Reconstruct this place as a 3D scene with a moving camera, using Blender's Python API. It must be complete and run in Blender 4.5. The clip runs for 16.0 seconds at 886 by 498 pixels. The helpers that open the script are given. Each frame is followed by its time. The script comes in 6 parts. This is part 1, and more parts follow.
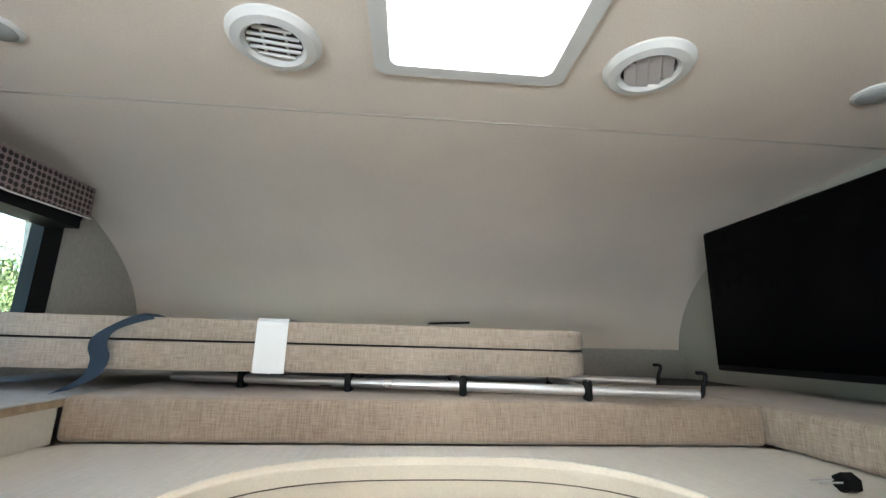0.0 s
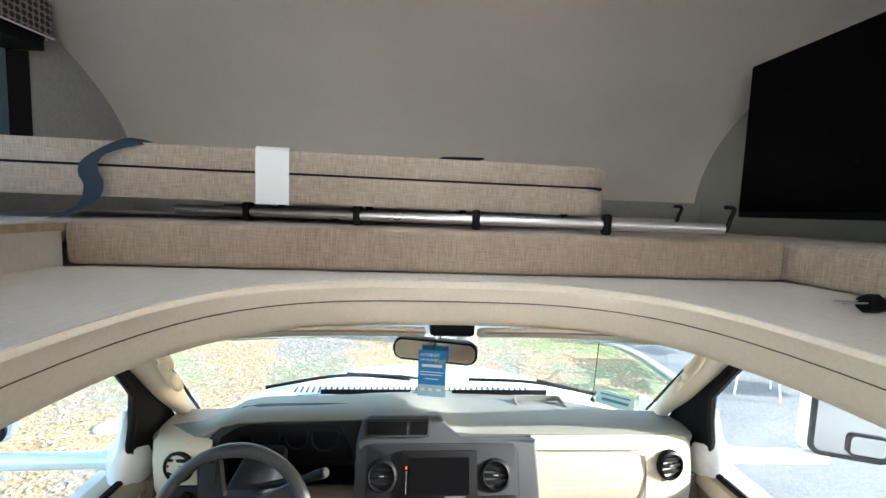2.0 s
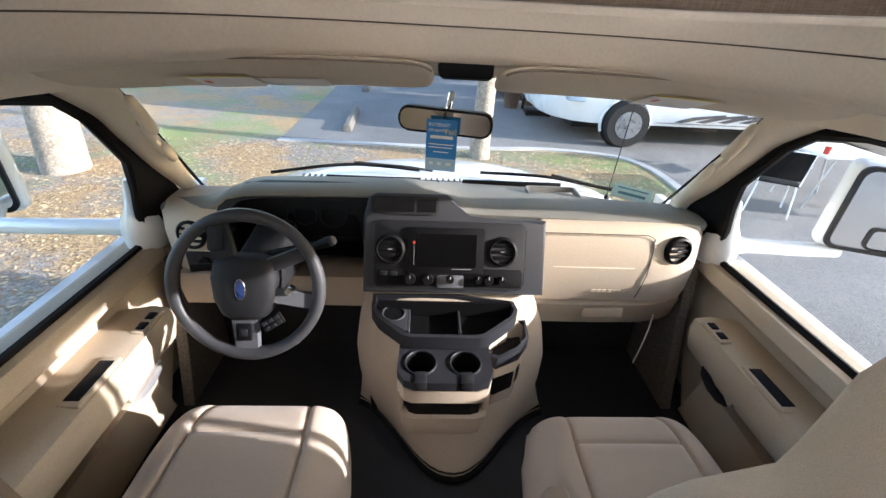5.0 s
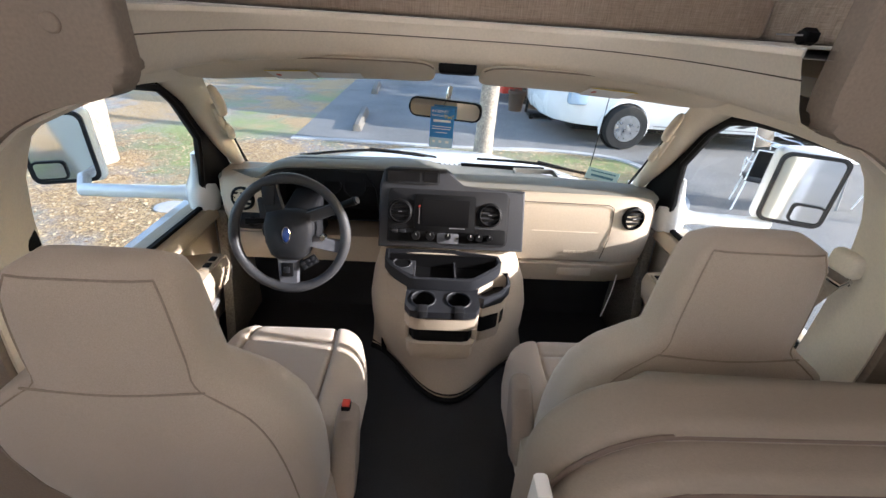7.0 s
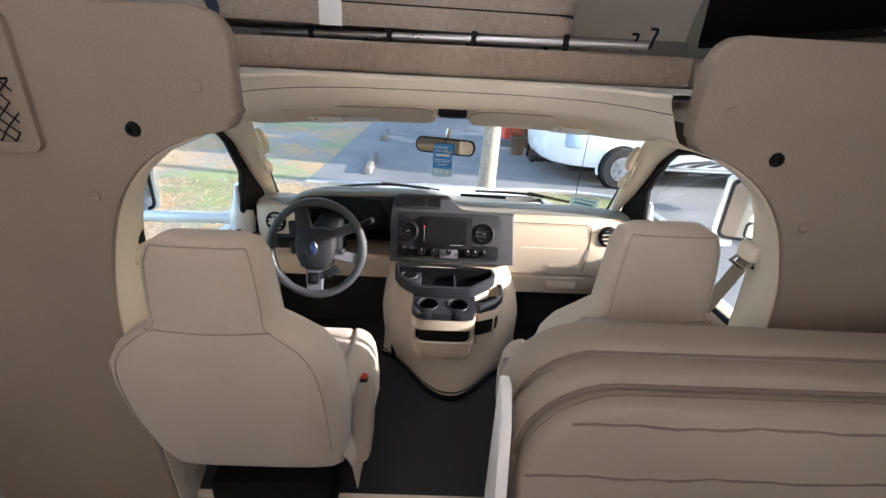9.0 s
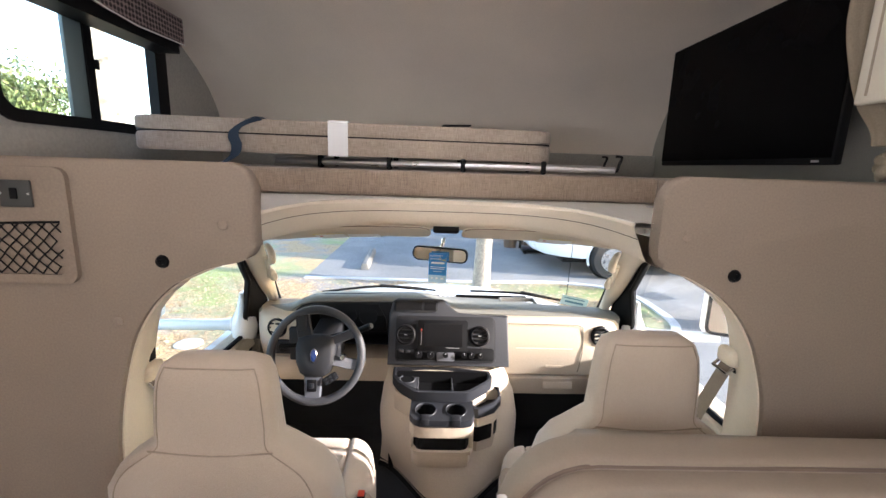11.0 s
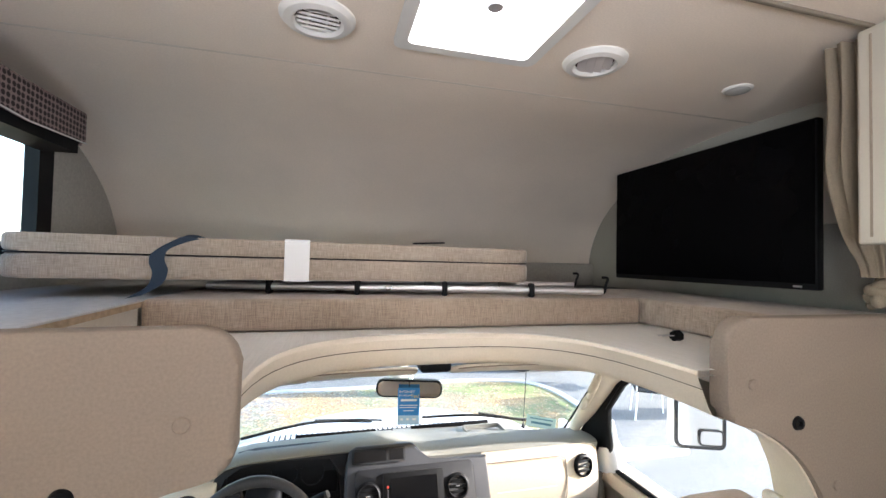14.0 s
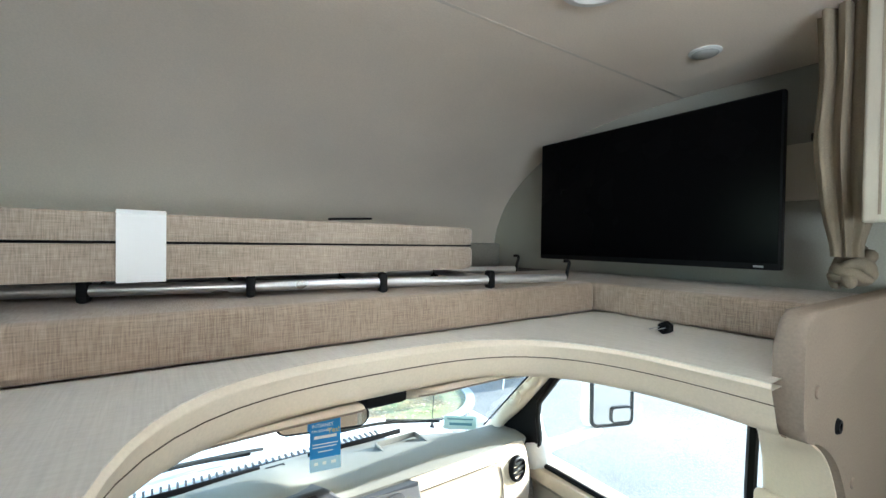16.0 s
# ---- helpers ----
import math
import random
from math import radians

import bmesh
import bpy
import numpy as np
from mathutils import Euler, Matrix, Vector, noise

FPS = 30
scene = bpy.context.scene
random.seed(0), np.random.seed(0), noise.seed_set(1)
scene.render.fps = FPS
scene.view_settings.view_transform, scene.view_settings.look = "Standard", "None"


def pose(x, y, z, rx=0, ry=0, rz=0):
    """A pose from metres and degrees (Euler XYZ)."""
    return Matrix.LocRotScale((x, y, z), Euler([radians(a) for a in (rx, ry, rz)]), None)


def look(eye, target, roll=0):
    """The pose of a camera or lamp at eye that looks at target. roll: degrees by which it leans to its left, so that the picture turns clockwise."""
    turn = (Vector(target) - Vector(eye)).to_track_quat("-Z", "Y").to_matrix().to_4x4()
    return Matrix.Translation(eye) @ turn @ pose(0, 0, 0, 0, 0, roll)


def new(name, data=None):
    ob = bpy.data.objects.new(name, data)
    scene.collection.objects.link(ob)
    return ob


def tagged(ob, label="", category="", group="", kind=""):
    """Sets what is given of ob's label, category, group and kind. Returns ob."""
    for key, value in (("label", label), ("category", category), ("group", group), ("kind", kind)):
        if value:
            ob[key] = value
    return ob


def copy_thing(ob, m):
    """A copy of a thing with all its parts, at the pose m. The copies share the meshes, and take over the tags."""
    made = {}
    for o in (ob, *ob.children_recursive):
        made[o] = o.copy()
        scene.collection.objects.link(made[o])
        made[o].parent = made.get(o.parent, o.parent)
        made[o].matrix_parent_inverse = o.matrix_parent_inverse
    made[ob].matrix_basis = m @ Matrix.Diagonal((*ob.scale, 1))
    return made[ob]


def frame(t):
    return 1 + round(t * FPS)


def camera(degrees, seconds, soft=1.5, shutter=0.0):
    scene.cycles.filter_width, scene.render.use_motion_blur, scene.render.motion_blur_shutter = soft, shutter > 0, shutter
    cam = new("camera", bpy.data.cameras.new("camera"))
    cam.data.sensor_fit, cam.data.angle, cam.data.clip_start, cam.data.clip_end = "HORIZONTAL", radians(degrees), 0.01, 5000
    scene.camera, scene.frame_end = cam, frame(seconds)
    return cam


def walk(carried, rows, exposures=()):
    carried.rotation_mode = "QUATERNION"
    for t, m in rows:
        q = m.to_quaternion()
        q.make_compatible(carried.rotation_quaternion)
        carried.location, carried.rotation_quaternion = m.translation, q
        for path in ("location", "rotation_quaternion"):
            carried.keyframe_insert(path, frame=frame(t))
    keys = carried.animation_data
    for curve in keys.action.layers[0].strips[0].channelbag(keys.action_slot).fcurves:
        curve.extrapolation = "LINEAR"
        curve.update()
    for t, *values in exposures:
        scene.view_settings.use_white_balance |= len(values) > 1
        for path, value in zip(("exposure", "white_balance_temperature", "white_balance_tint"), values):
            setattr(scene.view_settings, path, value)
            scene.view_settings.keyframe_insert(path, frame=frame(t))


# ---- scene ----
cam = camera(93.0, 16.0)
PATH = [
    (0, (0.017, -0.001, 1.594), (0.172, 1.945, 2.029), 1.4),
    (0.5, (0.006, 0.03, 1.572), (0.172, 2.005, 1.839), 1.7),
    (1, (0.012, 0.057, 1.551), (0.171, 2.047, 1.669), 1.8),
    (1.5, (0.009, 0.068, 1.531), (0.161, 2.062, 1.502), 1.9),
    (2, (0.012, 0.087, 1.508), (0.157, 2.074, 1.325), 2.0),
    (2.5, (0.009, 0.104, 1.481), (0.151, 2.071, 1.15), 2.2),
    (3, (0.007, 0.123, 1.452), (0.144, 2.059, 0.966), 2.5),
    (3.5, (0.011, 0.141, 1.426), (0.143, 2.032, 0.787), 2.9),
    (4, (0.016, 0.158, 1.396), (0.138, 1.995, 0.613), 3.1),
    (4.5, (0.021, 0.172, 1.367), (0.137, 1.952, 0.464), 3.2),
    (5, (0.03, 0.173, 1.346), (0.14, 1.909, 0.358), 3.4),
    (7.5, (0.045, -0.315, 1.378), (0.124, 1.437, 0.417), 4.1),
    (8, (0.058, -0.409, 1.378), (0.119, 1.366, 0.458), 3.8),
    (10.5, (0.056, -0.543, 1.458), (0.105, 1.39, 0.946), 2.1),
    (11, (0.057, -0.569, 1.483), (0.103, 1.393, 1.097), 1.8),
    (11.5, (0.062, -0.591, 1.505), (0.101, 1.392, 1.249), 1.6),
    (12, (0.068, -0.615, 1.523), (0.108, 1.38, 1.383), 1.5),
    (12.5, (0.068, -0.631, 1.539), (0.141, 1.367, 1.487), 1.4),
    (13, (0.051, -0.594, 1.55), (0.215, 1.399, 1.56), 1.4),
    (13.5, (-0.044, -0.456, 1.563), (0.274, 1.518, 1.604), 1.3),
    (14, (-0.219, -0.307, 1.586), (0.293, 1.625, 1.641), 1.2),
    (14.5, (-0.284, -0.183, 1.580), (0.450, 1.676, 1.649), 1.1),
    (15, (-0.278, -0.022, 1.585), (0.593, 1.779, 1.650), 0.8),
    (15.5, (-0.279, 0.100, 1.592), (0.734, 1.824, 1.616), 0.8),
    (16, (-0.303, 0.157, 1.592), (0.824, 1.810, 1.556), 0.7),
]
EXPOSURES = [(0.0, 3.5, 5680, 4), (1.9, 3.2, 5700, 6), (2.5, 3.25, 5750, 12), (3.0, 2.76, 5800, 15), (5.2, 2.38, 6050, 17), (8.2, 2.53, 6000, 17), (10.4, 2.95, 6150, 18), (12.5, 3.25, 6250, 19),
             (14.5, 3.35, 5850, 11), (16.0, 3.40, 5520, 2)]
walk(cam, [(t, look(eye, target, roll)) for t, eye, target, roll in PATH], EXPOSURES)

# ---- light ----
SUN_WAY = Vector((0.93, -0.17, 0.268)).normalized()
world = bpy.data.worlds.new("sky")
scene.world = world
world.use_nodes = True
wn = world.node_tree.nodes
sky = wn.new("ShaderNodeTexSky")
sky.sky_type = "NISHITA"
sky.sun_disc = False
sky.sun_elevation = math.asin(SUN_WAY.z)
sky.sun_rotation = math.atan2(SUN_WAY.x, SUN_WAY.y)
wn["Background"].inputs["Strength"].default_value = 0.15
world.node_tree.links.new(sky.outputs["Color"], wn["Background"].inputs["Color"])
sun = new("sun", bpy.data.lights.new("sun", "SUN"))
sun.data.energy, sun.data.angle, sun.data.color = 2.6, radians(0.6), (1.0, 0.95, 0.87)
sun.matrix_world = look((0, 0, 30), Vector((0, 0, 30)) - SUN_WAY)


def added_lamp(name, eye, target, w, h, watts, color=(0.97, 0.98, 1.0)):
    """An added area lamp in one opening, standing in for light from outside."""
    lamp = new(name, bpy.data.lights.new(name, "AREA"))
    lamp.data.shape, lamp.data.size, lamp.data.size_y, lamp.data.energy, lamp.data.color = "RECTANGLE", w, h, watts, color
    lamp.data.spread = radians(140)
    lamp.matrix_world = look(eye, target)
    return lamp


# Two fill lamps in added, unseen rear windows, aimed up at the ceiling.
added_lamp("fill_lamp_left", (-1.262, -1.75, 1.375), (-0.2, -1.2, 3.0), 1.66, 0.71, 7.3)
added_lamp("fill_lamp_right", (1.442, -2.55, 1.375), (0.4, -1.9, 3.0), 1.26, 0.71, 6.7)
added_lamp("roof_hatch_light", (0.131, 0.62, 2.31), (0.131, 0.66, 1.0), 0.36, 0.34, 0.7)


# ---- materials ----
def shade(name, base, rough=0.6, metal=0.0, grain=0.0, grain_size=200.0, stain=0.12, stain_size=3.0, bump=0.0, bump_size=300.0, coat=0.0, island=0.0, spec=None):
    """A painted, moulded or woven surface: base colour varied at two scales, with fine relief."""
    m = bpy.data.materials.new(name)
    m.use_nodes = True
    n, l = m.node_tree.nodes, m.node_tree.links
    p = n["Principled BSDF"]
    p.inputs["Roughness"].default_value, p.inputs["Metallic"].default_value = rough, metal
    p.inputs["Coat Weight"].default_value = coat
    p.inputs["Specular IOR Level"].default_value = spec if spec is not None else 0.25 if rough > 0.4 and metal == 0 else 0.5
    at = n.new("ShaderNodeTexCoord").outputs["Object"]

    def noisy(size, detail):
        t = n.new("ShaderNodeTexNoise")
        t.inputs["Scale"].default_value, t.inputs["Detail"].default_value = size, detail
        l.new(at, t.inputs["Vector"])
        return t.outputs["Fac"]

    def ramp(fac, lo, hi):
        r = n.new("ShaderNodeMapRange")
        r.inputs["From Min"].default_value, r.inputs["From Max"].default_value = 0.3, 0.7
        r.inputs["To Min"].default_value, r.inputs["To Max"].default_value = lo, hi
        l.new(fac, r.inputs["Value"])
        return r.outputs["Result"]

    def times(a, b):
        k = n.new("ShaderNodeMath")
        k.operation = "MULTIPLY"
        l.new(a, k.inputs[0]), l.new(b, k.inputs[1])
        return k.outputs[0]

    big, fine = noisy(stain_size, 3), noisy(grain_size, 2)
    value = times(ramp(big, 1 - stain, 1 + stain * 0.5), ramp(fine, 1 - grain, 1 + grain))
    if island:
        info = n.new("ShaderNodeObjectInfo")
        r = n.new("ShaderNodeMapRange")
        r.inputs["To Min"].default_value, r.inputs["To Max"].default_value = 1 - island, 1 + island
        l.new(info.outputs["Random"], r.inputs["Value"])
        value = times(value, r.outputs["Result"])
    hue = n.new("ShaderNodeVectorMath")
    hue.operation = "SCALE"
    hue.inputs[0].default_value = base
    l.new(value, hue.inputs["Scale"])
    l.new(hue.outputs["Vector"], p.inputs["Base Color"])
    l.new(ramp(big, max(0.03, rough - 0.06), min(1, rough + 0.08)), p.inputs["Roughness"])
    if bump:
        b = n.new("ShaderNodeBump")
        b.inputs["Strength"].default_value, b.inputs["Distance"].default_value = bump, 0.002
        l.new(noisy(bump_size, 3), b.inputs["Height"])
        l.new(b.outputs["Normal"], p.inputs["Normal"])
    return m


def tweed(name, dark, light, across=(460, 30, 30), along=(26, 420, 420), rough=0.95):
    """A coarse woven cloth: slubby threads in two directions."""
    m = bpy.data.materials.new(name)
    m.use_nodes = True
    n, l = m.node_tree.nodes, m.node_tree.links
    p = n["Principled BSDF"]
    p.inputs["Roughness"].default_value = rough
    p.inputs["Sheen Weight"].default_value = 0.25
    at = n.new("ShaderNodeTexCoord").outputs["Object"]
    facs = []
    for scale in (across, along, (5, 5, 5)):
        k = n.new("ShaderNodeMapping")
        k.inputs["Scale"].default_value = scale
        l.new(at, k.inputs["Vector"])
        t = n.new("ShaderNodeTexNoise")
        t.inputs["Scale"].default_value, t.inputs["Detail"].default_value = 1.0, 2.0
        l.new(k.outputs["Vector"], t.inputs["Vector"])
        facs.append(t.outputs["Fac"])
    mix = n.new("ShaderNodeMath")
    mix.operation, mix.inputs[1].default_value = "MULTIPLY_ADD", 0.75
    l.new(facs[1], mix.inputs[0]), l.new(facs[0], mix.inputs[2])
    mix2 = n.new("ShaderNodeMath")
    mix2.operation = "MULTIPLY_ADD"
    mix2.inputs[1].default_value = 0.4
    l.new(facs[2], mix2.inputs[0]), l.new(mix.outputs[0], mix2.inputs[2])
    r = n.new("ShaderNodeValToRGB")
    r.color_ramp.elements[0].position, r.color_ramp.elements[1].position = 0.36, 0.72
    r.color_ramp.elements[0].color, r.color_ramp.elements[1].color = (*dark, 1), (*light, 1)
    half = n.new("ShaderNodeMath")
    half.operation = "MULTIPLY"
    half.inputs[1].default_value = 0.465
    l.new(mix2.outputs[0], half.inputs[0])
    l.new(half.outputs[0], r.inputs["Fac"])
    l.new(r.outputs["Color"], p.inputs["Base Color"])
    b = n.new("ShaderNodeBump")
    b.inputs["Strength"].default_value, b.inputs["Distance"].default_value = 0.5, 0.0015
    l.new(mix.outputs[0], b.inputs["Height"])
    l.new(b.outputs["Normal"], p.inputs["Normal"])
    return m


def clear(name, tint=(1, 1, 1), gloss=1.0):
    """Thin glass: see-through, with its gloss by Fresnel."""
    m = bpy.data.materials.new(name)
    m.use_nodes = True
    n, l = m.node_tree.nodes, m.node_tree.links
    n.remove(n["Principled BSDF"])
    a, b, f, s = n.new("ShaderNodeBsdfTransparent"), n.new("ShaderNodeBsdfGlossy"), n.new("ShaderNodeLayerWeight"), n.new("ShaderNodeMixShader")
    a.inputs["Color"].default_value = (*tint, 1)
    b.inputs["Roughness"].default_value = 0.02
    f.inputs["Blend"].default_value = 0.5
    k, q = n.new("ShaderNodeMath"), n.new("ShaderNodeMath")
    k.operation, k.inputs[1].default_value = "POWER", 4.0
    q.operation, q.inputs[1].default_value, q.inputs[2].default_value = "MULTIPLY_ADD", 0.6 * gloss, 0.035 * gloss
    l.new(f.outputs["Facing"], k.inputs[0]), l.new(k.outputs[0], q.inputs[0]), l.new(q.outputs[0], s.inputs[0])
    l.new(a.outputs[0], s.inputs[1]), l.new(b.outputs[0], s.inputs[2])
    l.new(s.outputs[0], n["Material Output"].inputs["Surface"])
    return m


CREAM = shade("cream_moulded_vinyl", (0.73, 0.64, 0.52), 0.55, grain=0.04, stain=0.06, bump=0.15, bump_size=700)
VISOR = shade("cream_visor_vinyl", (0.67, 0.58, 0.465), 0.65, grain=0.05, stain=0.06, bump=0.2, bump_size=600)
PANEL = shade("tan_padded_panel", (0.258, 0.206, 0.162), 0.8, grain=0.07, stain=0.10, bump=0.2, bump_size=900)
CEIL = shade("ceiling_cloth", (0.84, 0.745, 0.645), 0.9, grain=0.04, stain=0.09, stain_size=1.6, bump=0.15, bump_size=600)
WALL = shade("grey_beige_wallboard", (0.42, 0.40, 0.36), 0.7, grain=0.08, grain_size=90, stain=0.06)
SEAT = tweed("seat_cloth", (0.385, 0.318, 0.25), (0.52, 0.436, 0.348), (700, 700, 700), (500, 500, 500))
SEATSEAM = shade("seat_seam", (0.31, 0.255, 0.20), 0.9, grain=0.1)
VINYL = shade("beige_leatherette", (0.295, 0.24, 0.19), 0.5, grain=0.03, stain=0.07, bump=0.25, bump_size=420)
TWEED = tweed("brown_tweed", (0.225, 0.165, 0.122), (0.48, 0.378, 0.288))
TWEED2 = tweed("grey_brown_tweed", (0.25, 0.20, 0.158), (0.55, 0.455, 0.37))
TWEED_SIDE = tweed("tweed_turned_lengthwise", (0.21, 0.16, 0.12), (0.51, 0.415, 0.325), (30, 460, 30), (420, 26, 420))
TAN = shade("tan_dash_plastic", (0.50, 0.42, 0.32), 0.55, grain=0.05, stain=0.05, bump=0.25, bump_size=900)
DARK = shade("charcoal_dash_plastic", (0.013, 0.0134, 0.0155), 0.6, grain=0.08, stain=0.1, bump=0.2, bump_size=900)
GREY = shade("grey_dash_plastic", (0.045, 0.0465, 0.052), 0.5, grain=0.05, stain=0.06, bump=0.12, bump_size=900)
CHAR = shade("charcoal_grey_plastic", (0.023, 0.0245, 0.029), 0.42, grain=0.05, stain=0.06, bump=0.12, bump_size=900)
DASHTOP = shade("grey_green_dash_top", (0.19, 0.187, 0.165), 0.55, grain=0.05, stain=0.06, bump=0.25, bump_size=900)
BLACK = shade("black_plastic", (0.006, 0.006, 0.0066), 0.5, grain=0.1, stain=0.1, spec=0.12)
GLOSS = shade("black_gloss_screen", (0.004, 0.004, 0.0045), 0.12, stain=0.1, spec=0.12)
SCREEN = shade("black_matt_screen", (0.0016, 0.0016, 0.002), 0.25, stain=0.1, spec=0.05)
SILVER = shade("silver_plastic", (0.45, 0.45, 0.46), 0.35, metal=0.6, stain=0.05)
SPOKE = shade("satin_grey_spoke", (0.13, 0.135, 0.15), 0.38, metal=0.3, grain=0.05, stain=0.06)
CHROME = shade("chrome", (0.8, 0.8, 0.8), 0.08, metal=1.0, stain=0.03)
ALU = shade("brushed_aluminium_tube", (0.62, 0.62, 0.64), 0.3, metal=0.9, grain=0.06)
RUBBER = shade("black_rubber_mat", (0.033, 0.035, 0.040), 0.42, grain=0.1, stain=0.2, bump=0.3, bump_size=300)
WHITE = shade("white_plastic", (0.78, 0.77, 0.74), 0.4, stain=0.04)
PAPER = shade("white_paper", (0.82, 0.82, 0.82), 0.85, stain=0.03)
PAINT = shade("white_car_paint", (0.80, 0.80, 0.79), 0.25, stain=0.03, coat=0.6)
BLUE = shade("blue_webbing", (0.03, 0.048, 0.075), 0.8, grain=0.2, grain_size=600)
DRAPE = shade("khaki_curtain_cloth", (0.22, 0.18, 0.13), 0.9, grain=0.12, grain_size=400, bump=0.3, bump_size=500)
CABINET = shade("ivory_cabinet_foil", (0.54, 0.50, 0.42), 0.4, grain=0.02, stain=0.04)
WOODEDGE = shade("light_wood_edge", (0.40, 0.30, 0.20), 0.6, grain=0.2, grain_size=60)
PALE = shade("pale_grey_board", (0.50, 0.50, 0.50), 0.5, grain=0.08, grain_size=60, stain=0.06)
CREAMBOARD = tweed("cream_streaked_board", (0.50, 0.45, 0.385), (0.63, 0.58, 0.505), (230, 8, 8), (60, 160, 60), 0.6)
VINYLFLOOR = shade("oak_look_vinyl_floor", (0.33, 0.27, 0.21), 0.5, grain=0.2, grain_size=30)
GLASS = clear("window_glass", (0.93, 0.97, 0.96), 0.8)
MIRROR = shade("mirror_glass", (0.85, 0.87, 0.88), 0.02, metal=1.0, stain=0.0)
ASPHALT = shade("weathered_grey_asphalt", (0.185, 0.178, 0.165), 0.9, grain=0.3, grain_size=60, stain=0.25, stain_size=0.7, bump=0.6, bump_size=90)
CONCRETE = shade("pale_concrete", (0.42, 0.41, 0.39), 0.85, grain=0.15, grain_size=60, stain=0.2, stain_size=1.5, bump=0.3, bump_size=120)
BARK = shade("pale_bark", (0.31, 0.27, 0.22), 0.9, grain=0.3, grain_size=40, stain=0.3, stain_size=9, bump=1.0, bump_size=40)
RED = shade("red_paint", (0.55, 0.06, 0.035), 0.5, stain=0.1)
GREEN = shade("green_leaf", (0.06, 0.12, 0.03), 0.6, stain=0.2, island=0.4)
STOP = shade("weathered_wheel_stop", (0.15, 0.14, 0.125), 0.9, grain=0.2, grain_size=60, stain=0.3, stain_size=6)
CARPET = shade("grey_tan_carpet", (0.20, 0.183, 0.158), 0.95, grain=0.35, grain_size=160, stain=0.1, bump=0.6, bump_size=220)
YELLOW = shade("yellow_paint", (0.75, 0.55, 0.05), 0.6, stain=0.1)
TAGBLUE = shade("blue_print", (0.03, 0.24, 0.62), 0.4, stain=0.08)
TYRE = shade("tyre_rubber", (0.02, 0.02, 0.02), 0.8, grain=0.1)


# ---- mesh helpers ----
def part(name, bm, material, parent=None, label="", smooth=35):
    """Links a bmesh as one mesh object, under its thing or part where one is given."""
    bmesh.ops.remove_doubles(bm, verts=bm.verts, dist=1e-5)
    bmesh.ops.recalc_face_normals(bm, faces=bm.faces)
    me = bpy.data.meshes.new(name)
    bm.to_mesh(me)
    bm.free()
    for m in material if isinstance(material, (list, tuple)) else (material,):
        me.materials.append(m)
    if smooth:
        for p in me.polygons:
            p.use_smooth = True
        me.set_sharp_from_angle(angle=radians(smooth))
    ob = new(name, me)
    if parent:
        ob.parent = parent
    if label:
        ob["label"] = label
    return ob


def thing(name, label, category, group="", kind="", at=(0, 0, 0)):
    ob = new(name)
    ob.empty_display_size = 0.05
    ob.location = at
    return tagged(ob, label, category, group, kind)


def box(x0, x1, y0, y1, z0, z1, bevel=0.0, seg=2, bm=None, m=None):
    bm = bm or bmesh.new()
    mat = Matrix.Translation(((x0 + x1) / 2, (y0 + y1) / 2, (z0 + z1) / 2)) @ Matrix.Diagonal((abs(x1 - x0), abs(y1 - y0), abs(z1 - z0), 1))
    vs = bmesh.ops.create_cube(bm, size=1, matrix=mat)["verts"]
    if bevel:
        es = list({e for v in vs for e in v.link_edges})
        done = bmesh.ops.bevel(bm, geom=es, offset=bevel, segments=seg, profile=0.5, affect="EDGES")
        vs = list({v for f in done["faces"] for v in f.verts} | {v for v in vs if v.is_valid})
    if m:
        bmesh.ops.transform(bm, matrix=m, verts=vs)
    return bm


def prism(points, axis, a, b, bevel=0.0, bm=None, seg=2):
    """A closed outline (two coordinates a point) drawn out along an axis from a to b."""
    bm = bm or bmesh.new()
    put = {"x": lambda p, d: (d, p[0], p[1]), "y": lambda p, d: (p[0], d, p[1]), "z": lambda p, d: (p[0], p[1], d)}[axis]
    lo, hi = [bm.verts.new(put(p, a)) for p in points], [bm.verts.new(put(p, b)) for p in points]
    caps = [bm.faces.new(lo), bm.faces.new(hi)]
    for i in range(len(points)):
        j = (i + 1) % len(points)
        bm.faces.new((lo[i], lo[j], hi[j], hi[i]))
    if bevel:
        bmesh.ops.bevel(bm, geom=list({e for f in caps for e in f.edges}), offset=bevel, segments=seg, profile=0.5, affect="EDGES")
    return bm


def loft(rings, closed=True, caps=True, bm=None):
    """Skins rings of equally many points."""
    bm = bm or bmesh.new()
    rows = [[bm.verts.new(p) for p in ring] for ring in rings]
    k = len(rows[0])
    for a, b in zip(rows, rows[1:]):
        for i in range(k if closed else k - 1):
            j = (i + 1) % k
            bm.faces.new((a[i], a[j], b[j], b[i]))
    if caps and closed:
        bm.faces.new(rows[0]), bm.faces.new(rows[-1])
    return bm


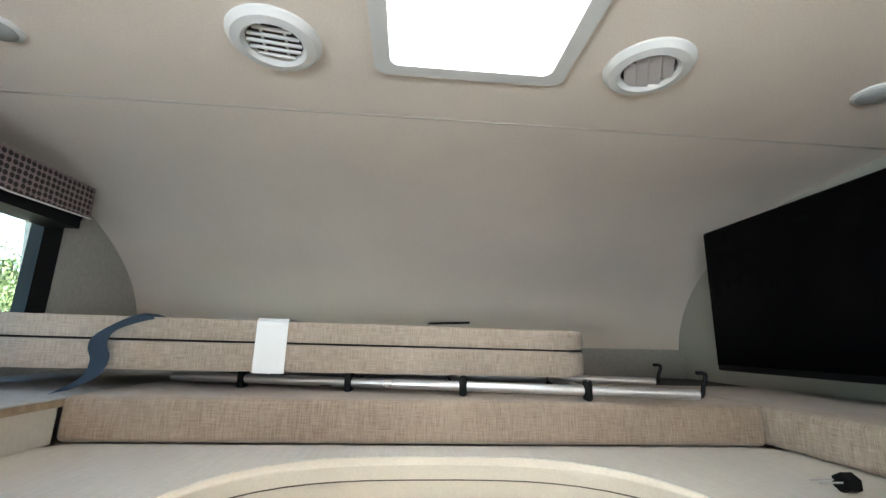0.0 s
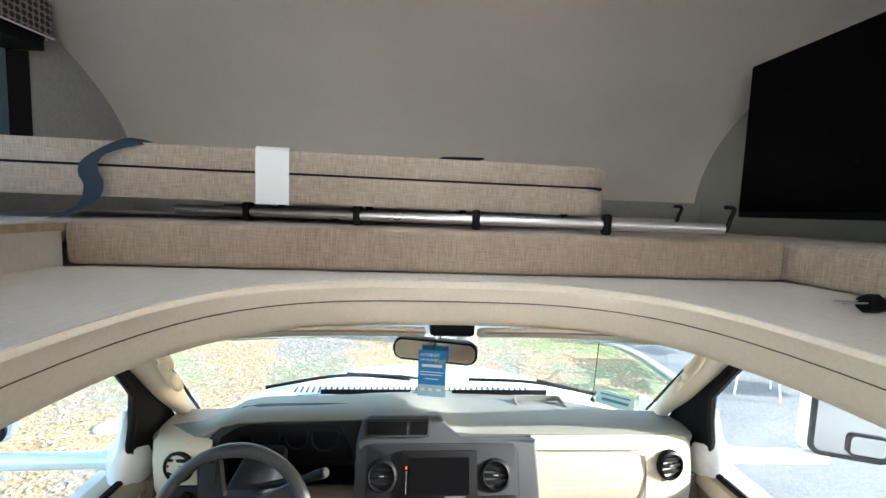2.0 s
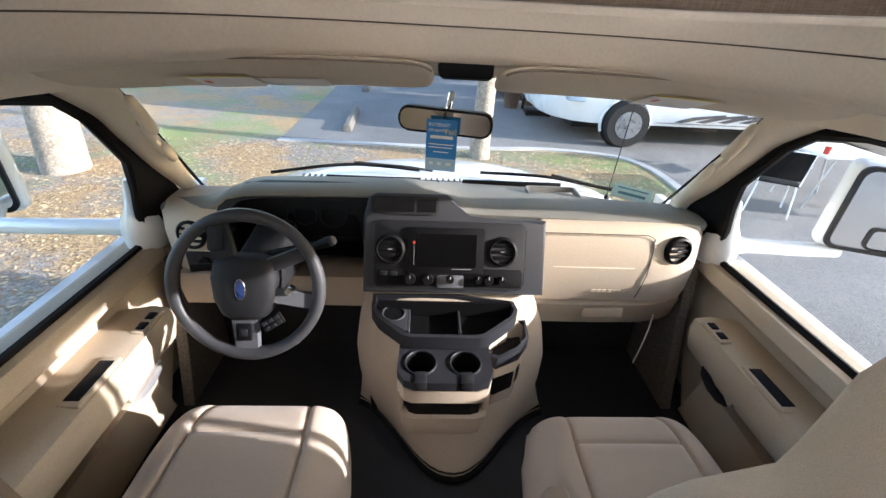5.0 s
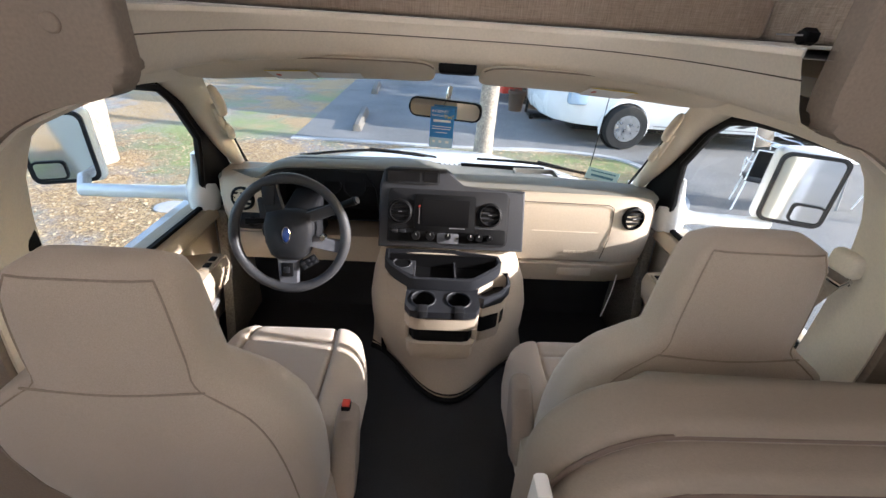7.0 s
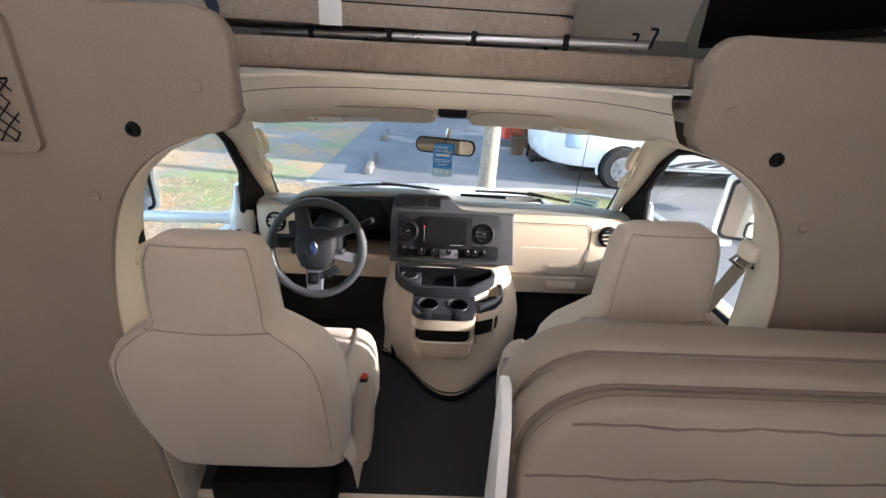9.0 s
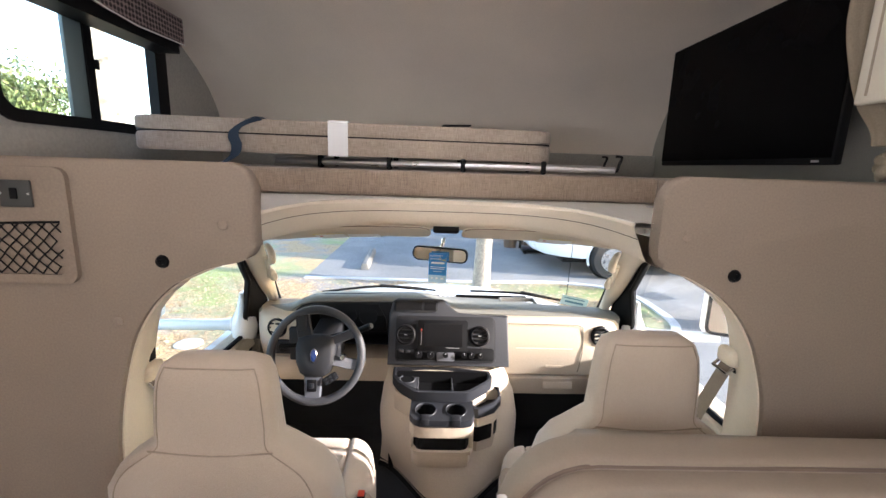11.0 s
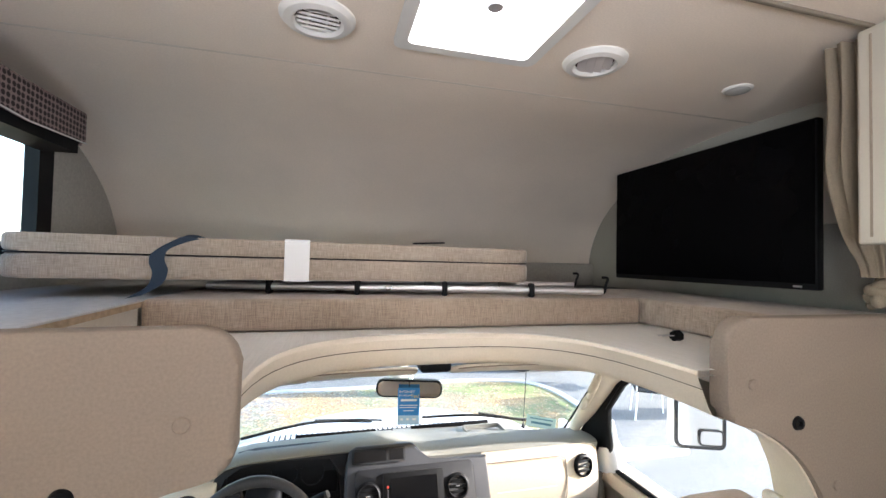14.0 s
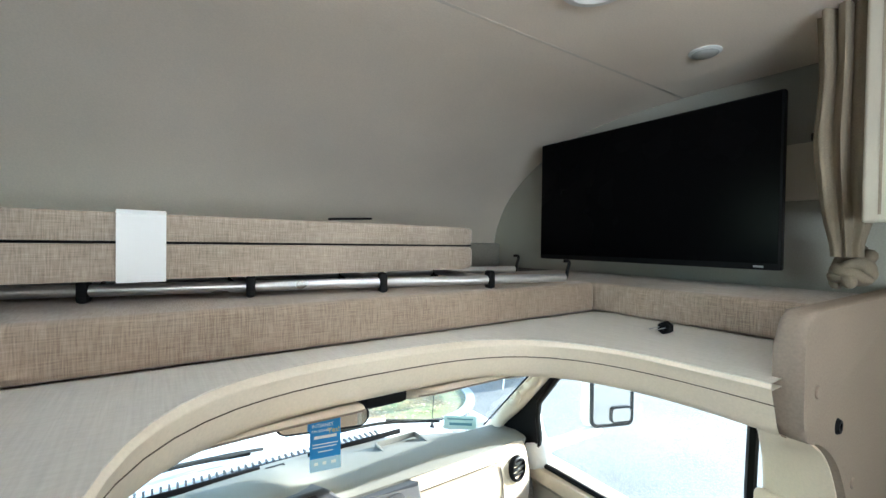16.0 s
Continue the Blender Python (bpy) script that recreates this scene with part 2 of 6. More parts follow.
def tube(points, r, n=10, bm=None, closed=False):
    """A round bar along points; r may be one radius or one a point."""
    pts = [Vector(p) for p in points]
    rs = r if isinstance(r, (list, tuple)) else [r] * len(pts)
    rings = []
    side = None
    for i, p in enumerate(pts):
        a, b = (pts[i - 1], pts[(i + 1) % len(pts)]) if closed else (pts[max(i - 1, 0)], pts[min(i + 1, len(pts) - 1)])
        way = (b - a).normalized()
        side = (way.orthogonal() if side is None else side - way * side.dot(way)).normalized()
        up = way.cross(side)
        rings.append([p + rs[i] * (math.cos(2 * math.pi * k / n) * side + math.sin(2 * math.pi * k / n) * up) for k in range(n)])
    if closed:
        rings.append(rings[0])
    return loft(rings, True, not closed, bm)


def lathe(profile, m, n=24, bm=None):
    """Turns (radius, height) points round the z axis of the pose m."""
    rings = [[m @ Vector((max(r, 1e-4) * math.cos(2 * math.pi * k / n), max(r, 1e-4) * math.sin(2 * math.pi * k / n), h)) for k in range(n)] for r, h in profile]
    return loft(rings, True, True, bm)


def spline(points, steps=6, closed=False):
    """Catmull-Rom through points."""
    ps = [Vector(p) for p in points]
    out, n = [], len(ps)
    for i in range(n if closed else n - 1):
        p0, p1, p2, p3 = (ps[k % n] if closed else ps[min(max(k, 0), n - 1)] for k in (i - 1, i, i + 1, i + 2))
        for s in range(steps):
            t = s / steps
            out.append(0.5 * (2 * p1 + (p2 - p0) * t + (2 * p0 - 5 * p1 + 4 * p2 - p3) * t * t + (3 * p1 - p0 - 3 * p2 + p3) * t ** 3))
    if not closed:
        out.append(ps[-1])
    return out


def rounded(x0, x1, y0, y1, r, n=5):
    """A rectangle with round corners, as two coordinates a point."""
    out = []
    for cx, cy, a in ((x1 - r, y1 - r, 0), (x0 + r, y1 - r, 90), (x0 + r, y0 + r, 180), (x1 - r, y0 + r, 270)):
        out += [(cx + r * math.cos(radians(a + 90 * k / n)), cy + r * math.sin(radians(a + 90 * k / n))) for k in range(n + 1)]
    return out


def ring_frame(outer, inner, axis, a, b, bm=None):
    """A flat frame between two outlines of equally many points, drawn out from a to b."""
    put = {"x": lambda p, d: (d, p[0], p[1]), "y": lambda p, d: (p[0], d, p[1]), "z": lambda p, d: (p[0], p[1], d)}[axis]
    rings = [[put(p, d) for p in ps] for ps, d in ((outer, a), (outer, b), (inner, b), (inner, a), (outer, a))]
    return loft(rings, True, False, bm)


def moved(bm, m):
    bmesh.ops.transform(bm, matrix=m, verts=bm.verts)
    return bm


# ---- the coach shell ----
XC = 0.105          # the vehicle's centre line
XL, XR = -1.24, 1.42  # coach side walls, inner faces
ZC = 2.17           # ceiling
BUNK = 1.363        # lower bunk board
DECK = 1.46         # raised bunk deck
PY = 0.39           # bulkhead panels, rear face
CAP = [(1.01, 2.17), (1.30, 2.155), (1.52, 2.115), (1.72, 2.04), (1.88, 1.945), (2.00, 1.84), (2.08, 1.72), (2.12, 1.60), (2.13, 1.40)]


def setting(ob, label, category):
    return tagged(ob, label, category, kind="structure")


def window_hole(y0, y1, z0, z1, r):
    return rounded(y0, y1, z0, z1, r)


def wall_with_hole(x0, x1, ya, yb, za, zb, hole):
    """A side wall between ya and yb with one round-cornered opening."""
    bm = bmesh.new()
    k = len(hole)
    outer = []
    for i, (y, z) in enumerate(hole):
        q = i * 4 // k
        outer.append([(yb, zb), (ya, zb), (ya, za), (yb, za)][q])
    for x in (x0, x1):
        vo = [bm.verts.new((x, *p)) for p in outer]
        vi = [bm.verts.new((x, *p)) for p in hole]
        for i in range(k):
            j = (i + 1) % k
            quad = [vo[i], vo[j], vi[j], vi[i]] if outer[i] != outer[j] else [vo[i], vi[j], vi[i]]
            bm.faces.new(quad)
    rings = [[(x, *p) for p in hole] for x in (x0, x1)]
    loft(rings, True, False, bm)
    for a, b in (((ya, za), (yb, za)), ((ya, zb), (yb, zb)), ((ya, za), (ya, zb)), ((yb, za), (yb, zb))):
        bm.faces.new([bm.verts.new((x, *p)) for x, p in ((x0, a), (x0, b), (x1, b), (x1, a))])
    return bm


WIN = (0.748, 1.52, 1.605, 2.03)
cap_out = [(y + 0.05, z + 0.05) for y, z in CAP]
# Left wall: the rear stretch with its window, then the nose that follows the cap.
setting(part("wall_left", wall_with_hole(XL - 0.05, XL, 0.44, 1.68, 1.25, ZC, window_hole(*WIN, 0.07)), WALL, smooth=0), "grey-beige wallboard side wall with a sliding window", "wall")
setting(part("wall_left_entry", box(XL - 0.05, XL, -0.2, 0.44, 0.0, ZC), WALL, smooth=0), "grey-beige wallboard side wall behind the driver", "wall")
nose = [(1.68, 1.25), (1.68, 2.09)] + [(y + 0.02, z + 0.03) for y, z in CAP if y > 1.70] + [(2.13, 1.25)]
setting(part("wall_left_nose", prism(nose, "x", XL - 0.05, XL), WALL, smooth=0), "grey-beige wallboard under the curved cap", "wall")
nose_r = [(-0.2, 0.0), (-0.2, ZC + 0.03)] + [(y + 0.02, z + 0.03) for y, z in CAP] + [(2.13, 1.25), (1.3, 1.25), (0.44, 1.25), (0.44, 0.0)]
setting(part("wall_right", prism(nose_r, "x", XR, XR + 0.05), shade("cloth_lined_wallboard", (0.36, 0.35, 0.305), 0.85, grain=0.05, stain=0.06), smooth=0), "cream cloth-lined side wall behind the television", "wall")
# Coach behind the camera, with an added, unseen window on either side for fill.
setting(part("wall_left_rear", wall_with_hole(XL - 0.05, XL, -5.0, -0.2, 0.0, ZC, rounded(-2.6, -0.9, 1.0, 1.75, 0.07)), WALL, smooth=0), "grey-beige wallboard wall with an added window opening for fill light", "wall")
setting(part("wall_right_rear", wall_with_hole(XR, XR + 0.05, -5.0, -0.2, 0.0, ZC, rounded(-3.2, -1.9, 1.0, 1.75, 0.07)), WALL, smooth=0), "grey-beige wallboard wall with an added window opening for fill light", "wall")
# Unseen board, added to keep lamp light off the lower left panel.
setting(part("wall_partition", box(XL, -0.62, -1.0, -0.96, 0.0, 1.25), WALL, smooth=0), "unseen low board added to shade the driver's bulkhead panel", "wall")
setting(part("wall_rear", box(XL - 0.05, XR + 0.05, -5.05, -5.0, 0, ZC), WALL, smooth=0), "grey-beige wallboard rear wall", "wall")

SKY = (-0.045, 0.307, 0.455, 0.79)
bm = bmesh.new()
for x0, x1, y0, y1 in ((XL - 0.05, SKY[0], -5.05, 1.01), (SKY[1], XR + 0.05, -5.05, 1.01), (SKY[0], SKY[1], -5.05, SKY[2]), (SKY[0], SKY[1], SKY[3], 1.01)):
    box(x0, x1, y0, y1, ZC, ZC + 0.06, bm=bm)
setting(part("ceiling", bm, CEIL, smooth=0), "cream cloth-lined coach ceiling with a roof hatch", "ceiling")
prof = [Vector((0, y, z)) for y, z in CAP]
fine = spline(prof, 5)
bm = loft([[(x, p.y, p.z) for p in fine] for x in np.linspace(XL - 0.05, XR + 0.05, 9)], False, False)
loft([[(x, p.y + 0.05, p.z + 0.06) for p in fine] for x in (XL - 0.05, XR + 0.05)], False, False, bm)
setting(part("front_cap", bm, CEIL, smooth=60), "curved cream cloth-lined front cap over the bunk", "wall")
setting(part("trim_ceiling_joint", box(XL, XR, 1.004, 1.014, ZC - 0.0007, ZC + 0.01, 0.0003), shade("ceiling_seam_tape", (0.70, 0.63, 0.55), 0.9)), "narrow cloth strip over the ceiling joint", "trim")
setting(part("trim_cap_ledge", box(XL, XR, 2.07, 2.125, 1.40, 1.585, 0.01), WALL), "grey-brown cloth ledge at the foot of the cap", "trim")

# Floors
setting(part("floor", box(XL - 0.05, XR + 0.05, -5.05, 0.49, -0.08, 0.0), VINYLFLOOR, smooth=0), "oak-look vinyl coach floor", "floor")
setting(part("floor_cab", box(XL + 0.2, XR - 0.2, 0.49, 2.0, -0.10, -0.004), RUBBER, smooth=0), "black rubber mat on the cab floor", "floor")
setting(part("trim_floor_strip", box(-0.72, 0.30, 0.488, 0.512, -0.01, 0.014, 0.004), CREAM), "cream threshold strip between coach and cab floor", "trim")

# ---- the bunk ----
def u_curve(half, front, p=3.0, y_rear=PY + 0.03, n=33):
    """The bunk cut-out in plan: a blunt arch from the left rear round the front to the right rear."""
    out = []
    for a in np.linspace(math.pi, 0, n):
        c, s = math.cos(a), max(math.sin(a), 0.0)
        r = (abs(c) ** p + s ** p) ** (-1 / p)
        out.append((XC - 0.02 + half * r * c, y_rear + (front - y_rear) * r * s))
    return out


U = [u_curve(h, f, r) for h, f, r in ((0.455, 0.945, 3.0), (0.45, 0.937, 3.0), (0.449, 0.928, 3.0), (0.452, 0.924, 3.0), (0.458, 0.927, 3.0), (0.464, 0.924, 3.0), (0.480, 0.930, 3.0))]
Z = (BUNK, BUNK - 0.003, BUNK - 0.009, 1.351, 1.336, 1.324, 1.285)
rings = [[(x, y, z) for x, y in u] for u, z in zip(U, Z)]
n_u = len(U[0])


def header_point(i):
    """The rim of the cab's openings that the headliner runs out to: door heads at the sides, the windscreen head in front."""
    s = i / (n_u - 1) * 2 - 1
    x, y = U[-1][i]
    if abs(s) > 0.42:
        k = (abs(s) - 0.42) / 0.58
        return (XC + math.copysign(0.83 - 0.02 * k, s), 1.20 - 0.80 * k, 1.15 + 0.03 * math.sin(math.pi * k) - 0.02 * k)
    k = s / 0.42
    return (XC + 0.80 * k, 1.285 - 0.075 * k * k, 1.206 - 0.030 * k * k)


rim = [Vector(header_point(i)) for i in range(n_u)]
low = [Vector(p) for p in rings[-1]]
for k, lift in ((0.03, -0.012), (0.10, -0.012), (0.3, 0.013), (0.5, 0.027), (0.75, 0.029), (0.9, 0.015), (1.0, 0.0)):
    rings.append([a.lerp(b, k) + Vector((0, 0, lift * (1 + 1.1 * (lift > 0) * min(1.0, abs(2 * i / (n_u - 1) - 1) / 0.5)))) for i, (a, b) in enumerate(zip(low, rim))])
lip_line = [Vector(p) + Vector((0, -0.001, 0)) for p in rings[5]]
setting(part("headliner", loft(rings, False, False), CREAM, smooth=50), "cream moulded cab headliner with a creased lip", "headliner")

# Brown tube along the lip: seam line with its shadow put into the colour.
setting(part("trim_lip_seam", tube(lip_line, 0.0011, 6), shade("brown_seam_shadow", (0.10, 0.075, 0.055), 0.9), smooth=60), "thin brown strip along the headliner lip, coloured as its seam's shadow", "trim")

# lower bunk board with its cut-out
bm = bmesh.new()
edge = [(x, y) for x, y in u_curve(0.453, 0.942)]
outer = []
for i, (x, y) in enumerate(edge):
    s = i / (n_u - 1)
    if s < 0.3:
        outer.append((-0.73, PY + 0.03 + (1.03 - PY - 0.03) * s / 0.3))
    elif s > 0.7:
        outer.append((0.93, 1.03 - (1.03 - PY - 0.03) * (s - 0.7) / 0.3))
    else:
        outer.append((-0.73 + 1.66 * (s - 0.3) / 0.4, 1.03))
loft([[(x, y, BUNK + 0.001) for x, y in outer], [(x, y, BUNK + 0.001) for x, y in edge], [(x, y, BUNK - 0.012) for x, y in edge], [(x, y, BUNK - 0.012) for x, y in outer]], False, False, bm)
bunk_board = setting(part("bunk_board", bm, CREAMBOARD, smooth=30), "cream board round the stepped cut-out of the bunk", "bunk board")

# raised deck: left box, front and right bases
deck = thing("bunk_deck", "raised plywood bunk deck with cream side and pale top", "bunk deck", kind="structure")
part("left_side", box(-0.75, -0.73, PY + 0.03, 1.03, BUNK, DECK - 0.022), CREAMBOARD, deck)
part("left_top", box(XL, -0.722, PY + 0.03, 2.1, DECK - 0.006, DECK, 0.002), PALE, deck, "pale grey laminate top")
part("left_edge", box(XL, -0.726, PY + 0.03, 2.1, DECK - 0.022, DECK - 0.0065), WOODEDGE, deck, "light wood edge of the deck")
part("front_base", box(-0.74, XR, 1.16, 2.1, BUNK, DECK - 0.012), DARK, deck)
part("right_base", box(1.06, XR, PY + 0.03, 1.15, BUNK, DECK - 0.012), CREAMBOARD, deck)

c = box(-0.725, 0.905, 1.026, 1.56, BUNK + 0.002, DECK + 0.002, 0.016, 3)
tagged(part("bunk_cushion", c, TWEED), "brown tweed cushion along the front of the bunk deck", "cushion", "bunk cushions")
c = box(0.912, 1.34, 0.46, 1.56, BUNK + 0.002, DECK, 0.016, 3)
tagged(part("bunk_cushion", c, TWEED_SIDE), "grey-brown tweed cushion along the side of the bunk", "cushion", "bunk cushions")


# what closes the cabover from below and the cab in front and at the sides
close = bmesh.new()
box(XL - 0.05, XR + 0.05, 1.06, 2.18, 1.30, BUNK - 0.013, bm=close)
box(XL - 0.05, -0.70, PY + 0.046, 1.06, 1.30, BUNK - 0.013, bm=close)
box(0.90, XR + 0.05, PY + 0.046, 1.06, 1.30, BUNK - 0.013, bm=close)
setting(part("cabover_floor", close, CREAM, smooth=0), "underside of the overhead bunk", "floor")
roof = bmesh.new()
box(-0.95, 1.16, 1.272, 1.36, 1.212, 1.299, bm=roof)
box(-1.0, -0.79, 0.40, 1.30, 1.185, 1.299, bm=roof)
box(1.0, 1.21, 0.40, 1.30, 1.185, 1.299, bm=roof)
setting(part("cab_roof", roof, PAINT, smooth=0), "white steel cab roof over the headliner", "roof")
setting(part("firewall", box(-0.98, 1.19, 1.63, 1.67, -0.10, 0.70), RUBBER, smooth=0), "black insulated firewall under the dashboard", "wall")
for s in (-1, 1):
    x = XC + s * 0.93
    setting(part("kick_panel", prism([(1.28, -0.05), (1.40, 0.36), (1.44, 0.60), (1.66, 0.60), (1.66, -0.05)], "x", x - 0.02, x + 0.02, 0.004), CARPET), "grey-tan carpeted kick panel beside the footwell", "panel")
    setting(part("cab_side_skin", prism([(0.45, -0.45), (0.45, 0.60), (1.70, 0.62), (2.05, 0.62), (2.05, -0.45)], "x", XC + s * 1.065, XC + s * 1.10), PAINT, smooth=0), "white outer skin of the cab", "wall")

# ---- bulkhead panels beside the seats ----
def bulkhead(side):
    """side -1: driver's, +1: passenger's. An outline with an arched cut-away towards the door."""
    if side < 0:
        pts = [(XL, 1.477), (-0.393, 1.477), (-0.363, 1.465), (-0.351, 1.44), (-0.351, 1.30), (-0.361, 1.268), (-0.392, 1.250), (-0.44, 1.239), (-0.49, 1.222), (-0.547, 1.190), (-0.60, 1.142), (-0.645, 1.075), (-0.675, 1.0), (-0.702, 0.90), (-0.720, 0.80), (-0.727, 0.70), (-0.72, 0.5), (-0.70, 0.0), (XL, 0.0)]
    else:
        pts = [(XR, 1.477), (0.628, 1.477), (0.598, 1.465), (0.584, 1.44), (0.584, 1.31), (0.592, 1.274), (0.618, 1.253), (0.668, 1.239), (0.737, 1.204), (0.796, 1.156), (0.845, 1.09), (0.876, 1.02), (0.905, 0.928), (0.918, 0.83), (0.921, 0.70), (0.912, 0.5), (0.89, 0.0), (XR, 0.0)]
    return pts


for side, where in ((-1, "driver"), (1, "passenger")):
    raw = bulkhead(side)
    arch = spline([(x, 0, z) for x, z in raw[4:-2]], 4)
    corner = [((-0.406 if side < 0 else 0.639) - side * 0.055 * math.cos(radians(q)), 1.422 + 0.055 * math.sin(radians(q))) for q in range(90, -1, -15)]
    pts = raw[:1] + corner + [(p.x, p.z) for p in arch] + raw[-2:]
    bm = prism(pts, "y", PY, PY + 0.045, 0.012, seg=3)
    p = setting(part("bulkhead_panel", bm, PANEL, smooth=40), "tan padded bulkhead panel arched over the seat, with screw caps", "panel")
    caps = ((-0.424, 1.337), (-0.684, 1.10)) if side < 0 else ((0.650, 1.337), (0.893, 1.10))
    for x, z in caps:
        part("screw_cap", lathe([(0.0, 0.0), (0.0122, 0.0), (0.0122, 0.002), (0.0105, 0.0035), (0.0, 0.004)], pose(x, PY, z, 90), 16), PANEL, p)
    x, z = (-0.568, 1.247) if side < 0 else (0.776, 1.247)
    part("grommet", lathe([(0.0, 0.001), (0.006, 0.001), (0.007, 0.006), (0.013, 0.006), (0.016, 0.0), (0.0, -0.001)], pose(x, PY, z, 90), 18), BLACK, p, "black rubber grommet")

# recessed pocket with net and switch plate on the driver's bulkhead
panel_l = bpy.data.objects["bulkhead_panel"]
bm = ring_frame(rounded(-1.10, -0.755, 1.192, 1.455, 0.025), rounded(-1.08, -0.778, 1.212, 1.437, 0.018), "y", PY - 0.012, PY + 0.002)
tray = part("pocket_frame", bm, PANEL, panel_l)
part("pocket_back", box(-1.08, -0.778, PY - 0.003, PY - 0.001, 1.212, 1.437), PANEL, panel_l)
net = bmesh.new()
for k in range(-5, 11):
    for s in (1, -1):
        a = Vector((-1.08 + 0.03 * k if s > 0 else -0.778 - 0.03 * k, PY - 0.006, 1.212))
        pts = [a + Vector((s * 0.115 * q / 6 + 0.002 * math.sin(q * 2.1 + k), -0.003 * math.sin(math.pi * q / 6), 0.118 * q / 6)) for q in range(7)]
        pts = [p for p in pts if -1.08 <= p.x <= -0.778]
        if len(pts) > 1:
            tube(pts, 0.0016, 5, net)
tube([(-1.08, PY - 0.008, 1.332), (-0.93, PY - 0.011, 1.328), (-0.778, PY - 0.008, 1.334)], 0.0028, 6, net)
part("net", net, BLACK, panel_l, "black elastic net pocket")
sw = thing("switch_plate", "grey square switch plate on the bulkhead panel", "switch")
part("plate", box(-0.905, -0.835, PY - 0.010, PY - 0.003, 1.365, 1.425, 0.003), shade("grey_plate", (0.05, 0.052, 0.05), 0.4), sw)
part("rocker", box(-0.878, -0.862, PY - 0.014, PY - 0.010, 1.383, 1.408, 0.002), BLACK, sw)
for x in (-0.9, -0.84):
    part("screw", lathe([(0, 0), (0.003, 0), (0.002, 0.0015), (0, 0.002)], pose(x, PY - 0.010, 1.395, 90), 8), SILVER, sw)

# ---- cab shell: pillars, header, doors, glass ----
WS_B = [(-0.79, 1.70, 0.71), (-0.55, 1.85, 0.69), (-0.2, 1.93, 0.68), (XC, 1.95, 0.68), (0.41, 1.93, 0.68), (0.76, 1.85, 0.69), (1.0, 1.70, 0.71)]
WS_T = [(-0.70, 1.225, 1.175), (-0.45, 1.285, 1.195), (-0.15, 1.305, 1.205), (XC, 1.31, 1.207), (0.36, 1.305, 1.205), (0.66, 1.285, 1.195), (0.91, 1.225, 1.175)]
ws_b, ws_t = spline(WS_B, 4), spline(WS_T, 4)
glass_rows = [[a.lerp(b, k) for a, b in zip(ws_b, ws_t)] for k in (0, 0.25, 0.5, 0.75, 1)]
ws = part("windscreen", loft(glass_rows, False, False), GLASS, smooth=60)
ws.visible_shadow = False
setting(ws, "clear raked windscreen with black edge band", "windscreen")
band = bmesh.new()
edge = [Vector(p) for p in ws_b] + [Vector(p) for p in reversed(ws_t)]
mid = sum(edge, Vector()) / len(edge)
loft([[p + Vector((0, -0.006, 0.004)) for p in edge], [p + (mid - p).normalized() * 0.014 + Vector((0, -0.006, 0.004)) for p in edge]], True, False, band)
part("edge_band", band, BLACK, ws, "black ceramic edge band")


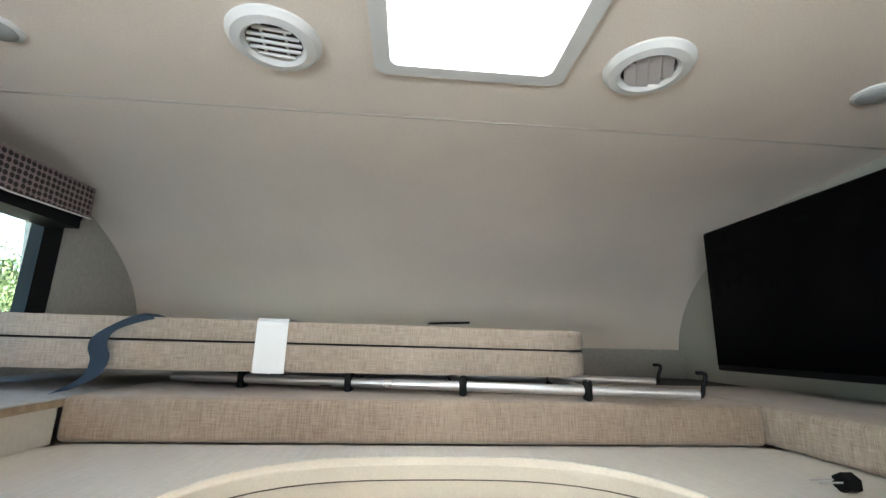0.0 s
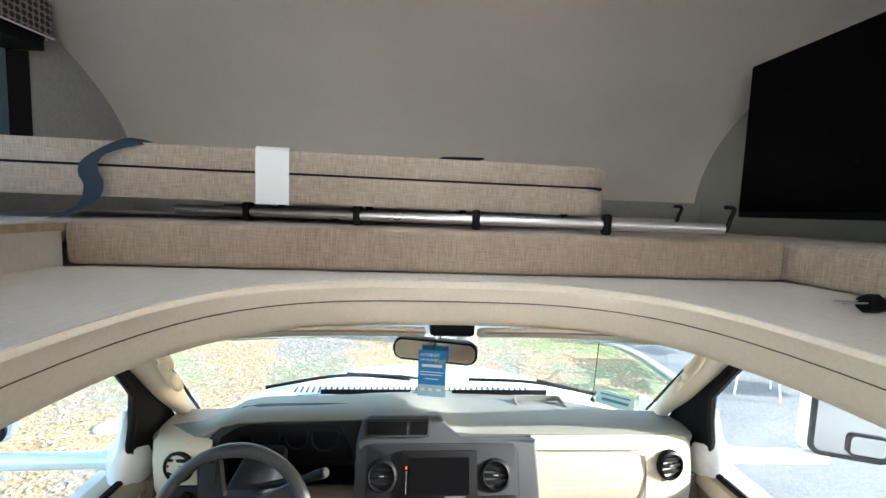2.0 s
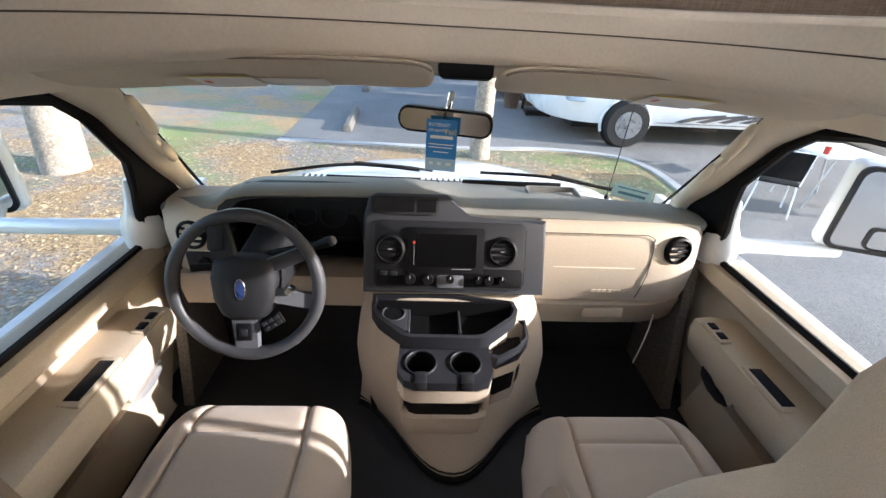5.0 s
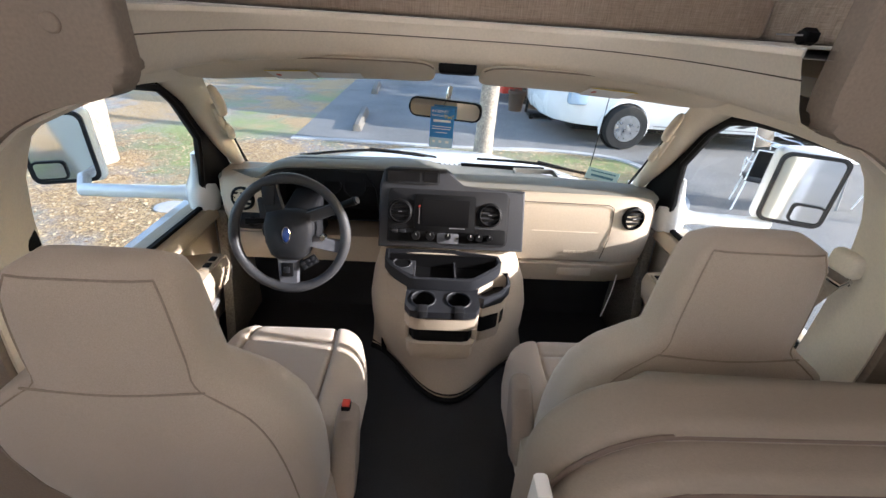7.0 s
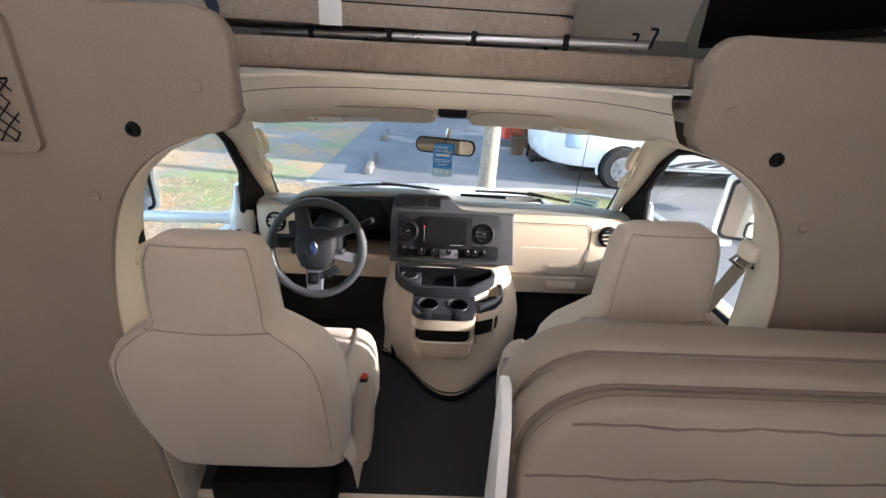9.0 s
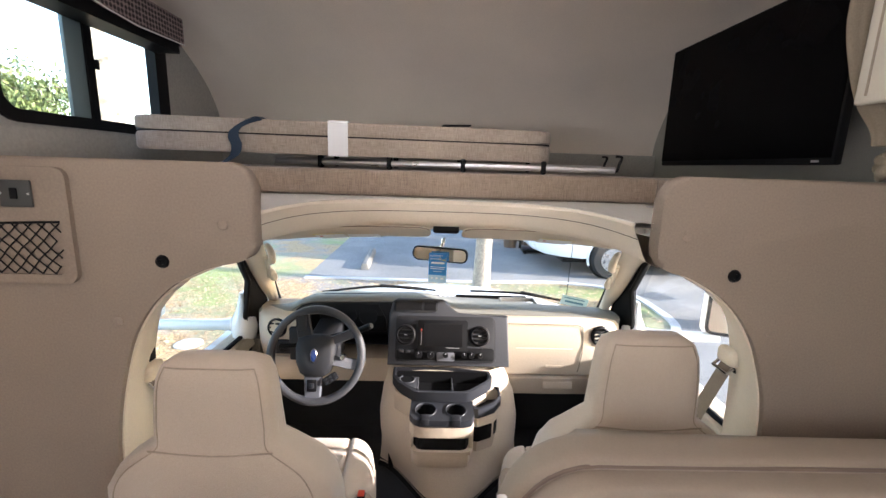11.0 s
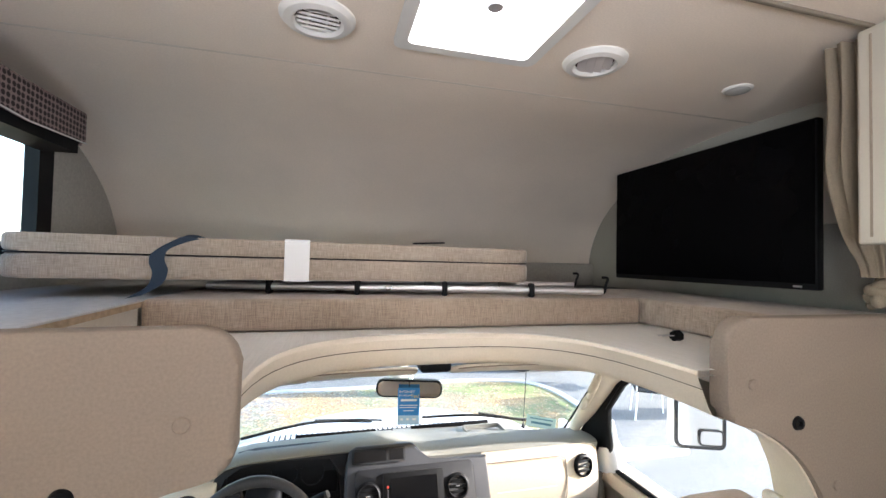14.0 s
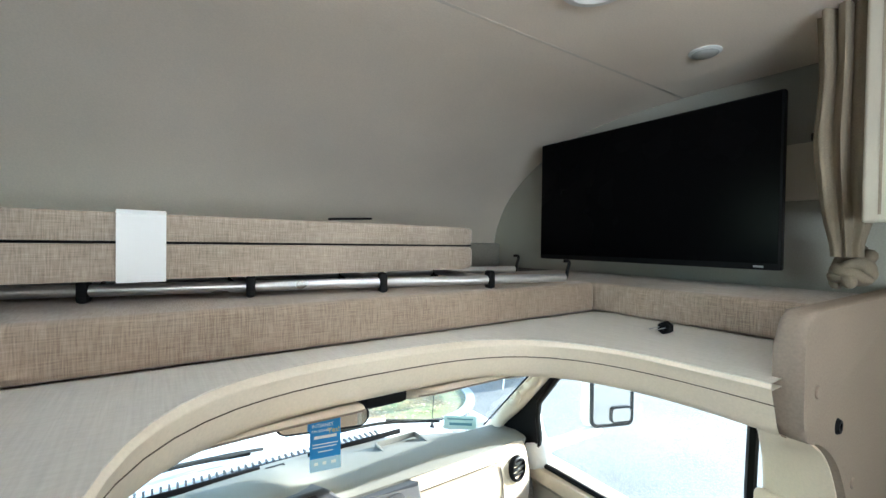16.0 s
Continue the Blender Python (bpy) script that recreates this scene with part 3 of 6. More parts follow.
def cab_side(s):
    """Pillar, grab handle, door and window of one side; s is -1 for the driver's."""
    def X(x):
        return XC + s * x
    # A pillar: a broad moulded trim between the glass and the door frame
    glass = spline([(X(0.90), 1.70, 0.69), (X(0.872), 1.58, 0.82), (X(0.842), 1.45, 0.95), (X(0.808), 1.30, 1.09), (X(0.790), 1.225, 1.165), (X(0.775), 1.15, 1.20)], 4)
    doorside = spline([(X(0.905), 1.50, 0.62), (X(0.905), 1.585, 0.73), (X(0.908), 1.458, 0.874), (X(0.909), 1.350, 1.00), (X(0.906), 1.277, 1.078), (X(0.888), 1.13, 1.166)], 4)
    rings = []
    for a, b in zip(glass, doorside):
        m1, m2 = a.lerp(b, 0.25) + Vector((-s * 0.022, -0.022, 0.004)), a.lerp(b, 0.7) + Vector((-s * 0.022, -0.016, 0))
        rings.append([a, a + Vector((-s * 0.008, -0.010, 0.002)), m1, m2, b + Vector((-s * 0.006, -0.006, 0)), b, a.lerp(b, 0.5) + Vector((s * 0.04, 0.02, 0))])
    setting(part("pillar_trim", loft(rings), CREAM, smooth=60), "cream moulded windscreen pillar trim", "pillar")
    h1, h0 = Vector((X(0.768), 1.235, 1.122)), Vector((X(0.836), 1.455, 0.915))
    side = Vector((-s * 0.62, -0.75, -0.15)).normalized()
    way = h0 - h1
    grab = bmesh.new()
    tube(spline([h1 + way * k + side * d for k, d in ((-0.03, -0.01), (0.02, 0.018), (0.16, 0.042), (0.32, 0.040), (0.42, 0.018), (0.47, -0.01))], 4), [0.007 + 0.0095 * math.sin(math.pi * q / 20) ** 0.6 for q in range(21)], 12, grab)
    tube(spline([h1 + way * k + side * d for k, d in ((0.72, -0.01), (0.76, 0.024), (0.87, 0.034), (0.97, 0.018), (1.0, -0.012))], 4), [0.006 + 0.008 * math.sin(math.pi * q / 16) ** 0.6 for q in range(17)], 12, grab)
    tube(spline([h1 + way * k + side * d + Vector((s * 0.016, 0, 0)) for k, d in ((0.30, 0.014), (0.5, 0.014), (0.7, 0.012), (0.92, 0.006))], 4), 0.011, 10, grab)
    tagged(part("grab_handle", grab, VISOR, smooth=70), "cream grab handle on the windscreen pillar", "handle", "pillar handles")
    # door: inner skin with a window frame
    door = thing("cab_door", "closed cab door with tan inner panel and armrest", "door", "cab doors", "structure")
    part("inner_panel", prism([(0.40, 0.02), (0.40, 0.62), (1.50, 0.625), (1.46, 0.30), (1.30, 0.02)], "x", X(0.985), X(1.06), 0.01), TAN, door)
    sill = [(X(0.935), 0.575), (X(0.94), 0.60), (X(0.955), 0.618), (X(0.99), 0.625), (X(1.04), 0.625), (X(1.04), 0.56), (X(0.98), 0.53)]
    part("sill", prism(sill, "y", 0.42, 1.44, 0.004), TAN, door)
    arm = [(X(0.99), 0.30), (X(0.99), 0.50), (X(0.88), 0.520), (X(0.832), 0.512), (X(0.822), 0.475), (X(0.84), 0.40), (X(0.91), 0.32)]
    arms = part("armrest", prism(arm, "y", 0.55, 1.24, 0.02, seg=3), TAN, door)
    part("switch_pod", box(X(0.836), X(0.872), 1.10, 1.20, 0.512, 0.5245, 0.004), TAN, arms, "moulded switch plate")
    part("switch", box(X(0.842), X(0.866), 1.112, 1.143, 0.520, 0.528, 0.003), BLACK, arms)
    part("switch", box(X(0.842), X(0.866), 1.157, 1.188, 0.520, 0.528, 0.003), BLACK, arms)
    part("pull_cup", box(X(0.838), X(0.892), 0.85, 1.01, 0.507, 0.5225, 0.006), TAN, arms)
    part("pull_cup_inside", box(X(0.846), X(0.884), 0.865, 0.995, 0.512, 0.5235, 0.002), BLACK, arms)
    part("lever_cup", prism(rounded(0.985, 1.13, 0.355, 0.435, 0.03), "x", X(0.845), X(0.90), 0.004), TAN, door)
    part("release_lever", prism([(0.99, 0.372), (1.02, 0.357), (1.07, 0.355), (1.115, 0.372), (1.125, 0.40), (1.10, 0.398), (1.06, 0.385), (1.02, 0.386)], "x", X(0.832), X(0.852), 0.004), SILVER if s < 0 else DARK, door, "door release lever")
    part("lower_pocket", prism([(0.42, 0.05), (0.42, 0.24), (1.2, 0.27), (1.25, 0.05)], "x", X(0.93), X(0.985), 0.015), TAN, door)
    # window frame: belt, black quarter, top rail
    frame_pts = [(X(0.985), 0.42, 0.628), (X(0.985), 1.00, 0.628), (X(0.98), 1.43, 0.630), (X(0.955), 1.40, 0.75), (X(0.94), 1.40, 0.847), (X(0.92), 1.375, 0.922), (X(0.912), 1.262, 1.068), (X(0.902), 1.178, 1.126), (X(0.896), 1.05, 1.152), (X(0.89), 0.90, 1.160), (X(0.89), 0.42, 1.155)]
    part("window_seal", tube(frame_pts, 0.012, 6), BLACK, door, "black rubber window seal")
    part("rear_seal", tube([(X(0.985), 0.635, 0.628), (X(0.935), 0.62, 0.92), (X(0.892), 0.60, 1.155)], 0.014, 6), BLACK, door, "black rubber window seal")
    q = bmesh.new()
    quarter = [(X(0.965), 1.43, 0.61), (X(0.925), 1.53, 0.60), (X(0.915), 1.60, 0.72), (X(0.91), 1.52, 0.835), (X(0.908), 1.415, 0.94), (X(0.90), 1.31, 1.075), (X(0.89), 1.13, 1.185), (X(0.89), 1.09, 1.165), (X(0.907), 1.183, 1.124), (X(0.912), 1.259, 1.067), (X(0.92), 1.37, 0.918), (X(0.94), 1.395, 0.847)]
    lo = [q.verts.new(p) for p in quarter]
    hi = [q.verts.new((p[0] + s * 0.022, p[1] + 0.01, p[2])) for p in quarter]
    q.faces.new(lo), q.faces.new(hi)
    for i in range(12):
        q.faces.new((lo[i], lo[(i + 1) % 12], hi[(i + 1) % 12], hi[i]))
    part("quarter_trim", q, BLACK, door, "black mirror-corner trim", smooth=20)
    pane = bmesh.new()
    pane.faces.new([pane.verts.new(p) for p in ((X(0.995), 0.40, 0.60), (X(0.99), 1.44, 0.60), (X(0.955), 1.41, 0.85), (X(0.925), 1.28, 1.09), (X(0.91), 1.10, 1.175), (X(0.905), 0.40, 1.18))])
    g = part("pane", pane, GLASS, door, smooth=0)
    g.visible_shadow = False
    # B pillar trim and the belt
    rings = []
    edge_pts = sorted([p for p in bulkhead(s)[6:-1]], key=lambda p: p[1])
    for z in np.linspace(0, 1.238, 31):
        arch = float(np.interp(z, [p[1] for p in edge_pts], [abs(p[0] - XC) for p in edge_pts]))
        inn = float(np.interp(z, (0.0, 0.6, 0.8, 0.9, 1.0, 1.08, 1.15, 1.2, 1.24), (0.85, 0.85, 0.838, 0.828, 0.810, 0.785, 0.745, 0.70, 0.66)))
        yb = 0.62 - 0.075 * (z / 1.2)
        rings.append([(X(arch - 0.004), PY + 0.014, z), (X(arch - 0.003), PY + 0.055, z), (X(0.45 * arch + 0.55 * inn + 0.006), 0.5 * (PY + 0.06 + yb), z), (X(inn), yb - 0.012, z), (X(inn + 0.02), yb, z), (X(1.06), yb + 0.01, z), (X(1.06), PY + 0.048, z), (X(arch + 0.01), PY + 0.048, z), (X(arch + 0.01), PY + 0.014, z)])
    setting(part("door_pillar_trim", loft(rings), CREAM, smooth=50), "cream moulded door pillar trim", "pillar")
    belt = thing("seat_belt", "beige seat belt webbing with its chrome guide on the door pillar", "seat belt", "seat belts")
    top = Vector((X(0.80 if s > 0 else 0.822), 0.53, 0.96 if s > 0 else 0.88))
    w = bmesh.new()
    loft([[top + Vector((0, -0.025, 0)), top + Vector((0, 0.025, 0))], [Vector((X(0.772), 0.56, 0.76)), Vector((X(0.775), 0.61, 0.775))], [Vector((X(0.79), 0.60, 0.45)), Vector((X(0.79), 0.65, 0.45))], [Vector((X(0.80), 0.60, 0.05)), Vector((X(0.80), 0.65, 0.05))]], False, False, w)
    bmesh.ops.solidify(w, geom=w.faces, thickness=0.003)
    part("webbing", w, PANEL, belt)
    part("guide_cover", box(top.x - 0.016, top.x + 0.016, 0.495, 0.565, top.z - 0.005, top.z + 0.045, 0.014, 3), CREAM, belt)
    part("guide_ring", tube([(top.x - s * 0.006, 0.50, top.z - 0.005), (top.x - s * 0.02, 0.50, top.z - 0.02), (top.x - s * 0.02, 0.56, top.z - 0.02), (top.x - s * 0.006, 0.56, top.z - 0.005)], 0.005, 8), CHROME, belt, "chrome belt guide")
    part("adjuster", box(X(0.815), X(0.83), 0.515, 0.545, 0.93, 1.07, 0.005), BLACK, belt, "black height adjuster")
    # outside mirror on its arm
    mir = thing("door_mirror", "large white tow mirror on a white arm outside the cab door", "mirror", "door mirrors")
    inn, my, mz = (1.49, 1.60, 0.635) if s < 0 else (1.345, 1.44, 0.675)
    mx0, mx1 = sorted((X(inn), X(inn + 0.26)))
    turn = Matrix.Translation(((mx0 + mx1) / 2, my, 0)) @ pose(0, 0, 0, 0, 0, -22 * s) @ Matrix.Translation((-(mx0 + mx1) / 2, -my, 0))
    head = part("housing", box(mx0, mx1, my - 0.05, my + 0.035, mz, mz + 0.32, 0.035, 4, m=turn), PAINT, mir)
    part("mirror_glass", moved(prism(rounded(mx0 + 0.025, mx1 - 0.025, mz + 0.025, mz + 0.295, 0.03), "y", my - 0.058, my - 0.052), turn), MIRROR, head)
    part("rim", moved(ring_frame(rounded(mx0 + 0.012, mx1 - 0.012, mz + 0.012, mz + 0.308, 0.035), rounded(mx0 + 0.026, mx1 - 0.026, mz + 0.026, mz + 0.294, 0.03), "y", my - 0.062, my - 0.048), turn), DARK, head)
    a, b = sorted((X(inn + 0.12), X(inn + 0.235)))
    spot = part("spot_mirror", moved(prism(rounded(a, b, mz + 0.03, mz + 0.11, 0.02), "y", my - 0.066, my - 0.0585), turn), DARK, head)
    part("spot_glass", moved(prism(rounded(a + 0.008, b - 0.008, mz + 0.038, mz + 0.102, 0.015), "y", my - 0.068, my - 0.0665), turn), MIRROR, spot)
    part("arm", tube([(X(1.01), 1.45, 0.672), (X(1.10), 1.45, 0.668), (X(inn - 0.02), 1.45, 0.66), (X(inn + 0.08), my, 0.665)], [0.04, 0.028, 0.027, 0.027], 12), PAINT, mir)
    rows = [[(X(0.99) + s * w * math.cos(t), 1.46 + d * math.sin(t), z) for t in np.linspace(0, 2 * math.pi, 13)[:-1]] for z, w, d in ((0.60, 0.05, 0.08), (0.66, 0.06, 0.085), (0.71, 0.055, 0.075), (0.76, 0.03, 0.05), (0.84, 0.012, 0.03))]
    part("foot", loft(rows), PAINT, mir, smooth=60)


for s in (-1, 1):
    cab_side(s)


# ---- bunk window, valance, ceiling fittings ----
y0, y1, z0, z1 = WIN
win = thing("window_1", "black-framed sliding bunk window in the side wall", "window", kind="structure")
part("window_frame", ring_frame(rounded(y0 - 0.034, y1 + 0.05, z0 - 0.028, z1 + 0.028, 0.095), rounded(y0 + 0.012, y1 - 0.03, z0 + 0.012, z1 - 0.012, 0.05), "x", XL - 0.03, XL + 0.014), BLACK, win)
part("mullion", box(XL - 0.02, XL + 0.010, 1.096, 1.136, z0, z1, 0.004), BLACK, win)
part("sash_bar", box(XL - 0.012, XL + 0.004, 1.020, 1.097, z0 + 0.005, z1, 0.003), shade("teal_grey_sash", (0.16, 0.22, 0.23), 0.4), win, "grey-blue edge of the sliding sash")
part("latch", box(XL + 0.008, XL + 0.02, 1.131, 1.146, 1.80, 1.835, 0.003), BLACK, win)
for a, b in ((y0 - 0.005, 1.116), (1.116, y1 + 0.005)):
    pn = part("pane", box(XL - 0.026, XL - 0.022, a, b, z0 - 0.005, z1 + 0.005), GLASS, win, smooth=0)
    pn.visible_shadow = False

dots = shade("valance_print", (0.045, 0.04, 0.04), 0.9)
n_, l_ = dots.node_tree.nodes, dots.node_tree.links
vor = n_.new("ShaderNodeTexVoronoi")
vor.inputs["Scale"].default_value, vor.inputs["Randomness"].default_value = 52.0, 0.15
cr = n_.new("ShaderNodeValToRGB")
cr.color_ramp.elements[0].position, cr.color_ramp.elements[1].position = 0.36, 0.46
cr.color_ramp.elements[0].color, cr.color_ramp.elements[1].color = (0.05, 0.04, 0.042, 1), (0.30, 0.23, 0.22, 1)
tc = n_.new("ShaderNodeTexCoord")
l_.new(tc.outputs["Object"], vor.inputs["Vector"])
l_.new(vor.outputs["Distance"], cr.inputs["Fac"])
l_.new(cr.outputs["Color"], n_["Principled BSDF"].inputs["Base Color"])
VX = -1.095
low_edge = [(0.25, 2.035), (0.62, 2.03), (0.85, 2.012), (1.04, 1.985), (1.20, 1.975), (1.50, 1.985)]
val = thing("window_valance", "dark patterned cloth valance with white piping over the bunk window", "valance")
top_z = 2.085
face = [(y, top_z) for y in (0.25, 1.50)] + list(reversed(low_edge))
part("front", prism(face, "x", VX - 0.012, VX, 0.002), dots, val)
part("end", box(XL + 0.001, VX - 0.012, 1.488, 1.50, 1.975, top_z, 0.002), dots, val)
part("lining", box(XL + 0.02, VX - 0.016, 0.26, 1.485, 1.944, 2.07), BLACK, val, "black inner lining")
part("top_board", box(XL + 0.001, VX, 0.25, 1.50, top_z, top_z + 0.008, 0.002), dots, val)
part("piping", tube([(VX + 0.001, y, z - 0.001) for y, z in low_edge], 0.0028, 6), WHITE, val, "white piping")
shade_ob = thing("roller_shade", "rolled-up dark brown pleated shade under the valance", "shade")
part("stack", box(XL + 0.016, XL + 0.075, 0.55, 1.53, 1.974, 1.998, 0.006), BLACK, shade_ob)
part("bottom_rail", box(XL + 0.012, XL + 0.08, 0.55, 1.52, 1.951, 1.973, 0.006), WOODEDGE, shade_ob, "wood-toned bottom rail")


def air_vent(x, y, slats_turn, label, shut=False):
    v = thing("ceiling_vent", label, "vent", "ceiling vents", at=(x, y, ZC))
    part("ring", lathe([(0.0545, 0.002), (0.0545, -0.010), (0.062, -0.017), (0.080, -0.014), (0.090, -0.004), (0.091, 0.002)], pose(0, 0, 0), 36), WHITE, v)
    part("dark_back", lathe([(0.0, -0.001), (0.055, -0.001), (0.055, 0.0015), (0.0, 0.0015)], pose(0, 0, 0), 28), shade("dark_duct", (0.10, 0.07, 0.06), 0.8), v)
    for k in (-1.5, -0.5, 0.5, 1.5) if shut else ():
        h = math.sqrt(0.053 ** 2 - (k * 0.0235) ** 2)
        part("slat", moved(box(-h, h, -0.0125, 0.0125, -0.0015, 0.0015, 0.001, 1), pose(0, 0, 0, 0, 0, slats_turn) @ pose(0, k * 0.0235, -0.008, 14)), shade("pinkish_white_plastic", (0.62, 0.58, 0.57), 0.5), v)
    for k in () if shut else (-2, -1, 0, 1, 2):
        h = math.sqrt(0.052 ** 2 - (k * 0.019) ** 2)
        part("slat", box(-h, h, k * 0.019 - 0.0032, k * 0.019 + 0.0032, -0.011, -0.005, 0.001, 1, m=pose(0, 0, 0, 0, 0, slats_turn)), WHITE, v)
    for q in () if shut else (-0.022, 0.022):
        part("crossbar", box(q - 0.0025, q + 0.0025, -0.047, 0.047, -0.006, -0.002, m=pose(0, 0, 0, 0, 0, slats_turn)), WHITE, v)
    return v


air_vent(-0.266, 0.745, 8, "round white ceiling air vent with dark slots")
air_vent(0.50, 0.742, 62, "round white ceiling air vent with angled slats", True)
for x in (-0.80, 1.055):
    d = thing("dome_light", "small round grey-white ceiling lamp, switched off", "ceiling lamp", "ceiling lamps", at=(x, 0.768, ZC))
    part("base", lathe([(0.0, 0.001), (0.044, 0.001), (0.044, -0.004), (0.039, -0.007), (0.0, -0.007)], pose(0, 0, 0), 28), WHITE, d)
    part("lens", lathe([(0.037, -0.006), (0.034, -0.010), (0.022, -0.014), (0.0, -0.015)], pose(0, 0, 0), 28), shade("frosted_lens", (0.40, 0.40, 0.385), 0.5), d)

sx0, sx1, sy0, sy1 = SKY
hatch = thing("roof_hatch", "white square roof hatch with a translucent lid and crank knob", "roof hatch", kind="structure")
part("flange", ring_frame(rounded(sx0 - 0.03, sx1 + 0.03, sy0 - 0.03, sy1 + 0.03, 0.03), rounded(sx0 + 0.004, sx1 - 0.004, sy0 + 0.004, sy1 - 0.004, 0.022), "z", ZC - 0.008, ZC + 0.004), WHITE, hatch)
part("collar", ring_frame(rounded(sx0 - 0.006, sx1 + 0.006, sy0 - 0.006, sy1 + 0.006, 0.028), rounded(sx0 + 0.004, sx1 - 0.004, sy0 + 0.004, sy1 - 0.004, 0.022), "z", ZC + 0.004, ZC + 0.10), WHITE, hatch)
milk = bpy.data.materials.new("translucent_lid")
milk.use_nodes = True
mn, ml = milk.node_tree.nodes, milk.node_tree.links
mn.remove(mn["Principled BSDF"])
tl, df, mx = mn.new("ShaderNodeBsdfTranslucent"), mn.new("ShaderNodeBsdfDiffuse"), mn.new("ShaderNodeMixShader")
tl.inputs["Color"].default_value = (0.9, 0.88, 0.84, 1)
df.inputs["Color"].default_value = (0.85, 0.84, 0.8, 1)
mx.inputs[0].default_value = 0.12
ml.new(tl.outputs[0], mx.inputs[1]), ml.new(df.outputs[0], mx.inputs[2]), ml.new(mx.outputs[0], mn["Material Output"].inputs["Surface"])
part("lid", box(sx0 - 0.01, sx1 + 0.01, sy0 - 0.01, sy1 + 0.01, ZC + 0.10, ZC + 0.104), milk, hatch, "milky translucent lid", smooth=0)
part("crossbar", box(sx0, sx1, 0.575, 0.60, ZC + 0.055, ZC + 0.07, 0.004), WHITE, hatch)
knob = part("crank_knob", lathe([(0.0, -0.012), (0.018, -0.012), (0.022, -0.002), (0.020, 0.02), (0.012, 0.024), (0.012, 0.05)], pose((sx0 + sx1) / 2, 0.587, ZC + 0.012), 20), SILVER, hatch, "silver crank knob")

# Cream track coloured darker to carry the shadow line along it.
track = tagged(part("curtain_track", box(XL, 1.02, 0.381, 0.391, ZC - 0.011, ZC - 0.001, 0.002), shade("shadow_toned_track", (0.26, 0.22, 0.175), 0.6)), "cream curtain track across the ceiling, darkened for its shadow line", "curtain track", kind="structure")

part("end_bracket", box(0.995, 1.03, 0.365, 0.40, ZC - 0.036, ZC - 0.0165, 0.004), shade("grey_bracket", (0.08, 0.075, 0.07), 0.6), track, "dark grey end bracket")

# ---- television, cabinet, curtain ----
tv = thing("television", "large flat black television on a wall bracket over the bunk", "television")
part("casing", box(1.155, 1.183, 0.600, 1.502, 1.520, 2.035, 0.006), BLACK, tv)
part("screen", box(1.1515, 1.156, 0.607, 1.495, 1.540, 2.028), SCREEN, tv, "glossy black screen", smooth=0)
part("badge", box(1.150, 1.1516, 0.64, 0.665, 1.527, 1.533), SILVER, tv)
part("bracket", box(1.183, XR - 0.03, 0.93, 1.17, 1.70, 1.86, 0.01), BLACK, tv)
setting(part("backing_board", box(XR - 0.03, XR - 0.001, 0.45, 1.30, 1.738, 1.918, 0.003), shade("ivory_board", (0.70, 0.65, 0.55), 0.5)), "ivory mounting board on the wall behind the television", "trim")
bridge = thing("wall_cable_cover", "black cable cover on the mounting board", "cable cover")
part("cover", box(XR - 0.046, XR - 0.004, 0.575, 0.60, 1.9178, 1.942, 0.004), BLACK, bridge)

cab = thing("overhead_cabinet", "ivory overhead cabinet with a grooved door and rounded edges", "cabinet")
part("body", box(1.012, XR, -1.2, 0.40, 1.66, ZC - 0.002, 0.004), CABINET, cab)
door_ = part("door", box(0.990, 1.010, -0.25, 0.408, 1.644, ZC - 0.012, 0.009, 3), CABINET, cab)
for k in range(3):
    part("groove_bead", box(0.986, 0.992, 0.268 - 0.012 * k, 0.274 - 0.012 * k, 1.745, ZC - 0.06, 0.0025), CABINET, door_)
# Brown strip standing proud; the groove's shade is put into its colour.
part("edge_groove", box(0.9885, 0.9905, 0.376, 0.381, 1.662, ZC - 0.03), SEATSEAM, door_, "dark strip painted as the shadowed groove along the door edge", smooth=0)
part("rail_bead", box(0.986, 0.992, -0.20, 0.345, 1.697, 1.703, 0.0025), CABINET, door_)
part("panel_field", box(0.987, 0.992, -0.18, 0.235, 1.755, ZC - 0.06, 0.002), CABINET, door_)

cur = thing("tied_curtain", "khaki cloth curtain gathered and tied in a knot beside the cabinet", "curtain")
rings = []
for z, w, d, cx, cy in ((2.155, 0.075, 0.05, 1.085, 0.455), (2.0, 0.07, 0.045, 1.09, 0.455), (1.85, 0.075, 0.05, 1.10, 0.46), (1.74, 0.07, 0.045, 1.12, 0.46), (1.66, 0.06, 0.04, 1.14, 0.46), (1.60, 0.035, 0.03, 1.16, 0.465), (1.565, 0.032, 0.028, 1.165, 0.465)):
    rings.append([(cx + w * (1 + 0.20 * math.sin(9 * t + z * 1.6) + 0.08 * math.sin(17 * t - z * 3)) * math.cos(t), cy + d * (1 + 0.20 * math.sin(9 * t + z * 1.6) + 0.08 * math.cos(13 * t + z * 2)) * math.sin(t), z) for t in np.linspace(0, 2 * math.pi, 97)[:-1]])
part("drape", loft(list(zip(*[spline([r[k] for r in rings], 4) for k in range(96)]))), DRAPE, cur, smooth=80)
bm = bmesh.new()
for k in range(5):
    a = k * 1.3
    pts = [(1.17 + 0.055 * math.cos(a + q * 0.5), 0.455 + 0.045 * math.sin(a + q * 0.5), 1.505 + 0.016 * k * math.sin(q * 0.7) + 0.008 * k) for q in range(8)]
    tube(spline(pts, 3), [0.012 + 0.012 * math.sin(math.pi * q / 21) for q in range(22)], 9, bm)
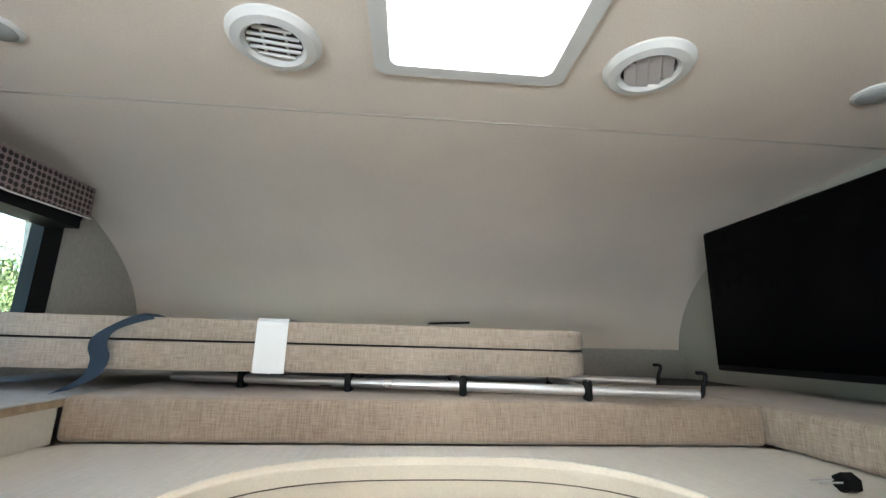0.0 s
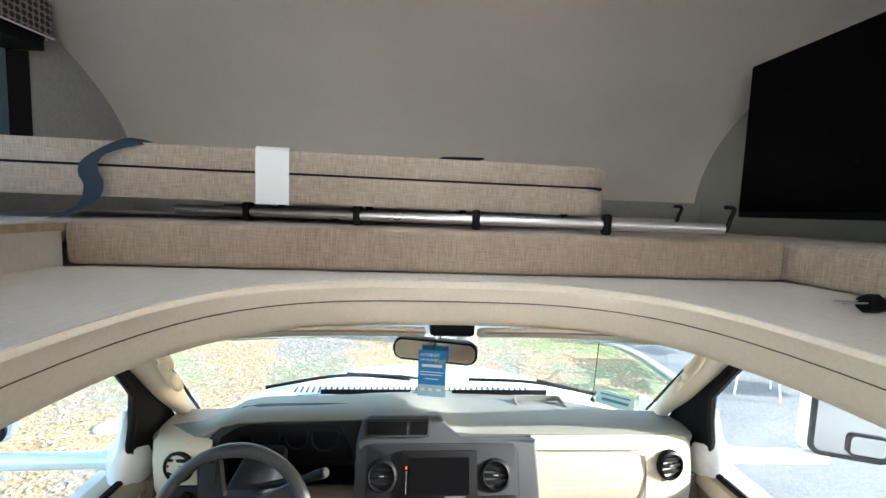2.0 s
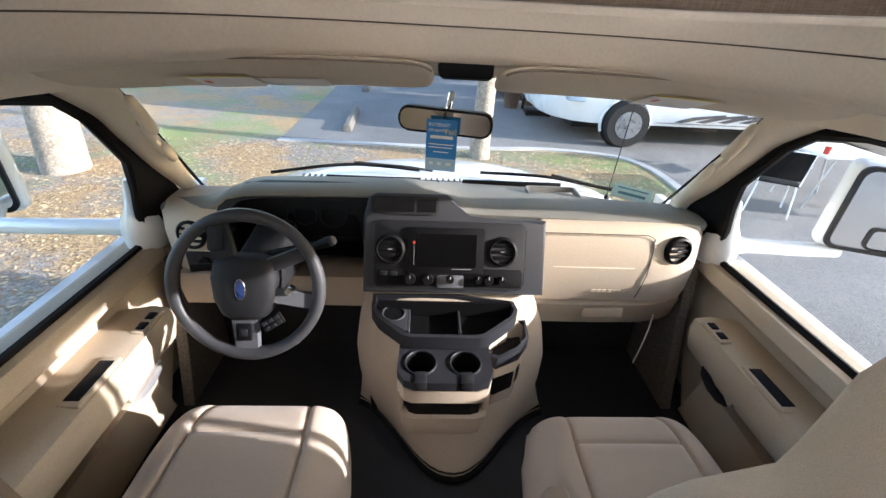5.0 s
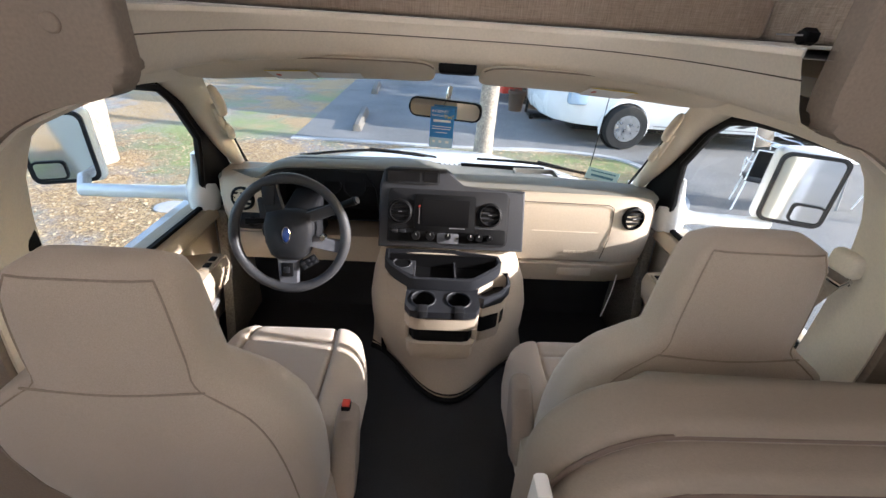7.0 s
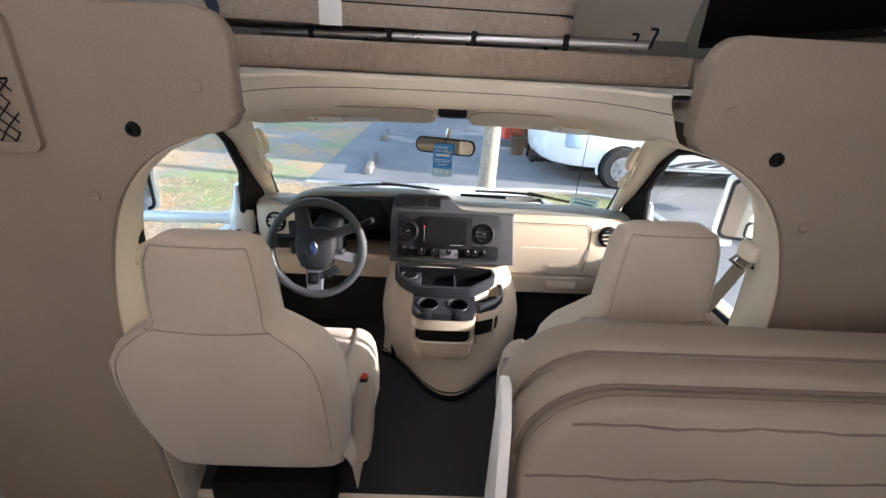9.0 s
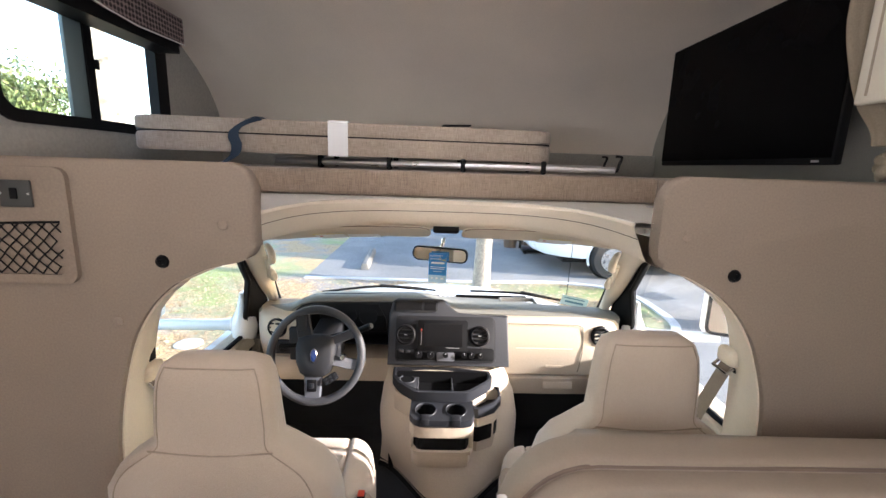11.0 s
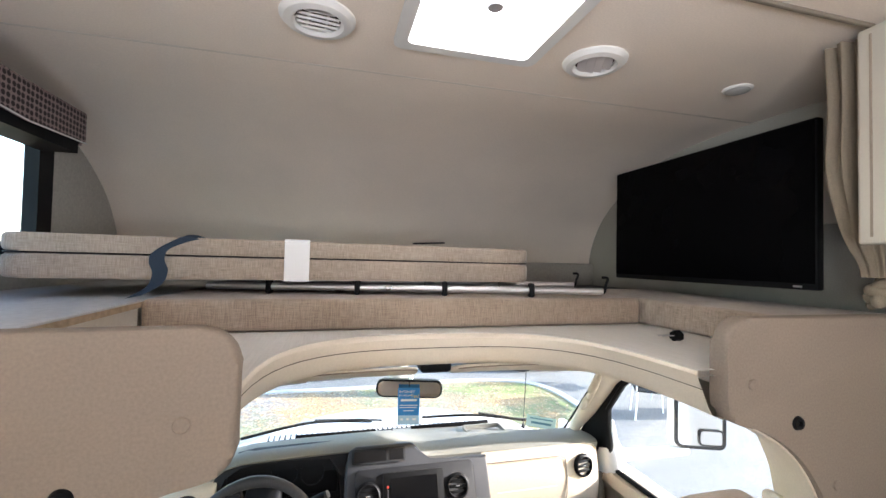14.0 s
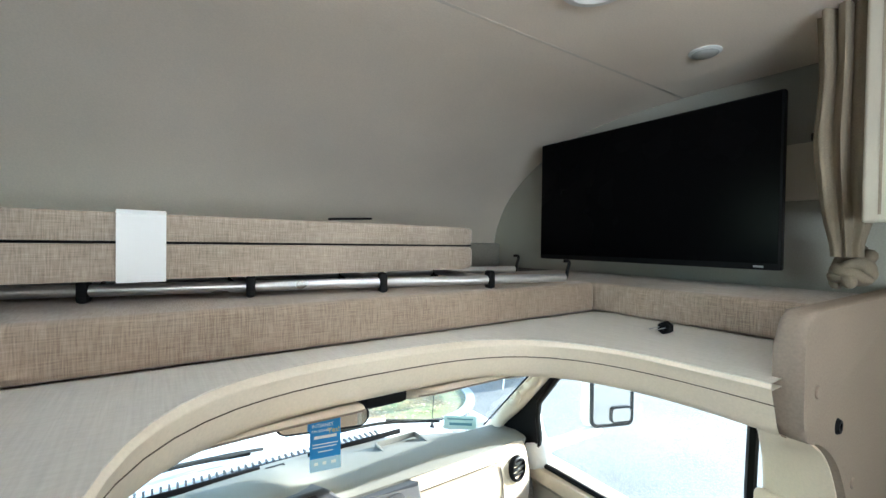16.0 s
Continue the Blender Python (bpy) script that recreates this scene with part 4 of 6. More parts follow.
for k in range(4):
    a = 0.6 + k * 0.5
    tube(spline([(1.17, 0.46, 1.53), (1.17 + 0.05 * (k - 1.2), 0.45, 1.50), (1.17 + 0.075 * (k - 1.2), 0.44, 1.478)], 4), [0.02, 0.021, 0.022, 0.023, 0.023, 0.022, 0.02, 0.015, 0.006], 9, bm)
moved(bm, Matrix.Translation((1.20, 0.465, 1.52)) @ Matrix.Diagonal((0.72, 0.72, 0.78, 1)) @ Matrix.Translation((-1.17, -0.46, -1.515)))
part("knot", bm, DRAPE, cur, "crumpled tied knot of cloth", smooth=80)

# ---- on the bunk: ladder, folded mattress, straps, plug ----
LY = lambda x: 1.145 - 0.198 * x  # the ladder's near rail, in plan
ladder = thing("bunk_ladder", "aluminium bunk ladder with black joints lying on the cushion", "ladder")
rail = lambda x, dy: (x, LY(x) + dy, 1.487 + (0.006 if dy else 0))
for dy, xa, xb in ((0.0, -0.62, 0.72), (0.285, -0.62, 0.775)):
    part("rail", tube([rail(xa, dy), rail(xb, dy)], 0.0125, 14), ALU, ladder)
    e = Vector(rail(xb, dy))
    part("hook", tube(spline([e + Vector((-0.01, 0, -0.005)), e + Vector((0.008, 0, -0.003)), e + Vector((0.014, 0, 0.02)), e + Vector((0.022, 0, 0.047)), e + Vector((0.0, 0, 0.05))], 4), 0.005, 8), BLACK, ladder, "black hook end")
for x in (-0.42, -0.129, 0.166, 0.467):
    ob = part("joint", moved(box(-0.010, 0.010, -0.017, 0.017, -0.024, 0.026, 0.007, 2), Matrix.Translation(rail(x, 0)) @ pose(0, 0, 0, 0, 0, -11)), BLACK, ladder)
    part("joint", moved(box(-0.010, 0.010, -0.017, 0.017, -0.024, 0.024, 0.007, 2), Matrix.Translation(rail(x, 0.285)) @ pose(0, 0, 0, 0, 0, -11)), BLACK, ladder)
    part("rung", tube([Vector(rail(x, 0)), Vector(rail(x, 0.285))], 0.010, 10), ALU, ladder)

mat_pose = pose(-0.285, 1.135, 1.512, 0.6, 0.25, 3.1)
mat = thing("folded_mattress", "folded brown tweed mattress with dark piping lying on the ladder", "mattress")
mat.matrix_world = mat_pose
half = 0.825
for k, (a, b) in enumerate(((0.0, 0.068), (0.0735, 0.126))):
    bm = prism(rounded(-half, half, 0, 0.58, 0.07, 6), "z", a, b, 0.014, seg=3)
    for v in bm.verts:
        v.co.z += 0.003 * noise.noise(Vector((v.co.x * 3, v.co.y * 3, k)))
    part("pad", bm, TWEED2, mat)
part("piping", tube([(x, y, 0.071) for x, y in rounded(-half + 0.004, half - 0.004, 0.004, 0.577, 0.07, 6)], 0.0030, 6, closed=True), BLACK, mat, "dark zip piping")
bandm = thing("paper_band", "white paper band round the folded mattress", "paper band")
bm = bmesh.new()
prof = [(-0.006, -0.004), (-0.006, 0.124), (0.004, 0.132), (0.20, 0.131)]
loft([[mat_pose @ Vector((x, y, z)) for y, z in prof] for x in (-0.080, -0.003)], False, False, bm)
bmesh.ops.solidify(bm, geom=bm.faces, thickness=0.0012)
part("band", bm, PAPER, bandm, smooth=20)
st = thing("blue_strap", "dark blue webbing strap over the mattress edge", "strap")
bm = bmesh.new()
line = spline([(-0.600, 1.150, 1.642), (-0.622, 1.110, 1.640), (-0.660, 1.090, 1.622), (-0.698, 1.080, 1.596), (-0.706, 1.078, 1.568), (-0.697, 1.080, 1.538), (-0.705, 1.075, 1.502), (-0.728, 1.060, 1.480), (-0.750, 1.048, 1.4665)], 5)
cuts = []
for i, p in enumerate(line):
    k = min(1.0, max(0.0, (i - 4) / 10))
    flat = Vector((0.017, 0.010, -0.006)).lerp(Vector((0.019, 0.003, 0.004)), k)
    cuts.append([p - flat, p + flat])
loft(cuts, False, False, bm)
bmesh.ops.solidify(bm, geom=bm.faces, thickness=0.002)
part("webbing", bm, BLUE, st, smooth=60)
sc = thing("strap_end", "black webbing strap end on top of the mattress", "strap")
part("webbing", moved(box(-0.06, 0.06, -0.02, 0.02, 0, 0.006, 0.002), pose(0.14, 1.26, 1.648, 0, -3, 15)), BLACK, sc)
plug = thing("antenna_plug", "small black knob with a metal pin lying on the board", "knob")
part("body", lathe([(0.0, -0.015), (0.014, -0.015), (0.0165, -0.011), (0.0165, 0.011), (0.013, 0.015), (0.0, 0.015)], pose(0.772, 0.72, BUNK + 0.0155, 0, 90), 6), BLACK, plug, smooth=25)
for dz in (-0.008, 0.008):
    part("pin", tube([(0.755, 0.72 + dz, BUNK + 0.018), (0.715, 0.722 + dz, BUNK + 0.017)], 0.0016, 6), SILVER, plug)

# ---- header fittings ----
for s in (-1, 1):
    v = thing("sun_visor", "cream folded sun visor with printed warning labels", "visor", "sun visors")
    n = 32
    x_in, x_out = XC + s * 0.058, XC + s * 0.705

    def on_visor(u, k, lift=0.0):
        """A point of the flap: u from the inner to the outer end, k from its rear (-1) to its front edge (1)."""
        yc = 0.995 + 0.012 * math.sin(math.pi * u) - 0.03 * u ** 4
        return Vector((x_in + (x_out - x_in) * u, yc + 0.112 * k, 1.239 - 0.036 * k - 0.027 * u * u + lift))

    rings = []
    for k in range(n + 1):
        u = 0.5 - 0.5 * math.cos(math.pi * k / n)
        w = max(0.05, (1 - abs(2 * u - 1) ** 18) ** 0.5)
        rings.append([on_visor(u, w * math.cos(t), 0.011 * min(1, 2 * w) * math.sin(t)) for t in np.linspace(0, 2 * math.pi, 17)[:-1]])
    part("flap", loft(rings), VISOR, v, smooth=60)
    part("flap_seam", tube([on_visor(u, -0.97 * max(0.1, (1 - abs(2 * u - 1) ** 18) ** 0.5), -0.003) for u in 0.5 - 0.49 * np.cos(np.linspace(0, math.pi, 32))], 0.002, 6), PANEL, v)
    for u0, u1, k0, k1 in ((0.505, 0.675, -0.3, 0.68), (0.304, 0.49, -0.08, 0.55)) if s < 0 else ((0.459, 0.652, -0.3, 0.68),):
        bm = bmesh.new()
        vs = [bm.verts.new(on_visor(u, k, -0.0135)) for u, k in ((u0, k0), (u1, k0), (u1, k1), (u0, k1))]
        bm.faces.new(vs)
        lab = part("warning_label", bm, PAPER, v, "white printed warning label", smooth=0)
        if k0 < -0.2:
            bm = bmesh.new()
            bm.faces.new([bm.verts.new(on_visor(u, k, -0.0142)) for u, k in ((u0, k0), (u1, k0), (u1, k0 + 0.1), (u0, k0 + 0.1))])
            part("label_stripe", bm, YELLOW, lab, "yellow warning stripe", smooth=0)
            bm = bmesh.new()
            um = u1 - 0.03 if s < 0 else u0 + 0.04
            bm.faces.new([bm.verts.new(on_visor(um + 0.010 * math.cos(a), 0.18 + 0.12 * math.sin(a), -0.0142)) for a in np.linspace(0, 2 * math.pi, 13)[:-1]])
            part("label_mark", bm, RED, lab, "red warning mark", smooth=0)
dome = thing("overhead_lamp_box", "small black lamp housing on the headliner", "lamp housing")
part("housing", box(0.054, 0.150, 0.952, 1.020, 1.243, 1.275, 0.006), BLACK, dome)
part("lens", box(0.060, 0.144, 0.958, 0.988, 1.2405, 1.244, 0.002), shade("smoked_lens", (0.03, 0.03, 0.03), 0.2), dome)
part("button", box(0.067, 0.082, 0.996, 1.010, 1.2395, 1.244, 0.002), SILVER, dome)
part("button", box(0.117, 0.132, 0.996, 1.010, 1.2395, 1.244, 0.002), SILVER, dome)

mr = thing("rear_view_mirror", "tan-backed rear-view mirror hanging from the windscreen", "mirror")
mp = pose(0.088, 1.318, 1.085, -4, 1.5, -11)
hs = part("housing", moved(prism(rounded(-0.128, 0.128, -0.032, 0.034, 0.026, 6), "y", -0.006, 0.03, 0.008, seg=3), mp), BLACK, mr)
part("mirror_glass", moved(prism(rounded(-0.121, 0.121, -0.026, 0.028, 0.022, 6), "y", -0.0085, -0.006), mp), shade("tinted_mirror", (0.85, 0.82, 0.76), 0.03, metal=1.0, stain=0.0), hs)
part("stalk", tube([(0.095, 1.33, 1.10), (0.10, 1.335, 1.135), (0.105, 1.365, 1.15)], 0.009, 10), CHROME, mr, "metal mirror stalk")


def lettering(words, size, m, material, parent, name="lettering"):
    cu = bpy.data.curves.new("words", "FONT")
    cu.body, cu.size, cu.extrude = words, size, 0.0003
    ob = bpy.data.objects.new("words", cu)
    me = bpy.data.meshes.new_from_object(ob)
    bpy.data.objects.remove(ob)
    me.transform(m)
    me.materials.append(material)
    o = new(name, me)
    o.parent = parent
    return o


tag = thing("hanging_tag", "blue and white printed cardboard tag hanging on the mirror", "tag")
tp = pose(0.078, 1.272, 0.965, -4, 0, -10)
part("card", moved(box(-0.041, 0.041, -0.0006, 0.0006, 0.0, 0.135, 0.0), tp), TAGBLUE, tag, smooth=0)
part("foot_print", moved(box(-0.0405, 0.0405, -0.0012, -0.0007, 0.0005, 0.034), tp), shade("pale_blue_print", (0.42, 0.62, 0.78), 0.4), tag, "pale blue foot of the card", smooth=0)
TURN_UP = tp @ pose(0, -0.0014, 0, 90)
lettering("INTERNET", 0.0125, TURN_UP @ Matrix.Translation((-0.036, 0.117, 0)), PAPER, tag)
lettering("ON BOARD?", 0.0095, TURN_UP @ Matrix.Translation((-0.036, 0.104, 0)), PAPER, tag)
lettering("Yes!", 0.019, TURN_UP @ Matrix.Translation((0.006, 0.099, 0)), YELLOW, tag)
for z, xa, xb in ((0.086, -0.03, 0.03), (0.070, -0.034, 0.034), (0.062, -0.034, 0.030), (0.050, -0.02, 0.02), (0.016, -0.03, -0.02), (0.016, -0.008, 0.002), (0.016, 0.015, 0.028)):
    part("print_bar", box(xa, xb, -0.0018, -0.0013, z, z + (0.008 if z > 0.08 or z < 0.02 else 0.0025), m=tp), PAPER, tag, smooth=0)
part("cord", tube([tp @ Vector((0, 0, 0.13)), (0.085, 1.30, 1.11), (0.10, 1.33, 1.13)], 0.001, 5), BLACK, tag)


# ---- dashboard ----
dash = thing("dashboard", "tan and charcoal van dashboard with grey centre stack", "dashboard", kind="structure")


def bar_along_x(sections, material, name, parent, label="", smooth=50):
    """Skins (x, outline) sections whose outlines are lists of (y, z)."""
    return part(name, loft([[(x, y, z) for y, z in o] for x, o in sections]), material, parent, label, smooth)


# top pad from the rear lip forward to the glass
def top_section(x):
    d = abs(x - XC)
    front = 1.93 - 0.26 * (d / 0.9) ** 2.2
    lip = 1.415 + 0.10 * max(0, d - 0.72)
    z = 0.778 - 0.02 * (d / 0.9) ** 2
    hump = 0.062 / (1 + math.exp(-(x + 0.60) / 0.02)) / (1 + math.exp((x - 0.10) / 0.03))
    h = min(1.0, hump / 0.05)
    lip -= 0.022 * h
    low = z - 0.03 + hump + 0.017 * h
    return [(lip + 0.004, low), (lip - 0.002, z - 0.006 + hump), (lip + 0.01, z + 0.002 + hump), (lip + 0.06, z + 0.006 + hump), (1.62, z - 0.012 + 0.75 * hump), (front - 0.06, 0.712), (front, 0.69), (front, 0.62), (1.6, 0.66), (1.57, low - 0.012)]


bar_along_x([(x, top_section(x)) for x in np.linspace(-0.80, 1.01, 33)], DASHTOP, "top_pad", dash, "grey-green padded dash top")
part("defroster_slot", box(-0.36, 0.02, 1.838, 1.846, 0.712, 0.7335, 0.002), BLACK, dash, "black defroster slot")
part("defroster_slot", box(0.20, 0.62, 1.838, 1.846, 0.712, 0.7335, 0.002), BLACK, dash, "black defroster slot")
part("sensor_pod", box(0.03, 0.10, 1.79, 1.81, 0.715, 0.74, 0.003), BLACK, dash)
tray = part("note_tray", ring_frame(rounded(0.44, 0.64, 1.60, 1.74, 0.015), rounded(0.448, 0.632, 1.608, 1.732, 0.01), "z", 0.735, 0.757), DASHTOP, dash, "recessed tray in the dash top")
part("tray_wedge", prism([(1.60, 0.735), (1.60, 0.764), (1.72, 0.742)], "x", 0.46, 0.485, 0.003), DASHTOP, dash)

# passenger side: tan face with the glove compartment
face = [(1.43, 0.762), (1.405, 0.766), (1.375, 0.753), (1.358, 0.72), (1.345, 0.66), (1.34, 0.60), (1.345, 0.53), (1.36, 0.48), (1.40, 0.465), (1.60, 0.465), (1.60, 0.725)]


def tan_section(x):
    k = max(0, (x - 0.78) / 0.22)
    back = 0.05 * k ** 2.5
    return [(min(1.6, y + back + 0.02 * (x > 0.99)), z - 0.012 * k) for y, z in face]


bar_along_x([(x, tan_section(x)) for x in (0.425, 0.55, 0.70, 0.80, 0.86, 0.91, 0.95, 0.98, 1.0, 1.01)], TAN, "passenger_face", dash)
low_face = [(1.375, 0.464), (1.365, 0.455), (1.385, 0.36), (1.40, 0.352), (1.62, 0.352), (1.62, 0.464)]
bar_along_x([(x, [(min(1.62, y + 0.05 * max(0, (x - 0.78) / 0.22) ** 2.5), z) for y, z in low_face]) for x in (0.44, 0.70, 0.86, 0.95, 1.0)], TAN, "lower_face", dash)
SEAM = shade("dash_seam", (0.09, 0.072, 0.055), 0.8)
seam = bmesh.new()
tube([(0.43, 1.360, 0.742), (0.60, 1.360, 0.742), (0.775, 1.360, 0.742), (0.798, 1.358, 0.730), (0.800, 1.345, 0.66), (0.797, 1.337, 0.60), (0.79, 1.343, 0.53), (0.788, 1.350, 0.50)], 0.0017, 6, seam)
part("glovebox_seam", seam, SEAM, dash)
part("glovebox_crease", tube([(0.475, 1.3425, 0.625), (0.75, 1.3425, 0.625)], 0.0022, 6), CREAM, dash)
bars = bmesh.new()
for k in range(8):
    box(0.625 + 0.019 * k, 0.638 + 0.019 * k, 1.3415, 1.345, 0.526, 0.537, bm=bars)
part("model_badge", bars, TAN, dash, "embossed lettering bars", smooth=0)
part("storage_seam", tube([(0.515, 1.371, 0.458), (0.517, 1.379, 0.40), (0.517, 1.388, 0.355)], 0.0022, 6), BLACK, dash)
part("storage_latch", moved(box(-0.075, 0.075, -0.008, 0.004, -0.02, 0.02, 0.005), pose(0.70, 1.372, 0.418, -12)), TAN, dash)


def round_vent(parent, x, y, z, tilt, yaw, r=0.047):
    m = pose(x, y, z, tilt, 0, yaw) @ pose(0, 0, 0, 90)
    v = part("air_vent", lathe([(r * 0.80, -0.012), (r * 0.80, 0.006), (r * 0.86, 0.011), (r, 0.007), (r * 1.05, 0.0), (r * 1.05, -0.01)], m, 30), BLACK, parent, "round black dash vent")
    part("vent_back", lathe([(0, -0.011), (r * 0.8, -0.011), (r * 0.8, -0.009), (0, -0.009)], m, 20), BLACK, v)
    for k in (-1, 0, 1):
        h = r * 0.78 * math.sqrt(1 - (k * 0.42) ** 2)
        part("vane", moved(box(-h, h, k * r * 0.42 - 0.0055, k * r * 0.42 + 0.0055, -0.004, 0.005, 0.002), m), BLACK, v)
    part("vane_grip", moved(box(-0.007, 0.007, -0.001, 0.002, 0.002, 0.007, 0.0008), m), SILVER, v, "bright vane grip")
    return v


round_vent(dash, 0.888, 1.356, 0.690, -6, 10)
round_vent(dash, -0.690, 1.372, 0.690, -6, -8)

# driver's side: tan end, charcoal cluster surround, lower tan panel
end = [(1.43, 0.765), (1.40, 0.76), (1.375, 0.74), (1.365, 0.68), (1.37, 0.60), (1.395, 0.53), (1.60, 0.53), (1.60, 0.765)]
bar_along_x([(x, [(min(1.6, y + b), z) for y, z in end]) for x, b in ((-0.60, 0.0), (-0.70, 0.0), (-0.745, 0.01), (-0.78, 0.03), (-0.80, 0.06))], TAN, "driver_end", dash)
part("lower_panel", prism([(1.385, 0.535), (1.375, 0.50), (1.39, 0.41), (1.41, 0.40), (1.6, 0.40), (1.6, 0.535)], "x", -0.78, -0.135, 0.008), TAN, dash)
part("light_switch", lathe([(0, 0.012), (0.017, 0.012), (0.02, 0.0), (0.027, 0.0), (0.027, -0.01), (0, -0.01)], pose(-0.662, 1.362, 0.598, 84), 22), BLACK, dash, "headlamp switch with bright ring")
part("light_switch_plate", box(-0.72, -0.60, 1.360, 1.372, 0.56, 0.632, 0.008), DARK, dash)
# cluster hood: a visor over a recess
hood_out = [(-0.625, 0.60), (-0.622, 0.745), (-0.60, 0.782), (-0.545, 0.822), (-0.48, 0.833), (-0.30, 0.836), (-0.14, 0.834), (-0.125, 0.822), (-0.125, 0.60)]
hood_in = [(-0.59, 0.61), (-0.588, 0.735), (-0.572, 0.772), (-0.53, 0.802), (-0.475, 0.812), (-0.30, 0.816), (-0.20, 0.808), (-0.165, 0.74), (-0.15, 0.61)]
rings = [[(x, y, z) for x, z in o] for o, y in ((hood_out, 1.50), (hood_out, 1.425), (hood_out, 1.405), (hood_in, 1.398), (hood_in, 1.46), (hood_in, 1.52))]
part("cluster_hood", loft(rings, True, True), DARK, dash, "charcoal instrument hood", smooth=40)
clu = part("instrument_cluster", moved(box(-0.195, 0.195, 0, 0.01, -0.08, 0.09, 0.004), pose(-0.365, 1.50, 0.715, -14)), BLACK, dash)
for k, (x, r) in enumerate(((-0.47, 0.048), (-0.365, 0.04), (-0.27, 0.048))):
    part("gauge", lathe([(r * 0.9, 0), (r * 0.9, 0.003), (r, 0.004), (r, 0)], pose(x, 1.496, 0.715, 76), 24), DARK, clu)
part("hood_lining", loft([[(x, y, z) for x, z in [(-0.37 + (q - -0.37) * 0.985, 0.71 + (w - 0.71) * 0.985) for q, w in hood_in]] for y in (1.401, 1.46, 1.515)], True, False), BLACK, dash, "matt black inside of the hood")
col = part("column_shroud", prism([(1.20, 0.60), (1.20, 0.66), (1.25, 0.70), (1.44, 0.72), (1.44, 0.55), (1.3, 0.56)], "x", -0.505, -0.375, 0.02, seg=3), DARK, dash)
part("side_bezel", box(-0.63, -0.56, 1.352, 1.42, 0.53, 0.70, 0.01), DARK, dash)

# centre stack: a grey surround with a charcoal plate leaning back
ST = pose(0.13, 1.306, 0.690, 0) @ pose(0, 0, 0, -21.5)
surround = [(-0.275, -0.135), (-0.275, 0.10), (-0.26, 0.165), (-0.235, 0.178), (-0.02, 0.178), (0.0, 0.165), (0.035, 0.115), (0.05, 0.105), (0.295, 0.105), (0.30, -0.135)]
part("stack_surround", moved(prism(surround, "y", 0.004, 0.16, 0.01, seg=3), ST), GREY, dash, "grey moulded centre stack")
part("stack_plate", moved(prism(rounded(-0.240, 0.232, -0.118, 0.096, 0.022), "y", -0.004, 0.006, 0.003), ST), DARK, dash)
rad = part("touch_screen", moved(prism(rounded(-0.135, 0.10, -0.066, 0.077, 0.006), "y", -0.012, 0.0, 0.002), ST), BLACK, dash, "black touch-screen radio")
part("display", moved(box(-0.107, 0.075, -0.0135, -0.0118, -0.045, 0.058), ST), GLOSS, rad, smooth=0)
part("icon_strip", moved(box(-0.1185, -0.117, -0.0135, -0.0118, -0.04, 0.022), ST), SILVER, rad, smooth=0)
part("icon", moved(box(-0.121, -0.1145, -0.0138, -0.0118, 0.026, 0.034), ST), RED, rad, smooth=0)
# Silver strip painted as a glint below the display.
part("bottom_glint", moved(box(0.0, 0.062, -0.0135, -0.0118, -0.052, -0.050), ST), SILVER, rad, smooth=0)
for x in (-0.192, 0.158):
    v = ST @ Vector((x, -0.004, 0.006))
    round_vent(dash, v.x, v.y, v.z, -21.5, 0, 0.046)
disp = part("message_display", moved(prism(rounded(-0.252, -0.045, 0.115, 0.168, 0.008), "y", -0.004, 0.006, 0.002), ST), DARK, dash)
part("message_screen", moved(box(-0.243, -0.12, -0.0055, -0.0035, 0.122, 0.160), ST), GLOSS, disp, smooth=0)
part("message_screen", moved(box(-0.108, -0.053, -0.0055, -0.0035, 0.122, 0.160), ST), GLOSS, disp, smooth=0)
part("control_strip", moved(prism(rounded(-0.232, -0.035, -0.108, -0.058, 0.008), "y", -0.007, 0.0, 0.002), ST), BLACK, dash)
part("control_strip", moved(prism(rounded(0.035, 0.224, -0.108, -0.050, 0.008), "y", -0.007, 0.0, 0.002), ST), BLACK, dash)
part("chrome_strip", moved(prism(rounded(-0.045, 0.04, -0.112, -0.072, 0.008), "y", -0.009, 0.0, 0.002), ST), SPOKE, dash, "silver climate trim")
for x, r, m in ((-0.128, 0.017, BLACK), (-0.072, 0.017, BLACK), (-0.003, 0.013, BLACK), (0.085, 0.012, BLACK), (0.118, 0.015, BLACK), (0.16, 0.012, BLACK)):
    kb = part("control_knob", lathe([(0, 0.016), (r * 0.85, 0.016), (r, 0.010), (r, 0.0), (0, 0.0)], ST @ pose(x, -0.008, -0.084, 90), 18), m, dash)
    part("pointer", moved(box(x - 0.0008, x + 0.0008, -0.0256, -0.0240, -0.081, -0.072), ST), PAPER, kb)
for x in (-0.21, -0.18):
    part("rocker_button", moved(box(x - 0.012, x + 0.012, -0.010, -0.006, -0.076, -0.062, 0.002), ST), DARK, dash)

